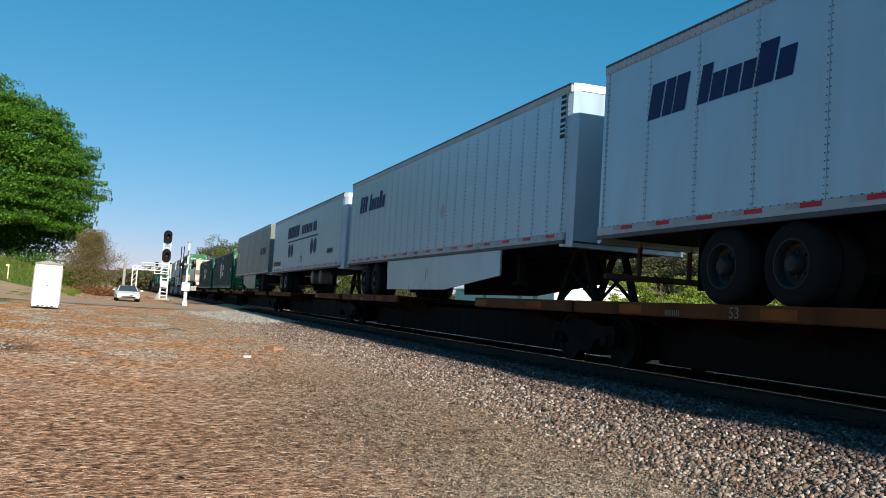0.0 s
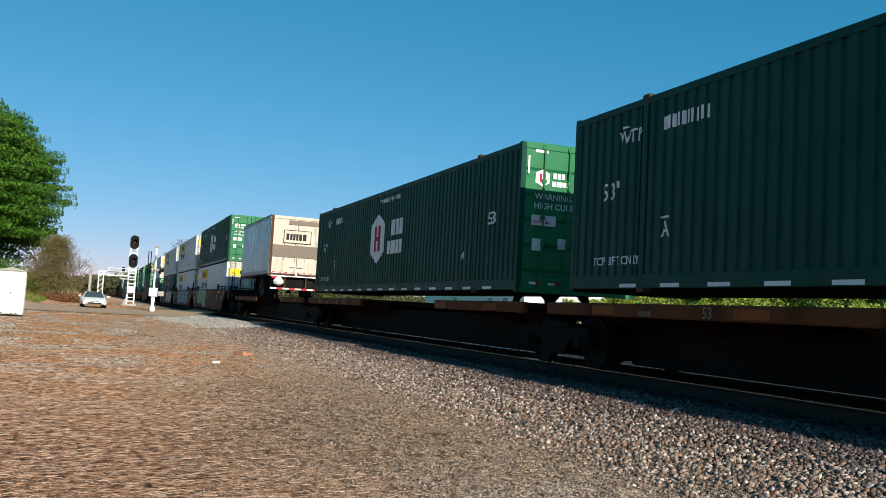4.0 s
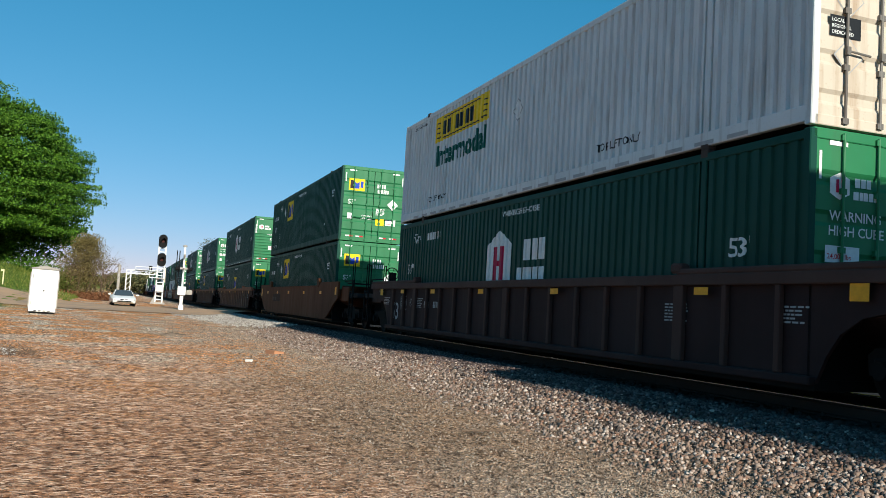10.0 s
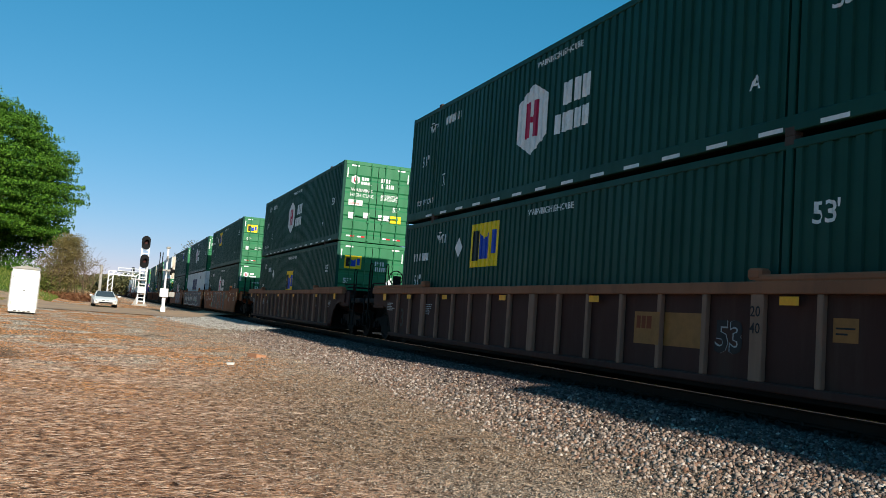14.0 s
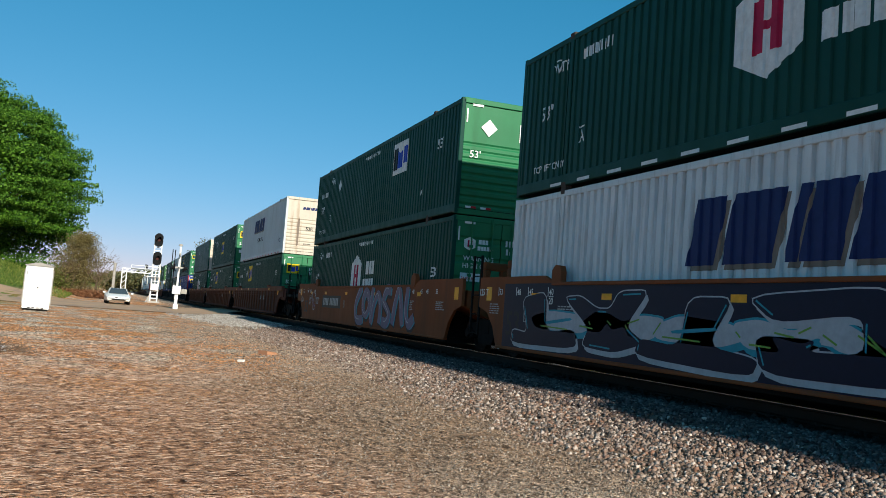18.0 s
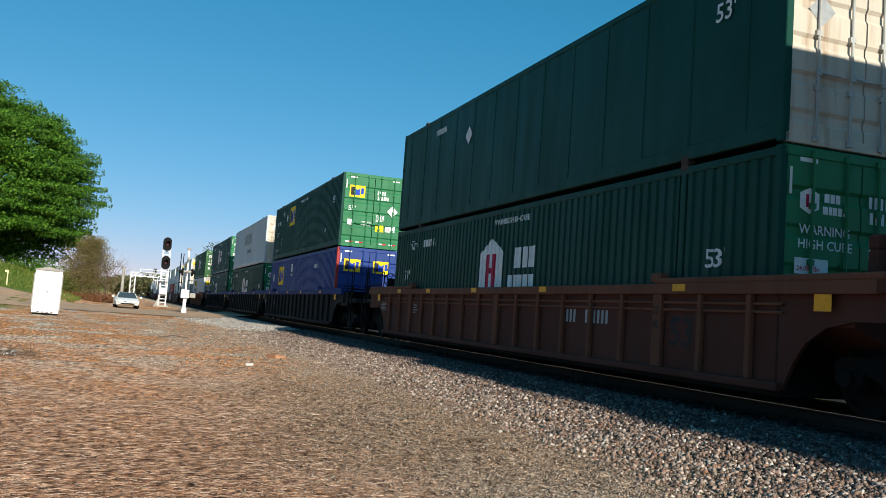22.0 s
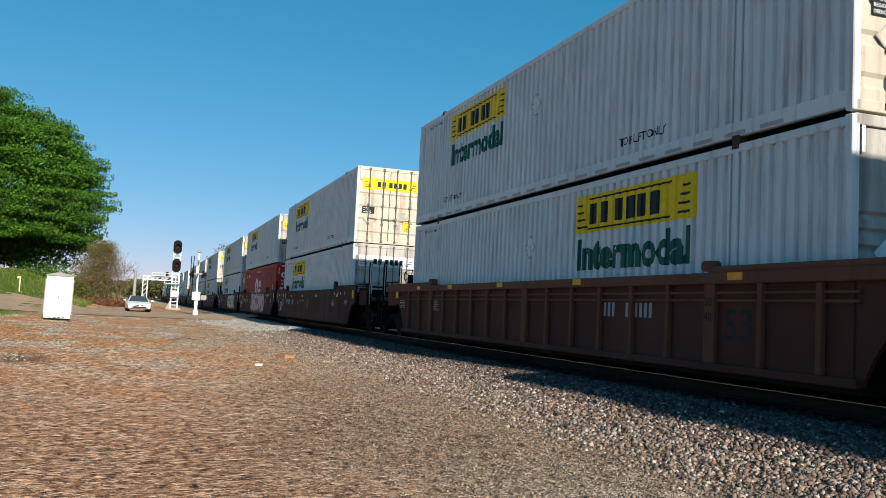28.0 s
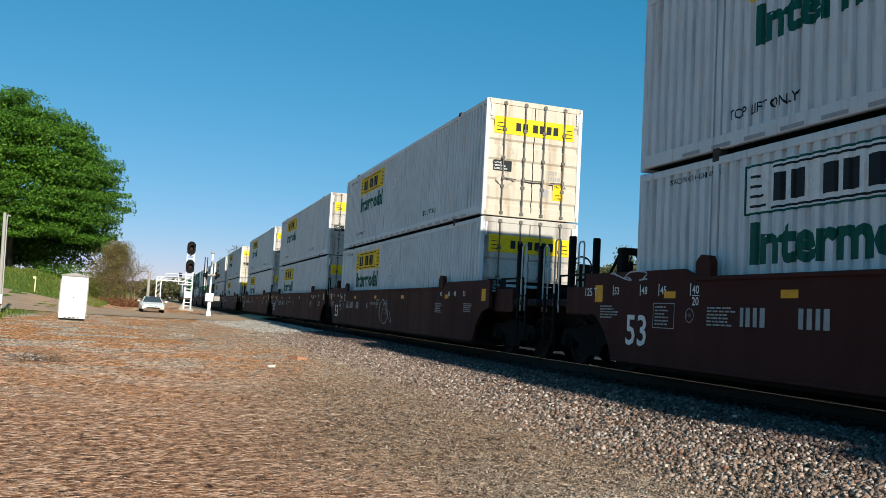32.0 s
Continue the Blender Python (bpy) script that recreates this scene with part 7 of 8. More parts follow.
def pine(label, h, seed):
    ob = thing("pine_tree", label, "tree", "trees beyond the track")
    trunk, _ = limbs((0, 0, -0.3), h * 0.96, 1, 0, seed, 0.22)
    part("trunk", trunk, BARK, ob)
    rng = random.Random(seed)
    cl = []
    for i in range(15):
        zc = h * (0.40 + 0.60 * i / 15)
        rr = (1 - (i / 15) ** 1.6) * h * 0.20 + 0.5
        for _ in range(9):
            a = rng.uniform(0, 6.28)
            q = rr * rng.uniform(0.35, 1.1)
            cl.append((q * math.cos(a), q * math.sin(a), zc + rng.uniform(-0.2, 0.35)))
        a = rng.uniform(0, 6.28)
        if i % 3 == 0:
            part("limb", Kit().tube((0, 0, zc - 0.2), (rr * math.cos(a), rr * math.sin(a), zc + 0.1), 0.05, 5, 0.02), BARK, ob)
    part("crown", leaves("crown", cl, 0.42, 30, 0.34, seed, PINE_LEAF, 0.32), PINE_LEAF, ob)
    return ob


def bare_tree(label, h, seed):
    ob = thing("bare_tree", label, "tree", "trees beyond the track")
    rng = random.Random(seed)
    k = Kit()
    def grow(p, d, l, r, depth):
        q = p + d * l
        k.tube(p, q, r, 5, r * 0.65)
        if depth:
            for _ in range(3):
                grow(q, (d + Vector((rng.uniform(-0.8, 0.8), rng.uniform(-0.8, 0.8), rng.uniform(-0.1, 0.5)))).normalized(), l * 0.72, r * 0.6, depth - 1)
    grow(Vector((0, 0, -0.2)), Vector((0.1, 0, 1)).normalized(), h * 0.3, 0.10, 4)
    part("branching", k, TWIG, ob)
    return ob


def make_woods():
    rng = random.Random(77)
    kinds = [broadleaf("fresh light green spring shrub beyond the track", 5.6, 3.2, LIME_LEAF, 21, 90, 120, 0.20, "shrub"),
             broadleaf("bright yellow-green bush beyond the track", 4.6, 2.9, LIME_LEAF, 22, 90, 110, 0.19, "shrub"),
             broadleaf("broad olive-brown tree just coming into leaf", 10.6, 4.4, OLIVE_LEAF, 23, 80, 150, 0.23),
             broadleaf("tall mid-green broadleaf tree", 9.4, 4.2, BRUSH_LEAF, 24, 85, 160, 0.22),
             pine("tall dark pine with tiered branches", 12.4, 25), pine("slender dark pine behind the broadleaf trees", 10.6, 26),
             bare_tree("pale leafless tree with forked branches", 6.0, 27)]
    used = set()
    def put(k, x, y, dz=0.0):
        m = pose(x, y, ground_z(x, y) + dz, 0, 0, rng.uniform(0, 360))
        if k in used:
            copy_thing(kinds[k], m)
        else:
            used.add(k)
            kinds[k].matrix_basis = m
    for i in range(15):
        put(rng.choice((0, 1, 0)), rng.uniform(44.0, 47.5), 32 + i * 4.6 + rng.uniform(-1, 1))
    for i in range(6):
        put(1, rng.uniform(36, 39), 36 + i * 4.8 + rng.uniform(-1, 1), -1.2)
    for x, y, k in ((53, 46, 3), (51, 52, 3), (54, 58, 3), (52, 64, 3), (53, 70, 2), (51, 77, 2), (54, 84, 3), (53, 91, 2), (55, 99, 3), (53, 108, 2), (56, 118, 3), (55, 130, 2),
                    (60, 50, 5), (61, 63, 5), (60, 72, 4), (59, 57, 5), (62, 88, 4), (60, 104, 5), (56, 39, 3)):
        put(k, x, y)
    for x, y, k in ((64, 57, 4), (63, 60.5, 5), (61, 67.5, 4), (63, 70, 5), (64, 76, 4), (60, 77, 2), (63, 81, 5), (61, 84.5, 4), (57, 61, 3), (57, 67, 3), (58, 74, 3), (62, 95, 5)):
        put(k, x, y)
    put(6, 44.5, 66.0)
    for x, y, k in ((17.0, 152, 3), (20.5, 149, 2), (24.5, 156, 3), (30, 150, 2), (36, 146, 3), (43, 142, 2), (14.5, 166, 2)):
        put(k, x, y, 1.2)
    # woods along the horizon
    cl = []
    for i in range(1300):
        x = rng.uniform(-150, 210)
        y = 345 + 40 * rng.random() + 0.10 * abs(x)
        cl.append((x, y, rng.uniform(0.3, 1.0) ** 0.7 * (7.2 + 2.5 * noise.noise((x * 0.03, 0, 0)))))
    me = leaves("distant_woods", cl, 1.9, 100, 0.90, 31, OLIVE_LEAF, 0.7)
    tagged(new("distant_woods", me), "low green woods along the horizon", "woods", kind="stuff")


make_woods()


def make_bush():
    """Scrub at the foot of the tall tree: green below, brown and twiggy above."""
    x, y = -3.5, 87.0
    ob = thing("brush", "tangled brush, green and brown, with bare twigs sticking out", "bush", "", pose(x, y, ground_z(x, y)))
    rng = random.Random(61)
    for k in range(46):
        a = rng.uniform(-0.5, 0.9)
        p = Vector((rng.uniform(-2.6, 2.0), rng.uniform(-1.2, 1.2), 0))
        kit = Kit()
        d = Vector((a * 0.5, rng.uniform(-0.3, 0.3), 1)).normalized()
        l = rng.uniform(1.2, 2.7) * (1.15 - 0.10 * abs(p.x))
        q = p + d * l
        kit.tube(p, q, 0.035, 5, 0.022)
        for _ in range(3):
            d2 = (d + Vector((rng.uniform(-0.6, 0.8), rng.uniform(-0.4, 0.4), rng.uniform(-0.2, 0.2)))).normalized()
            q2 = q + d2 * l * rng.uniform(0.5, 0.9)
            kit.tube(q, q2, 0.022, 4, 0.012)
            for _ in range(2):
                d3 = (d2 + Vector((rng.uniform(-0.6, 0.7), rng.uniform(-0.4, 0.4), rng.uniform(-0.3, 0.3)))).normalized()
                kit.tube(q2, q2 + d3 * l * 0.5, 0.014, 4, 0.008)
        tagged(part("stem", kit, TWIG, ob), kind="stuff")
    g = [(rng.gauss(-2.2, 0.7), rng.gauss(-0.4, 0.6), rng.uniform(0.1, 1.7)) for _ in range(90)]
    part("green_foliage", leaves("green_foliage", g, 0.42, 60, 0.12, 41, BRUSH_LEAF, 0.8), BRUSH_LEAF, ob)
    b = []
    for _ in range(420):
        up = rng.random() ** 0.8
        b.append((-0.7 + 0.7 * up + rng.gauss(0, 1.55) * (1.05 - up * 0.75), rng.gauss(0, 0.7), 0.1 + 5.6 * up))
    part("dry_foliage", leaves("dry_foliage", b, 0.36, 60, 0.10, 42, BROWN_LEAF, 0.8), BROWN_LEAF, ob)
    litter = [(rng.uniform(-2.6, 2.4), rng.gauss(-1.3, 0.6), rng.uniform(0.0, 0.5)) for _ in range(90)]
    part("leaf_litter", leaves("leaf_litter", litter, 0.4, 46, 0.12, 44, RUSSET_LEAF, 0.4), RUSSET_LEAF, ob)
    x, y = -8.6, 95.0
    low = thing("undergrowth", "low green undergrowth in shade below the tree", "bush", "", pose(x, y, ground_z(x, y)))
    g = [(rng.uniform(-3, 3.5), rng.gauss(0, 0.7), rng.uniform(0.1, 1.3)) for _ in range(70)]
    part("foliage", leaves("leaves", g, 0.40, 34, 0.20, 43, OAK_LEAF, 0.7), OAK_LEAF, low)


make_bush()


def make_grass():
    """Rough grass on the rise and at the yard's edge."""
    rng = np.random.RandomState(71)
    n = 26000
    x = -4.0 - 26 * rng.rand(n) ** 1.2
    y = 33 + 60 * rng.rand(n)
    keep = ((y > 71.5) | ((y < 55.8) & (x < -6.2 - 1.4 * rng.rand(n)))) & ~((np.abs(x + 3.8) < 1.2) & (np.abs(y - 46.6) < 1.2))
    x, y = x[keep], y[keep]
    n = len(x)
    z = np.array([ground_z(a, b) for a, b in zip(x, y)])
    h = rng.uniform(0.10, 0.34, n)
    a = rng.uniform(0, 6.28, n)
    w = rng.uniform(0.02, 0.05, n)
    p = np.stack([x, y, z - 0.02], -1)
    s = np.stack([np.cos(a), np.sin(a), 0 * a], -1) * w[:, None]
    top = p + np.stack([rng.normal(0, 0.10, n), rng.normal(0, 0.10, n), h], -1)
    V = np.stack([p - s, p + s, top], 1).reshape(-1, 3)
    F = np.arange(n * 3).reshape(-1, 3)
    me = bpy.data.meshes.new("grass")
    me.from_pydata(V.tolist(), [], F.tolist())
    me.materials.append(leaf_material("meadow_grass", (0.055, 0.095, 0.012), (0.130, 0.175, 0.026), (0.220, 0.235, 0.055)))
    tagged(new("grass", me), "rough green and yellow grass on the rise", "grass", kind="stuff")


make_grass()

# ---- line-side things ----
WHITEPAINT = painted("white_enamel", (0.80, 0.80, 0.79), 0.45, (0.42, 0.36, 0.28), 0.15, vary=0.03)
POSTPALE = plain("pale_yellow_plastic", (0.66, 0.60, 0.34), 0.5)
POLEGREY = painted("weathered_grey_pole", (0.34, 0.32, 0.29), 0.75, (0.14, 0.12, 0.10), 0.4)
BLACKENAMEL = painted("black_enamel", (0.008, 0.008, 0.009), 0.7, (0.025, 0.022, 0.02), 0.3, spec=0.1)


def make_cabinet():
    x, y = -3.83, 46.6
    z = ground_z(x, y)
    ob = thing("equipment_cabinet", "white upright steel equipment cabinet with a shallow grey roof", "cabinet", "", pose(x, y, z, 0, 0.8, 4))
    part("body", Kit().cube(-0.60, 0.60, -0.55, 0.55, 0.10, 2.16, 0.02), WHITEPAINT, ob)
    part("door", Kit().cube(-0.50, 0.50, -0.575, -0.55, 0.18, 2.08, 0.01), WHITEPAINT, ob)
    part("lock", Kit().lathe((0.0, -0.60, 1.12), 1, ((0, 0.035), (0.03, 0.035)), 12), IRON, ob)
    part("hinge", Kit().tube((-0.52, -0.57, 0.4), (-0.52, -0.57, 0.6), 0.018, 6), STEEL, ob)
    part("hinge", Kit().tube((-0.52, -0.57, 1.7), (-0.52, -0.57, 1.9), 0.018, 6), STEEL, ob)
    part("roof", Kit().prism([(-0.66, 2.16), (0.66, 2.16), (0.62, 2.20), (0.0, 2.34), (-0.62, 2.20)], 1, -0.62, 0.62), POLEGREY, ob, "weathered grey peaked roof")
    part("plinth", Kit().cube(-0.55, 0.55, -0.5, 0.5, 0.0, 0.10, 0.02), IRON, ob)
    for i in range(4):
        part("vent", Kit().box(-0.36 + i * 0.2, -0.24 + i * 0.2, -0.56, -0.545, 0.12, 0.16), IRON, ob)
    for s in (-1, 1):
        part("side_rail", Kit().cube(s * 0.62 - 0.03, s * 0.62 + 0.03, -0.5, -0.4, 0.3, 2.0, 0.01), POLEGREY, ob)


make_cabinet()


def make_signal():
    x, y = 2.82, 83.0
    z = ground_z(x, y)
    ob = thing("railway_signal", "white lattice railway signal mast with two black hooded lamps", "railway signal", "", pose(x, y, z - 0.02))
    for s in (-0.30, 0.30):
        part("mast_leg", Kit().cube(s - 0.06, s + 0.06, -0.06, 0.06, 0.0, 5.9, 0.01), WHITEPAINT, ob)
    for i in range(18):
        part("rung", Kit().box(-0.30, 0.30, -0.02, 0.02, 0.4 + i * 0.31, 0.47 + i * 0.31), WHITEPAINT, ob)
    part("foot", Kit().cube(-0.55, 0.55, -0.4, 0.4, 0.0, 0.18, 0.02).prism([(-0.75, 0.0), (-0.32, 0.0), (-0.32, 0.9)], 1, -0.04, 0.04), POLEGREY, ob)
    part("case", Kit().cube(-0.34, 0.34, -0.32, -0.07, 1.15, 1.75, 0.02), WHITEPAINT, ob)
    part("step_platform", Kit().cube(-0.95, 0.35, -0.5, 0.1, 2.35, 2.41, 0.01), WHITEPAINT, ob)
    part("platform_rail", Kit().path([(-0.93, -0.48, 2.4), (-0.93, -0.48, 3.3), (-0.93, 0.1, 3.3), (-0.93, 0.1, 2.4)], 0.02).path([(-0.93, -0.48, 2.85), (-0.93, 0.1, 2.85)], 0.018), WHITEPAINT, ob)
    lens = plain("dull_red_lens", (0.05, 0.012, 0.010), 0.3)
    for zc in (5.75, 4.05):
        out = [(0.38 * math.cos(2 * math.pi * i / 28), zc + 0.38 * math.sin(2 * math.pi * i / 28) + (0.24 if math.sin(2 * math.pi * i / 28) > 0 else -0.24)) for i in range(28)]
        head = part("lamp_head", Kit().prism(out, 1, -0.20, -0.14), BLACKENAMEL, ob, "black oval lamp head")
        pts = [(0.24 * math.cos(math.pi * i / 12 - 0.35), zc + 0.04 + 0.25 * math.sin(math.pi * i / 12 * 1.22 - 0.35)) for i in range(13)]
        inner = [(0.21 * math.cos(math.pi * i / 12 - 0.35), zc + 0.04 + 0.22 * math.sin(math.pi * i / 12 * 1.22 - 0.35)) for i in range(12, -1, -1)]
        part("hood", Kit().prism(pts + inner, 1, -0.65, -0.20), BLACKENAMEL, head)
        part("lens", Kit().lathe((0, -0.215, zc), 1, ((0, 0.14), (0.02, 0.14)), 16), lens, head, "dull red lens")
        part("lamp_case", Kit().lathe((0, -0.14, zc), 1, ((0, 0.26), (0.30, 0.24), (0.36, 0.12)), 16), BLACKENAMEL, head)
        part("bracket", Kit().cube(-0.30, 0.30, -0.15, -0.05, zc - 0.06, zc + 0.06, 0.01), WHITEPAINT, ob)


make_signal()


def make_crossing_post():
    x, y = 3.82, 66.3
    z = ground_z(x, y)
    ob = thing("crossing_signal", "white road crossing signal post with dark lamps and a gate box", "crossing signal", "", pose(x, y, z))
    part("post", Kit().tube((0, 0, 0), (0, 0, 4.6), 0.075, 12), WHITEPAINT, ob)
    part("base", Kit().cube(-0.17, 0.17, -0.17, 0.17, 0.0, 0.36, 0.03).tube((0, 0, 0.34), (0, 0, 0.8), 0.12, 12), WHITEPAINT, ob)
    part("gate_box", Kit().cube(-0.32, 0.26, -0.28, 0.28, 1.10, 1.72, 0.03).cube(-0.12, 0.12, -0.12, 0.12, 0.7, 1.1, 0.02), WHITEPAINT, ob)
    part("counterweight", Kit().cube(0.30, 0.72, -0.12, 0.12, 1.15, 1.50, 0.03), POLEGREY, ob)
    part("lamp_arm", Kit().tube((0.0, -0.75, 3.05), (0.0, 0.75, 3.05), 0.05, 8).cube(-0.35, 0.35, -0.08, 0.08, 2.98, 3.12, 0.02), POLEGREY, ob)
    for s, yy in ((-0.34, -0.70), (-0.34, 0.70), (0.34, -0.60), (0.34, 0.60)):
        d = part("lamp_disc", Kit().lathe((s, yy, 3.02), 0, ((-0.03, 0.27), (0.0, 0.28), (0.03, 0.27)), 24), BLACKENAMEL, ob, "black round lamp disc")
        part("lamp_hood", Kit().lathe((s + (0.02 if s > 0 else -0.22), yy, 3.02), 0, ((0, 0.13), (0.20, 0.12)), 16), BLACKENAMEL, d)
    part("cross_board", Kit().cube(-0.05, 0.05, -0.55, 0.55, 3.88, 4.08, 0.01), POLEGREY, ob)
    part("bell", Kit().lathe((0, 0, 4.62), 2, ((0, 0.05), (0.03, 0.16), (0.14, 0.14), (0.18, 0.05)), 16), POLEGREY, ob)
    for s in (-0.34, -0.52):
        part("raised_arm", Kit().cube(s - 0.03, s + 0.03, -0.05, 0.05, 1.6, 4.35, 0.01), BLACKENAMEL, ob)


make_crossing_post()


def make_gantry():
    ob = thing("signal_bridge", "pale steel lattice signal bridge over the track", "signal bridge", "", pose(0, 300, 0.5))
    for x in (0.6, 15.6):
        for dx in (-0.7, 0.7):
            part("leg", Kit().cube(x + dx - 0.16, x + dx + 0.16, -0.16, 0.16, 0, 8.2, 0.03), WHITEPAINT, ob)
        for i in range(5):
            part("brace", Kit().tube((x - 0.7, 0, i * 1.6), (x + 0.7, 0, i * 1.6 + 1.5), 0.09, 5), WHITEPAINT, ob)
    for z in (7.2, 8.3):
        part("chord", Kit().cube(-0.1, 16.3, -0.16, 0.16, z - 0.16, z + 0.16, 0.03), WHITEPAINT, ob)
    for i in range(10):
        part("brace", Kit().tube((0.6 + 1.5 * i, 0, 7.2), (2.1 + 1.5 * i, 0, 8.3), 0.09, 5), WHITEPAINT, ob)
    part("walkway", Kit().cube(2.6, 16.1, -1.0, -0.2, 8.5, 8.62, 0.02), WHITEPAINT, ob)
    part("handrail", Kit().path([(2.6, -1.0, 8.6), (2.6, -1.0, 9.5), (16.1, -1.0, 9.5), (16.1, -1.0, 8.6)], 0.10), WHITEPAINT, ob)
    for x in (7.2, 11.4):
        part("signal_head", Kit().cube(x - 0.5, x + 0.5, -0.5, -0.2, 8.7, 10.0, 0.1), BLACKENAMEL, ob)
    y = 140.0
    p = thing("utility_pole", "slim grey utility pole with a lamp arm", "pole", "", pose(-1.15, y, ground_z(-1.15, y)))
    part("shaft", Kit().tube((0, 0, 0), (0, 0, 5.0), 0.24, 10, 0.20), POLEGREY, p)
    part("arm", Kit().tube((0, 0, 4.9), (-1.1, 0, 5.05), 0.05, 6), POLEGREY, p)
    x, y = -7.62, 50.0
    p = thing("meter_pole", "grey wooden pole with wires and a white meter box", "pole", "", pose(x, y, ground_z(x, y), 0, -1.5))
    part("shaft", Kit().tube((0, 0, -0.2), (0, 0, 5.3), 0.10, 12, 0.075), POLEGREY, p)
    part("conduit", Kit().tube((0.13, -0.05, 0.3), (0.13, -0.05, 5.0), 0.03, 8), STEEL, p)
    part("weatherhead", Kit().path([(0.13, -0.05, 5.0), (0.16, -0.05, 5.18), (0.30, -0.05, 5.12)], 0.04), STEEL, p)
    part("meter_box", Kit().cube(-0.16, 0.16, -0.26, -0.09, 0.55, 1.05, 0.02), WHITEPAINT, p)
    x, y = -7.95, 66.5
    y = 72.5
    x = -8.75
    p = thing("marker_post", "thin pale yellow marker post with a small flag", "post", "", pose(x, y, ground_z(x, y)))
    part("stake", Kit().cube(-0.045, 0.045, -0.03, 0.03, -0.1, 1.1, 0.01), POSTPALE, p)
    part("flag", Kit().cube(-0.20, 0.045, -0.02, 0.02, 0.98, 1.14, 0.01), POSTPALE, p)


make_gantry()


def make_car():
    x, y = -0.08, 67.5
    z = ground_z(x, y) + 0.035
    glass, nt, b = nodes_of("dark_car_glass")
    b.inputs["Base Color"].default_value, b.inputs["Roughness"].default_value = (0.05, 0.065, 0.075, 1), 0.04
    paint = painted("white_car_paint", (0.80, 0.80, 0.78), 0.22, (0.5, 0.45, 0.4), 0.08, vary=0.02)
    ob = thing("car", "white two-door car with dark windscreen waiting on the road", "car", "", pose(x, y, z, 0, 0, 3) @ Matrix.Diagonal((1.0, 1.0, 0.9, 1.0)))
    secs = [(0.0, 0.62, 0.34, 0.56), (0.12, 0.78, 0.26, 0.64), (0.9, 0.86, 0.22, 0.76), (1.35, 0.875, 0.22, 0.84), (3.9, 0.875, 0.22, 0.90), (4.6, 0.84, 0.26, 0.88), (4.85, 0.72, 0.36, 0.82)]
    v, f = [], []
    for yy, w, lo, hi in secs:
        v += [(-w * 0.92, yy, lo), (-w, yy, lo + 0.12), (-w, yy, hi - 0.14), (-w * 0.84, yy, hi), (w * 0.84, yy, hi), (w, yy, hi - 0.14), (w, yy, lo + 0.12), (w * 0.92, yy, lo)]
    for i in range(len(secs) - 1):
        for j in range(8):
            a, c = i * 8 + j, i * 8 + (j + 1) % 8
            f.append((a, c, c + 8, a + 8))
    f += [tuple(range(8)), tuple(range(len(v) - 8, len(v)))]
    part("body", Kit().put(v, f), paint, ob, smooth=True)
    v = [(-0.74, 1.30, 0.82), (0.74, 1.30, 0.82), (0.56, 2.15, 1.30), (-0.56, 2.15, 1.30), (-0.56, 3.05, 1.31), (0.56, 3.05, 1.31), (0.70, 4.1, 0.88), (-0.70, 4.1, 0.88)]
    part("roof", Kit().put(v, [(3, 2, 5, 4), (0, 3, 4, 7), (1, 6, 5, 2), (4, 5, 6, 7), (0, 1, 2, 3), (0, 7, 6, 1)]), paint, ob)
    part("windscreen", Kit().put([(-0.69, 1.315, 0.845), (0.69, 1.315, 0.845), (0.53, 2.09, 1.285), (-0.53, 2.09, 1.285), (-0.69, 1.36, 0.82), (0.69, 1.36, 0.82), (0.53, 2.13, 1.26), (-0.53, 2.13, 1.26)], [(0, 1, 2, 3), (7, 6, 5, 4), (0, 4, 5, 1), (1, 5, 6, 2), (2, 6, 7, 3), (3, 7, 4, 0)]), glass, ob, "dark glass windscreen", pose(0, -0.02, 0.012))
    lamp = plain("headlamp_glass", (0.62, 0.63, 0.62), 0.15)
    for s in (-1, 1):
        part("headlamp", Kit().cube(s * 0.56 - 0.15, s * 0.56 + 0.15, -0.015, 0.2, 0.50, 0.60, 0.03), lamp, ob)
        part("mirror", Kit().cube(s * 0.98 - 0.10, s * 0.98 + 0.10, 1.48, 1.62, 0.86, 0.98, 0.03), paint, ob)
        part("grille", Kit().cube(s * 0.16 - 0.13, s * 0.16 + 0.13, -0.02, 0.1, 0.50, 0.56, 0.015), BLACKENAMEL, ob)
        for yy in (0.95, 3.85):
            w = part("wheel", Kit().lathe((s * 0.74, yy, 0.31), 0, ((-0.10, 0.22), (-0.10, 0.29), (-0.07, 0.32), (0.07, 0.32), (0.10, 0.29), (0.10, 0.22)), 24), RUBBER, ob)
            part("rim", Kit().lathe((s * 0.80, yy, 0.31), 0, ((-0.03, 0.20), (0.03, 0.21), (0.035, 0.08)), 20), ALLOY, w)
    part("air_intake", Kit().cube(-0.48, 0.48, -0.01, 0.12, 0.33, 0.43, 0.02), BLACKENAMEL, ob)


make_car()


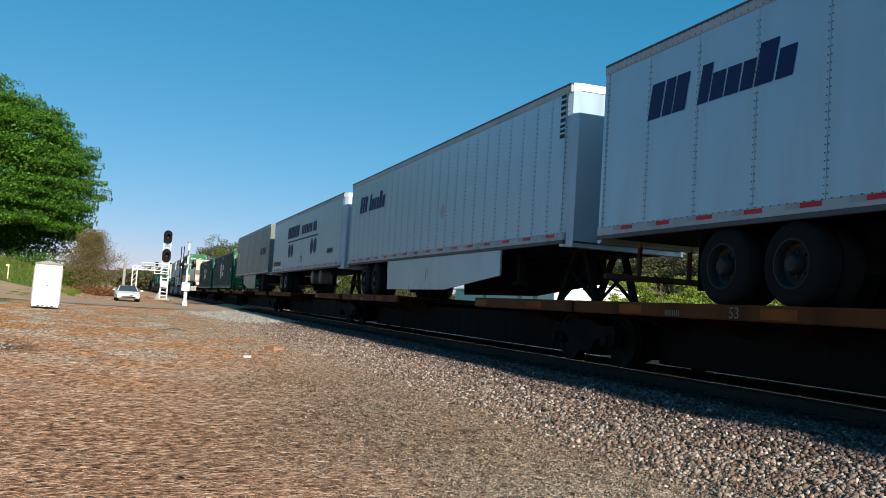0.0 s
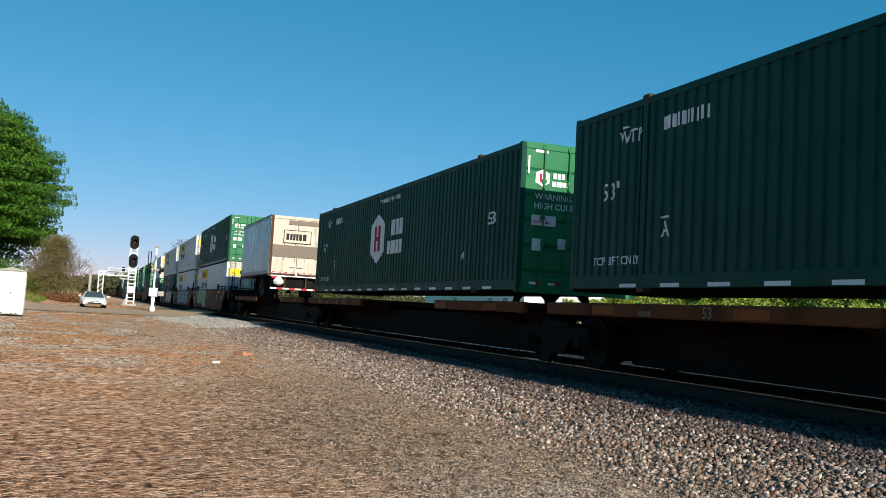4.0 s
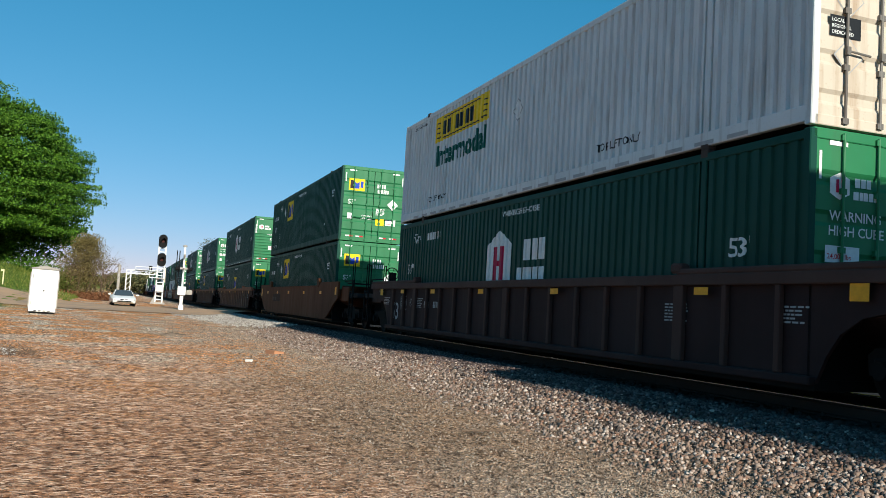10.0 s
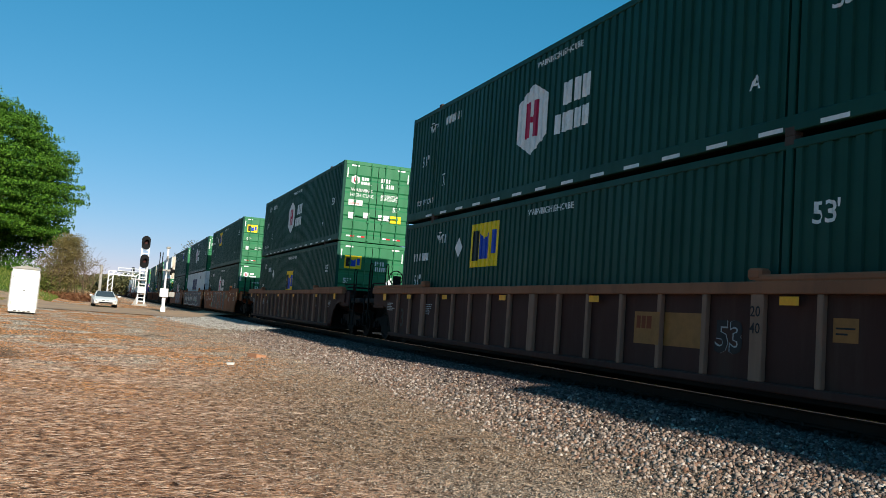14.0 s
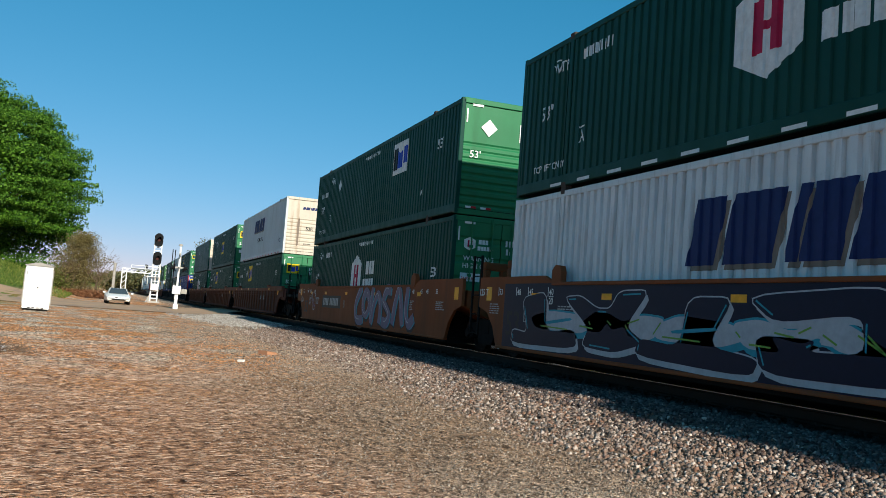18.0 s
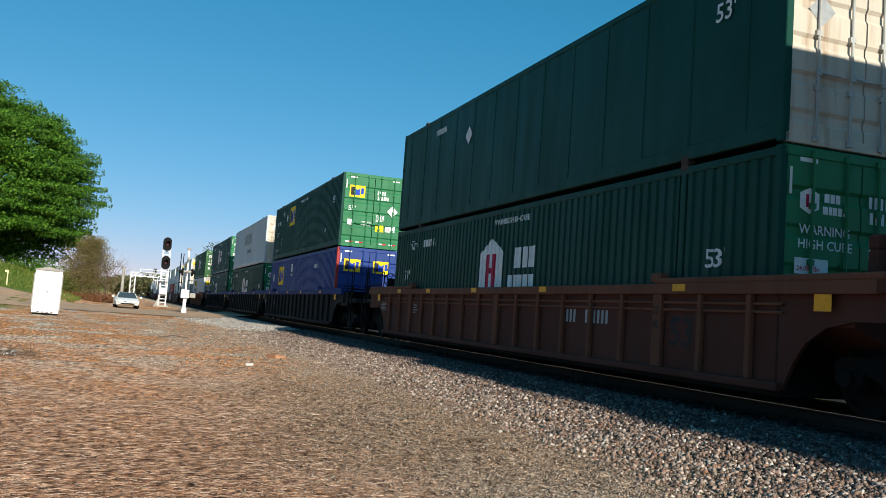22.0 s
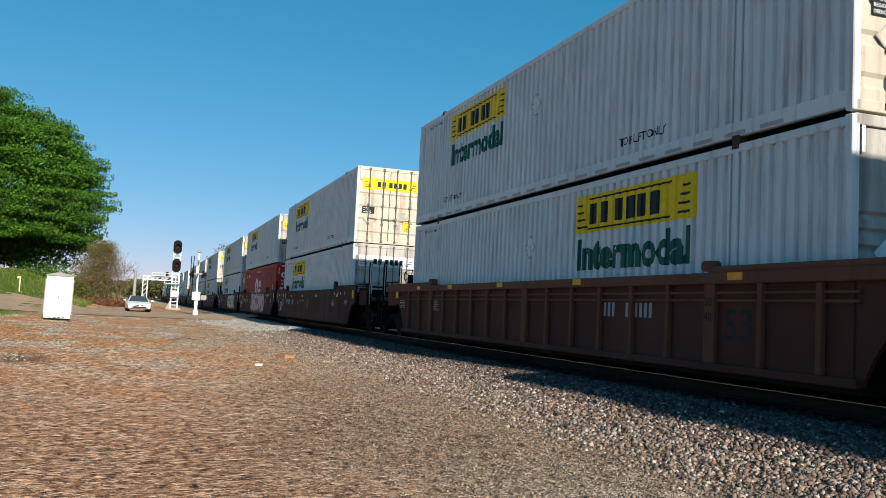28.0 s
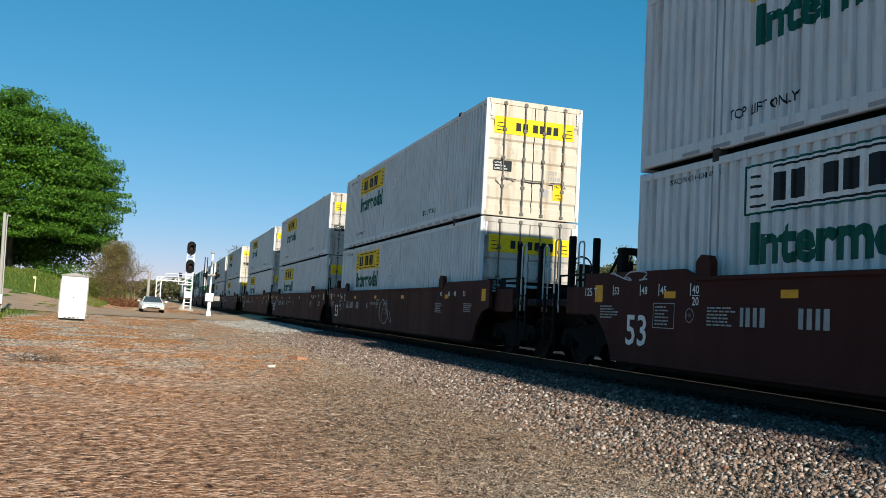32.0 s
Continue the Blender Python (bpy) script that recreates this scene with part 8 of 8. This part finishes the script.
def make_warehouse():
    ob = thing("warehouse", "long low white metal building beyond the track", "building", "", pose(34, 66.5, ground_z(36, 70)))
    wall = painted("white_metal_siding", (0.78, 0.78, 0.76), 0.5, (0.5, 0.47, 0.42), 0.15, vary=0.04)
    for i in range(12):
        part("wall_panel", Kit().cube(0.0, 0.10, i * 2 + 0.005, i * 2 + 1.995, 0, 3.35, 0.01), wall, ob)
    part("end_wall", Kit().prism([(0.1, 0), (8, 0), (8, 3.35), (4, 4.2), (0.1, 3.35)], 1, 0.0, 0.1), wall, ob)
    part("end_wall", Kit().prism([(0.1, 0), (8, 0), (8, 3.35), (4, 4.2), (0.1, 3.35)], 1, 23.9, 24.0), wall, ob)
    part("back_wall", Kit().cube(7.9, 8.0, 0, 24, 0, 3.35, 0.01), wall, ob)
    part("roof", Kit().prism([(-0.25, 3.35), (4, 4.25), (8.25, 3.35), (8.25, 3.47), (4, 4.37), (-0.25, 3.47)], 1, -0.2, 24.2), painted("pale_roof_metal", (0.60, 0.61, 0.60), 0.4, (0.3, 0.25, 0.2), 0.2), ob)
    for y in (3.2, 6.5, 15.0):
        w = part("louvre", Kit().cube(-0.04, 0.0, y, y + 0.9, 1.6, 2.8, 0.01), POLEGREY, ob)
        for i in range(7):
            part("slat", Kit().box(-0.06, -0.03, y + 0.05, y + 0.85, 1.68 + i * 0.155, 1.72 + i * 0.155), wall, w)


make_warehouse()


def make_litter():
    rng = random.Random(5)
    def lump(name, label, cat, x, y, sx, sy, sz, mat, seed):
        shapes, faces = stone_shapes(1, seed)
        me = bpy.data.meshes.new(name)
        me.from_pydata([(p[0] * sx, p[1] * sy, p[2] * sz) for p in shapes[0]], [], faces.tolist())
        me.materials.append(mat)
        z = float(surface([x], [y])[0])
        ob = new(name, me)
        ob.matrix_basis = pose(x, y, z + sz * 0.4, 0, 0, rng.uniform(0, 180))
        tagged(ob, label, cat)
    brick = painted("broken_orange_brick", (0.40, 0.19, 0.10), 0.9, (0.26, 0.14, 0.085), 0.6)
    pale = painted("pale_quartz", (0.74, 0.72, 0.68), 0.7, (0.4, 0.33, 0.25), 0.3)
    lump("clay_lump", "lump of orange broken brick on gravel", "brick", 3.53, 21.75, 0.26, 0.16, 0.10, brick, 1)
    lump("clay_lump", "flat orange clay lump on the soil", "brick", 2.08, 21.9, 0.30, 0.16, 0.05, brick, 2)
    lump("stone", "pale stone lying on gravel", "stone", 2.64, 19.8, 0.10, 0.07, 0.06, pale, 3)
    lump("litter", "crumpled white litter in dry twigs", "litter", -2.26, 20.1, 0.17, 0.12, 0.12, WHITEPAINT, 4)
    st = thing("stick", "dark broken stick on the ground", "stick", "", pose(1.5, 30.3, float(surface([1.5], [30.3])[0])))
    part("wood", Kit().path([(-0.4, 0, 0.03), (0.0, 0.05, 0.10), (0.45, 0, 0.04)], 0.018), BARK, st)
    st = thing("stick", "pale thin twig lying on gravel", "stick", "", pose(3.92, 9.24, float(surface([3.92], [9.24])[0])))
    part("wood", Kit().path([(-0.28, 0.02, 0.02), (0.0, -0.02, 0.03), (0.25, 0.05, 0.02)], 0.008), TWIG, st)
    heap = thing("twig_heap", "low heap of dry brown twigs", "twigs", "", pose(-2.1, 19.6, float(surface([-2.1], [19.6])[0])))
    k = Kit()
    for i in range(130):
        p = Vector((rng.gauss(0, 0.35), rng.gauss(0, 0.22), rng.uniform(0.0, 0.10)))
        d = Vector((rng.uniform(-1, 1), rng.uniform(-1, 1), rng.uniform(-0.05, 0.6))).normalized() * rng.uniform(0.15, 0.42)
        k.tube(p, p + d, 0.006, 4, 0.003)
    tagged(part("twig_tangle", k, TWIG, heap), kind="stuff")
    weeds = thing("dry_weeds", "thin dry weed stalks at the yard's edge", "weeds", "", pose(-2.6, 13.2, 0.0))
    k = Kit()
    for i in range(70):
        x, y = rng.gauss(0, 0.5), rng.uniform(-2.5, 4)
        z = float(surface([x - 2.6], [y + 13.2])[0])
        h = rng.uniform(0.1, 0.42)
        k.tube((x, y, z), (x + rng.uniform(-0.18, 0.18), y + rng.uniform(-0.1, 0.1), z + h), 0.004, 4, 0.002)
    tagged(part("stalk_tangle", k, TWIG, weeds), kind="stuff")


make_litter()

# ---- the train ----
MOVING = []      # (thing, place along the train, height)
# leading end of each load along the train, in metres
LOADS = [-296.07, -278.71, -261.02, -242.55, -223.34, -205.21, -187.2, -165.42, -145.60, -126.10, -102.35, -78.34, -54.66, -30.85, -7.20,
         16.67, 36.52, 56.34, 80.16, 100.00, 119.85, 143.82, 163.58, 183.36, 207.15, 230.72, 254.35, 274.05, 293.70, 317.05, 336.85]
TEMPLATES = {}


def load(kind, y, z):
    if kind in TEMPLATES:
        ob = copy_thing(TEMPLATES[kind], pose(0, 0, 0))
    else:
        ob = BUILDERS[kind]()
        TEMPLATES[kind] = ob
    MOVING.append((ob, y, z))
    return ob


BUILDERS = {
    "hub": make_hub,
    "hub_front": lambda: make_hub("front"),
    "hub_faded": lambda: make_hub("doors", GREEN3, GREEN3),
    "hub_red": lambda: make_hub("doors", RED, RED),
    "emp": make_emp,
    "emp_mid": lambda: make_emp("doors", 8.95),
    "emp_white": lambda: make_emp("doors", 10.2, white=True),
    "emp_front": lambda: make_emp("front", 5.57),
    "emp_blue": lambda: make_emp("doors", 13.56, True),
    "jb": make_jb,
    "jb_cream": lambda: make_jb("doors", CREAM),
    "jb_front": lambda: make_jb("front"),
    "jb_plain": lambda: make_jb("doors", DOORWHITE, False, True),
    "jb_ghost": lambda: make_jb("doors", DOORWHITE, True, True),
    "swift": lambda: make_swift("white"),
    "swift_cream": lambda: make_swift("cream"),
    "swift_grey": lambda: make_swift("grey"),
    "plate": make_plate,
}
STACKS = [("hub", "jb"), ("jb", "jb"), ("jb", "emp_mid"), ("jb_cream", "hub"), ("emp", "emp"), ("hub_front", "emp_mid"), ("hub", "emp"), ("hub", "emp_mid"),
          ("emp", "hub_front"), ("hub_front", "swift"), ("emp_front", "hub"), ("swift_cream", "emp"), ("emp_mid", "emp"), ("plate", "hub"),
          ("emp", "emp_blue"), ("swift_grey", "hub"), ("hub", "emp_white"), ("hub_faded", "jb"), ("jb_cream", "jb_front"), ("jb_cream", "jb_plain"),
          ("jb", "hub_red"), ("jb", "jb_ghost"), ("jb_cream", "jb"), ("jb", "jb")]
WELLS = ["aok", "aok", "aok", "gloom", "umber", "rib", "rib", "rib", "tan", "tan", "tan", "rust", "rust", "rust", "blue", "blue", "blue", "rust", "rust",
         "sflc", "sflc", "sflc", "sflc", "sflc"]
TOP, LOW, ON_SPINE = 3.224, 0.325, 1.225
SEATS = {4: 0.12, 5: 0.20, 8: 0.48, 9: 0.28, 10: 0.10, 14: 0.15, 19: 0.25}   # how far single stacks sit back in their wells


def trailer_words(tr, widths, y, z, h, ink, gap=0.22, slant=0.0):
    side_mark("word_bar", bars(widths, h, gap, slant), y, z, ink, tr, 0.005, -CW / 2 - 0.002, False)


def lease_trailer(length=16.65, word_y=15.35, skirt=(2.9, 11.5), axles=(3.79, 2.51), seams=0.62):
    tr = make_trailer(length, TRAILER, "white riveted box trailer with dark blue lettering, on a wagon", True, None, skirt, seams, axles, base=2.09)
    u, caps, small = 0.0, [], []
    for w, tall in ((0.33, 1), (0.24, 1), (0.30, 1), (-0.22, 0), (0.24, 1), (0.28, 0), (0.28, 0), (0.25, 0), (0.34, 1), (0.30, 0)):
        if w > 0:
            (caps if tall else small).append((bars([w], 0.54 if tall else 0.38, 0, 0.2), u, 0))
        u += abs(w) * 1.13
    side_mark("word_bar", joined(caps + small), word_y, 3.84, INKNAVY, tr, 0.005, -CW / 2 - 0.002, False)
    side_mark("placard", diamond(0.42), 6.9, 3.0, INKGREY, tr, 0.005, -CW / 2 - 0.002, False)
    v, f, _ = number_bars(8, 0.20, 3)
    side_mark("number_bar", ([(b, 2.4 - a) for a, b in v], f, 0), 0.42, 2.45, INKBLACK, tr, 0.005, -CW / 2 - 0.002, False)
    end_mark("placard", diamond(0.55), 0.1, 2.75, INKGREY, tr, -0.004)
    return tr


def shipper_trailer():
    tr = make_trailer(16.6, TRAILER, "white box trailer with navy lettering and round marks", True, None, None, 0.6, (4.58, 3.30), RIMWHITE, 0.003, top=4.88, base=2.07)
    F = -CW / 2 - 0.002
    trailer_words(tr, [0.45, 0.34, 0.34, 0.14, 0.45, 0.42, 0.38, 0.34], 12.15, 3.72, 0.56, INKNAVY, 0.10, 0.18)
    trailer_words(tr, [0.28, 0.28, 0.10, 0.31, 0.31, 0.28, 0.22, 0.28, -0.18, 0.10, 0.28, 0.26], 8.35, 3.76, 0.42, INKNAVY, 0.22)
    side_mark("mark_line", quad2(0, 0, 7.4, 0.07), 11.95, 3.52, INKNAVY, tr, 0.005, F, False)
    for y in (11.75, 11.0, 6.10, 5.35):
        side_mark("round_mark", poly2([(0.34 + 0.34 * math.cos(2 * math.pi * i / 28), 0.34 + 0.34 * math.sin(2 * math.pi * i / 28)) for i in range(28)]), y, 2.76, INKNAVY, tr, 0.005, F, False)
    trailer_words(tr, [0.14, 0.14, 0.14, 0.04, 0.14, 0.05, 0.05, 0.06, 0.12, 0.14, 0.12, 0.12, 0.04, 0.12, 0.12, 0.19], 16.2, 2.44, 0.22, INKBLACK, 0.4)
    side_mark("number_bar", number_bars(10, 0.20, 4), 2.45, 2.66, INKBLACK, tr, 0.005, F, False)
    side_mark("size_number", letters("53'", 0.30), 8.3, 2.46, INKBLACK, tr, 0.005, F, False)
    part("hopper_leg", Kit().prism([(4.2, 2.14), (5.3, 2.14), (4.9, 1.62), (4.6, 1.62)], 0, -0.75, -0.65), IRON, tr)
    part("fuel_tank", Kit().lathe((-0.85, 4.0, 1.75), 0, ((-0.35, 0.24), (-0.33, 0.28), (0.33, 0.28), (0.35, 0.24)), 20), RODSTEEL, tr, smooth=True)
    part("fuel_tank", Kit().lathe((-0.85, 5.7, 1.75), 0, ((-0.35, 0.24), (-0.33, 0.28), (0.33, 0.28), (0.35, 0.24)), 20), RODSTEEL, tr, smooth=True)
    return tr


def parcel_trailer():
    tr = make_trailer(16.2, SILVER, "dull grey box trailer with dark lettering and a side skirt", False, None, (5.0, 11.0), 3.2, gap=0.006, top=4.96, base=2.11)
    F = -CW / 2 - 0.002
    trailer_words(tr, [0.22, 0.20, 0.20, -0.14, 0.18, 0.13, 0.18, 0.07, 0.18, 0.18, 0.13], 3.6, 3.28, 0.40, INKBLACK, 0.24)
    side_mark("shield_mark", poly2([(0.3, 0), (0.56, 0.24), (0.6, 0.9), (0.3, 1.0), (0.0, 0.9), (0.04, 0.24)]), 14.95, 3.10, INKBLACK, tr, 0.005, F, False)
    side_mark("shield_field", poly2([(0.3, 0), (0.52, 0.22), (0.56, 0.68), (0.04, 0.68), (0.08, 0.22)]), 14.95, 3.14, INKYELLOW, tr, 0.008, F, False)
    side_mark("placard", diamond(0.4), 9.1, 2.7, INKGREY, tr, 0.005, F, False)
    end_mark("placard", diamond(0.5), -0.1, 2.75, INKWHITE, tr, -0.004)
    return tr


def pup_trailer():
    tr = make_trailer(8.3, PUPSKIN, "short white box trailer with a banded rear door, on a wagon", False, CREAM, None, 4.0, gap=0.004, top=4.90, base=2.12)
    end_mark("taupe_band", quad2(0, 0, 2.3, 0.56), -1.15, 2.96, DARKBAND, tr, -0.004)
    end_mark("taupe_band", quad2(0, 0, 1.6, 0.20), -0.45, 4.50, DARKBAND, tr, -0.004)
    for x in (-1.285, 1.165):
        part("rusted_post", Kit().cube(x, x + 0.12, -0.016, 0.0, 2.05, 4.89, 0.005), PUPRUST, tr)
    for x in (-0.62, -0.12, 0.38, 0.88):
        part("rust_stain", Kit().box(x, x + 0.02, 0.0215, 0.0285, 2.7 + 0.2 * abs(x), 3.75), PUPRUST, tr)
    bag = Kit().lathe((-0.80, -0.05, 1.62), 2, ((0, 0.10), (0.08, 0.22), (0.20, 0.26), (0.32, 0.17), (0.42, 0.08), (0.46, 0.03)), 9)
    part("plastic_bag", bag, INKWHITE, tr, "crumpled white plastic bag hung below the door")
    end_mark("sign_frame", quad2(0, 0, 1.30, 0.62), -0.68, 3.62, INKBLACK, tr, -0.006)
    end_mark("sign_plate", quad2(0, 0, 1.24, 0.56), -0.65, 3.65, CREAM, tr, -0.010)
    end_mark("word_bar", bars([0.14, 0.11, 0.11, 0.11, 0.14, 0.17], 0.30, 0.28), -0.56, 3.77, INKBLACK, tr, -0.014)
    for i in range(8):
        end_mark("reflective_strip", quad2(0, 0, 0.29, 0.07), -1.16 + i * 0.29, 1.455, REFLRED if i % 2 else INKWHITE, tr, -0.006)
        end_mark("reflective_strip", quad2(0, 0, 0.13, 0.04), -1.12 + i * 0.29, 2.22, REFLRED, tr, -0.006)
    for x in (-1.12, 0.92):
        part("tail_lamp", Kit().cube(x, x + 0.22, -0.03, 0.02, 1.95, 2.06, 0.01), REFLRED, tr)
    for z in (2.45, 2.9, 3.35, 3.9, 4.4):
        part("door_seam", Kit().box(-1.14, 1.14, 0.022, 0.030, z, z + 0.012), STEEL, tr)
    part("rusted_strip", Kit().cube(-1.28, 1.28, -0.012, 0.0, 2.10, 2.20, 0.005), PUPRUST, tr)
    part("under_frame", Kit().cube(-1.10, 1.10, 0.25, 0.33, 1.56, 2.10, 0.02), IRON, tr)
    part("latch", Kit().cube(-0.06, 0.06, -0.03, 0.03, 2.12, 2.42, 0.01).tube((-0.3, -0.02, 2.5), (0.3, -0.02, 2.5), 0.018, 6), STEEL, tr)
    return tr


BUILDERS.update({"lease": lease_trailer, "lease_first": lambda: lease_trailer(16.2, 14.85, None, (4.52, 3.24), 1.22), "shipper": shipper_trailer, "parcel": parcel_trailer, "pup": pup_trailer})

# spine wagons with trailers and single containers
lead = LOADS[0] - 17.6
for i, (kind, y) in enumerate((("lease_first", lead), ("lease_first", LOADS[0]), ("lease", LOADS[1]), ("shipper", LOADS[2]), ("parcel", LOADS[3]), ("hub_front", LOADS[4]), ("hub", LOADS[5]), ("pup", LOADS[6]))):
    MOVING.append((make_spine(i in (0, 5), i in (4, 7), 40 + i, 15.9 if i in (4, 7) else 0.0), y, 0.0))
    box = kind.startswith("hub")
    load(kind, y + {"pup": 7.67, "shipper": 0.2}.get(kind, 0.0), ON_SPINE if box else 0.0)

# well wagons with stacks
PAINTS = {"aok": ("smooth", WELLBROWN, None), "sflc": ("smooth", WELLDARK, None), "tan": ("smooth", WELLTAN, None), "umber": ("smooth", WELLUMBER, None), "rib": ("ribbed", WELLRIB, CHORDTAN), "rust": ("ribbed", WELLRUST, CHORDRUST), "blue": ("ribbed", WELLGREY, WELLBLUE), "gloom": ("ribbed", WELLGLOOM, CHORDGLOOM)}
ends = LOADS[7:]
y = ends[-1]
tail = [19.8, 23.6, 19.8, 19.8, 23.7, 19.8, 19.8, 23.7, 19.8, 19.8, 23.7]
for g in tail:
    y += g
    ends.append(y)
stacks = STACKS + [("jb", "jb"), ("jb_cream", "jb"), ("jb", "jb"), ("jb_cream", "emp"), ("jb", "hub"), ("hub", "jb"), ("hub", "emp"), ("emp", "hub"), ("jb", "jb"), ("jb", "jb"), ("jb", "jb")]
wells = WELLS + ["sflc"] * 5 + ["sflc"] * 6
wagons = []
for i, (y, (up, low), w) in enumerate(zip(ends, stacks, wells)):
    style, paint, chord = PAINTS[w]
    front = i == 0 or ends[i] - ends[i - 1] > 21.5
    rear = i == len(ends) - 1 or ends[i + 1] - ends[i] > 21.5
    key = (w, front, rear)
    far = i >= len(STACKS)
    if far and key in TEMPLATES:
        car = copy_thing(TEMPLATES[key], pose(0, 0, 0))
    else:
        car = make_well(style, paint, front, rear, 100 + i, chord, True, w)
        TEMPLATES.setdefault(key, car)
    wagons.append(car)
    MOVING.append((car, y, 0.0))
    seat = SEATS.get(i, 0.0)
    load(low, y + seat, LOW)
    load(up, y + seat, TOP)

# sprayed lettering on the sides of single wagons
side_mark("mint_paint_field", poly2([(0, 0.30), (0.5, 0.26), (1.8, 0.24), (2.6, 0.36), (4.1, 0.02), (5.3, 0.08), (5.4, 1.26), (0, 1.27)]), 13.74, 0.22, INKMINT, wagons[0], 0.004, -1.502, False)
scrawl(wagons[0], 5, 8.3, 0.35, 3.4, 1.05, INKPALE)
scrawl(wagons[0], 6, 15.2, 0.6, 1.3, 0.8, INKPALE)
spray(wagons[1], 3, 1.9, 11.4, INKTEAL, INKPLUM, INKPINK, 7, 0.28, 1.50, None, 1.0, INKPALE)
scrawl(wagons[1], 8, 12.4, 0.9, 0.7, 0.5, INKPALE)
scrawl(wagons[1], 7, 1.6, 0.5, 1.5, 0.6, INKPALE)
scrawl(wagons[1], 19, 0.9, 0.3, 0.9, 0.3, INKPALE)
spray(wagons[2], 14, 0.4, 7.25, INKPALE, INKBLACK, INKWHITE, 6, 0.25, 1.52, None, 1.3, INKMINT)
scrawl(wagons[2], 9, 10.9, 0.35, 1.7, 1.10, INKPALE)
spray(wagons[8], 17, 4.4, 11.3, INKSOOT, INKSOOT, INKCRIMSON, 5, 0.26, 1.50, None, 0.6, INKPALE, 0.05)
for y, w, h in ((12.1, 0.42, 0.38), (12.0, 0.62, 0.40), (3.9, 0.42, 0.32)):
    side_mark("mint_paint_field", poly2([(0.5 * w + 0.5 * w * math.cos(k * 0.524), 0.5 * h + 0.5 * h * math.sin(k * 0.524)) for k in range(12)]), y, 0.30 if w > 0.6 else 0.95, INKMINT, wagons[8], 0.003, -1.502, False)
for k, (y, z, w, h, ink) in enumerate(((12.9, 1.2, 0.9, 0.25, INKPALE), (14.4, 0.75, 0.5, 0.6, INKMIDNIGHT), (12.9, 0.35, 0.6, 0.2, INKPALE), (15.4, 1.52, 0.7, 0.1, INKPALE))):
    scrawl(wagons[8], 4 + k, y, z, w, h, ink)
side_mark("midnight_paint_field", quad2(0, 0, 15.9, 1.22), 16.2, 0.26, INKMIDNIGHT, wagons[9], 0.0025, -1.502, False)
spray(wagons[9], 23, 2.2, 15.8, INKMIDNIGHT, INKPALE, INKTEAL, 6, 0.30, 1.40, None, 0.40)
spray(wagons[9], 26, 3.4, 14.8, INKPALE, INKTEAL, INKLIME, 6, 0.62, 1.02, None, 0.6)
side_mark("rust_paint_field", poly2([(0.1, 0.35), (0.5, 0.10), (2.0, 0.02), (4.4, 0.06), (6.2, 0.12), (6.3, 0.9), (5.6, 1.18), (3.4, 1.22), (1.2, 1.20), (0.5, 1.0), (0.15, 0.70)]), 8.15, 0.26, PATCHRED, wagons[10], 0.0025, -1.502, False)
sweep(wagons[10], 8.05, 0.30, INKLAVENDER, INKSOOT, INKTEAL, INKPALE)
scrawl(wagons[10], 12, 14.9, 0.6, 0.9, 0.7, INKPALE)
scrawl(wagons[10], 22, 14.7, 0.55, 0.8, 0.5, INKPURPLE)
spray(wagons[20], 31, 3.0, 9.6, INKPINK, INKBLACK, INKRED, 7, 0.26, 1.50, None, 1.0, INKTEAL)
spray(wagons[21], 37, 1.6, 7.4, INKBONE, INKBLACK, INKPURPLE, 6, 0.28, 1.48)
scrawl(wagons[21], 3, 1.4, 0.3, 1.3, 0.9, INKPURPLE)
scrawl(wagons[21], 33, 16.6, 1.48, 1.3, 0.14, INKPALE)
scrawl(wagons[22], 15, 9.0, 0.4, 2.0, 0.8, INKPALE)


def run(t):
    """How far the train has rolled, from where it stands at 16 s."""
    u = (t - 16.0) / 16.0
    return 295.591 * u + 3.887 * u ** 2 - 0.448 * u ** 3 - 1.356 * u ** 4


def motions():
    for ob, y, z in MOVING:
        walk(ob, [(t, pose(XC, y - run(t), ZR + z)) for t in (0, 4, 8, 12, 16, 20, 24, 28, 32)])


motions()
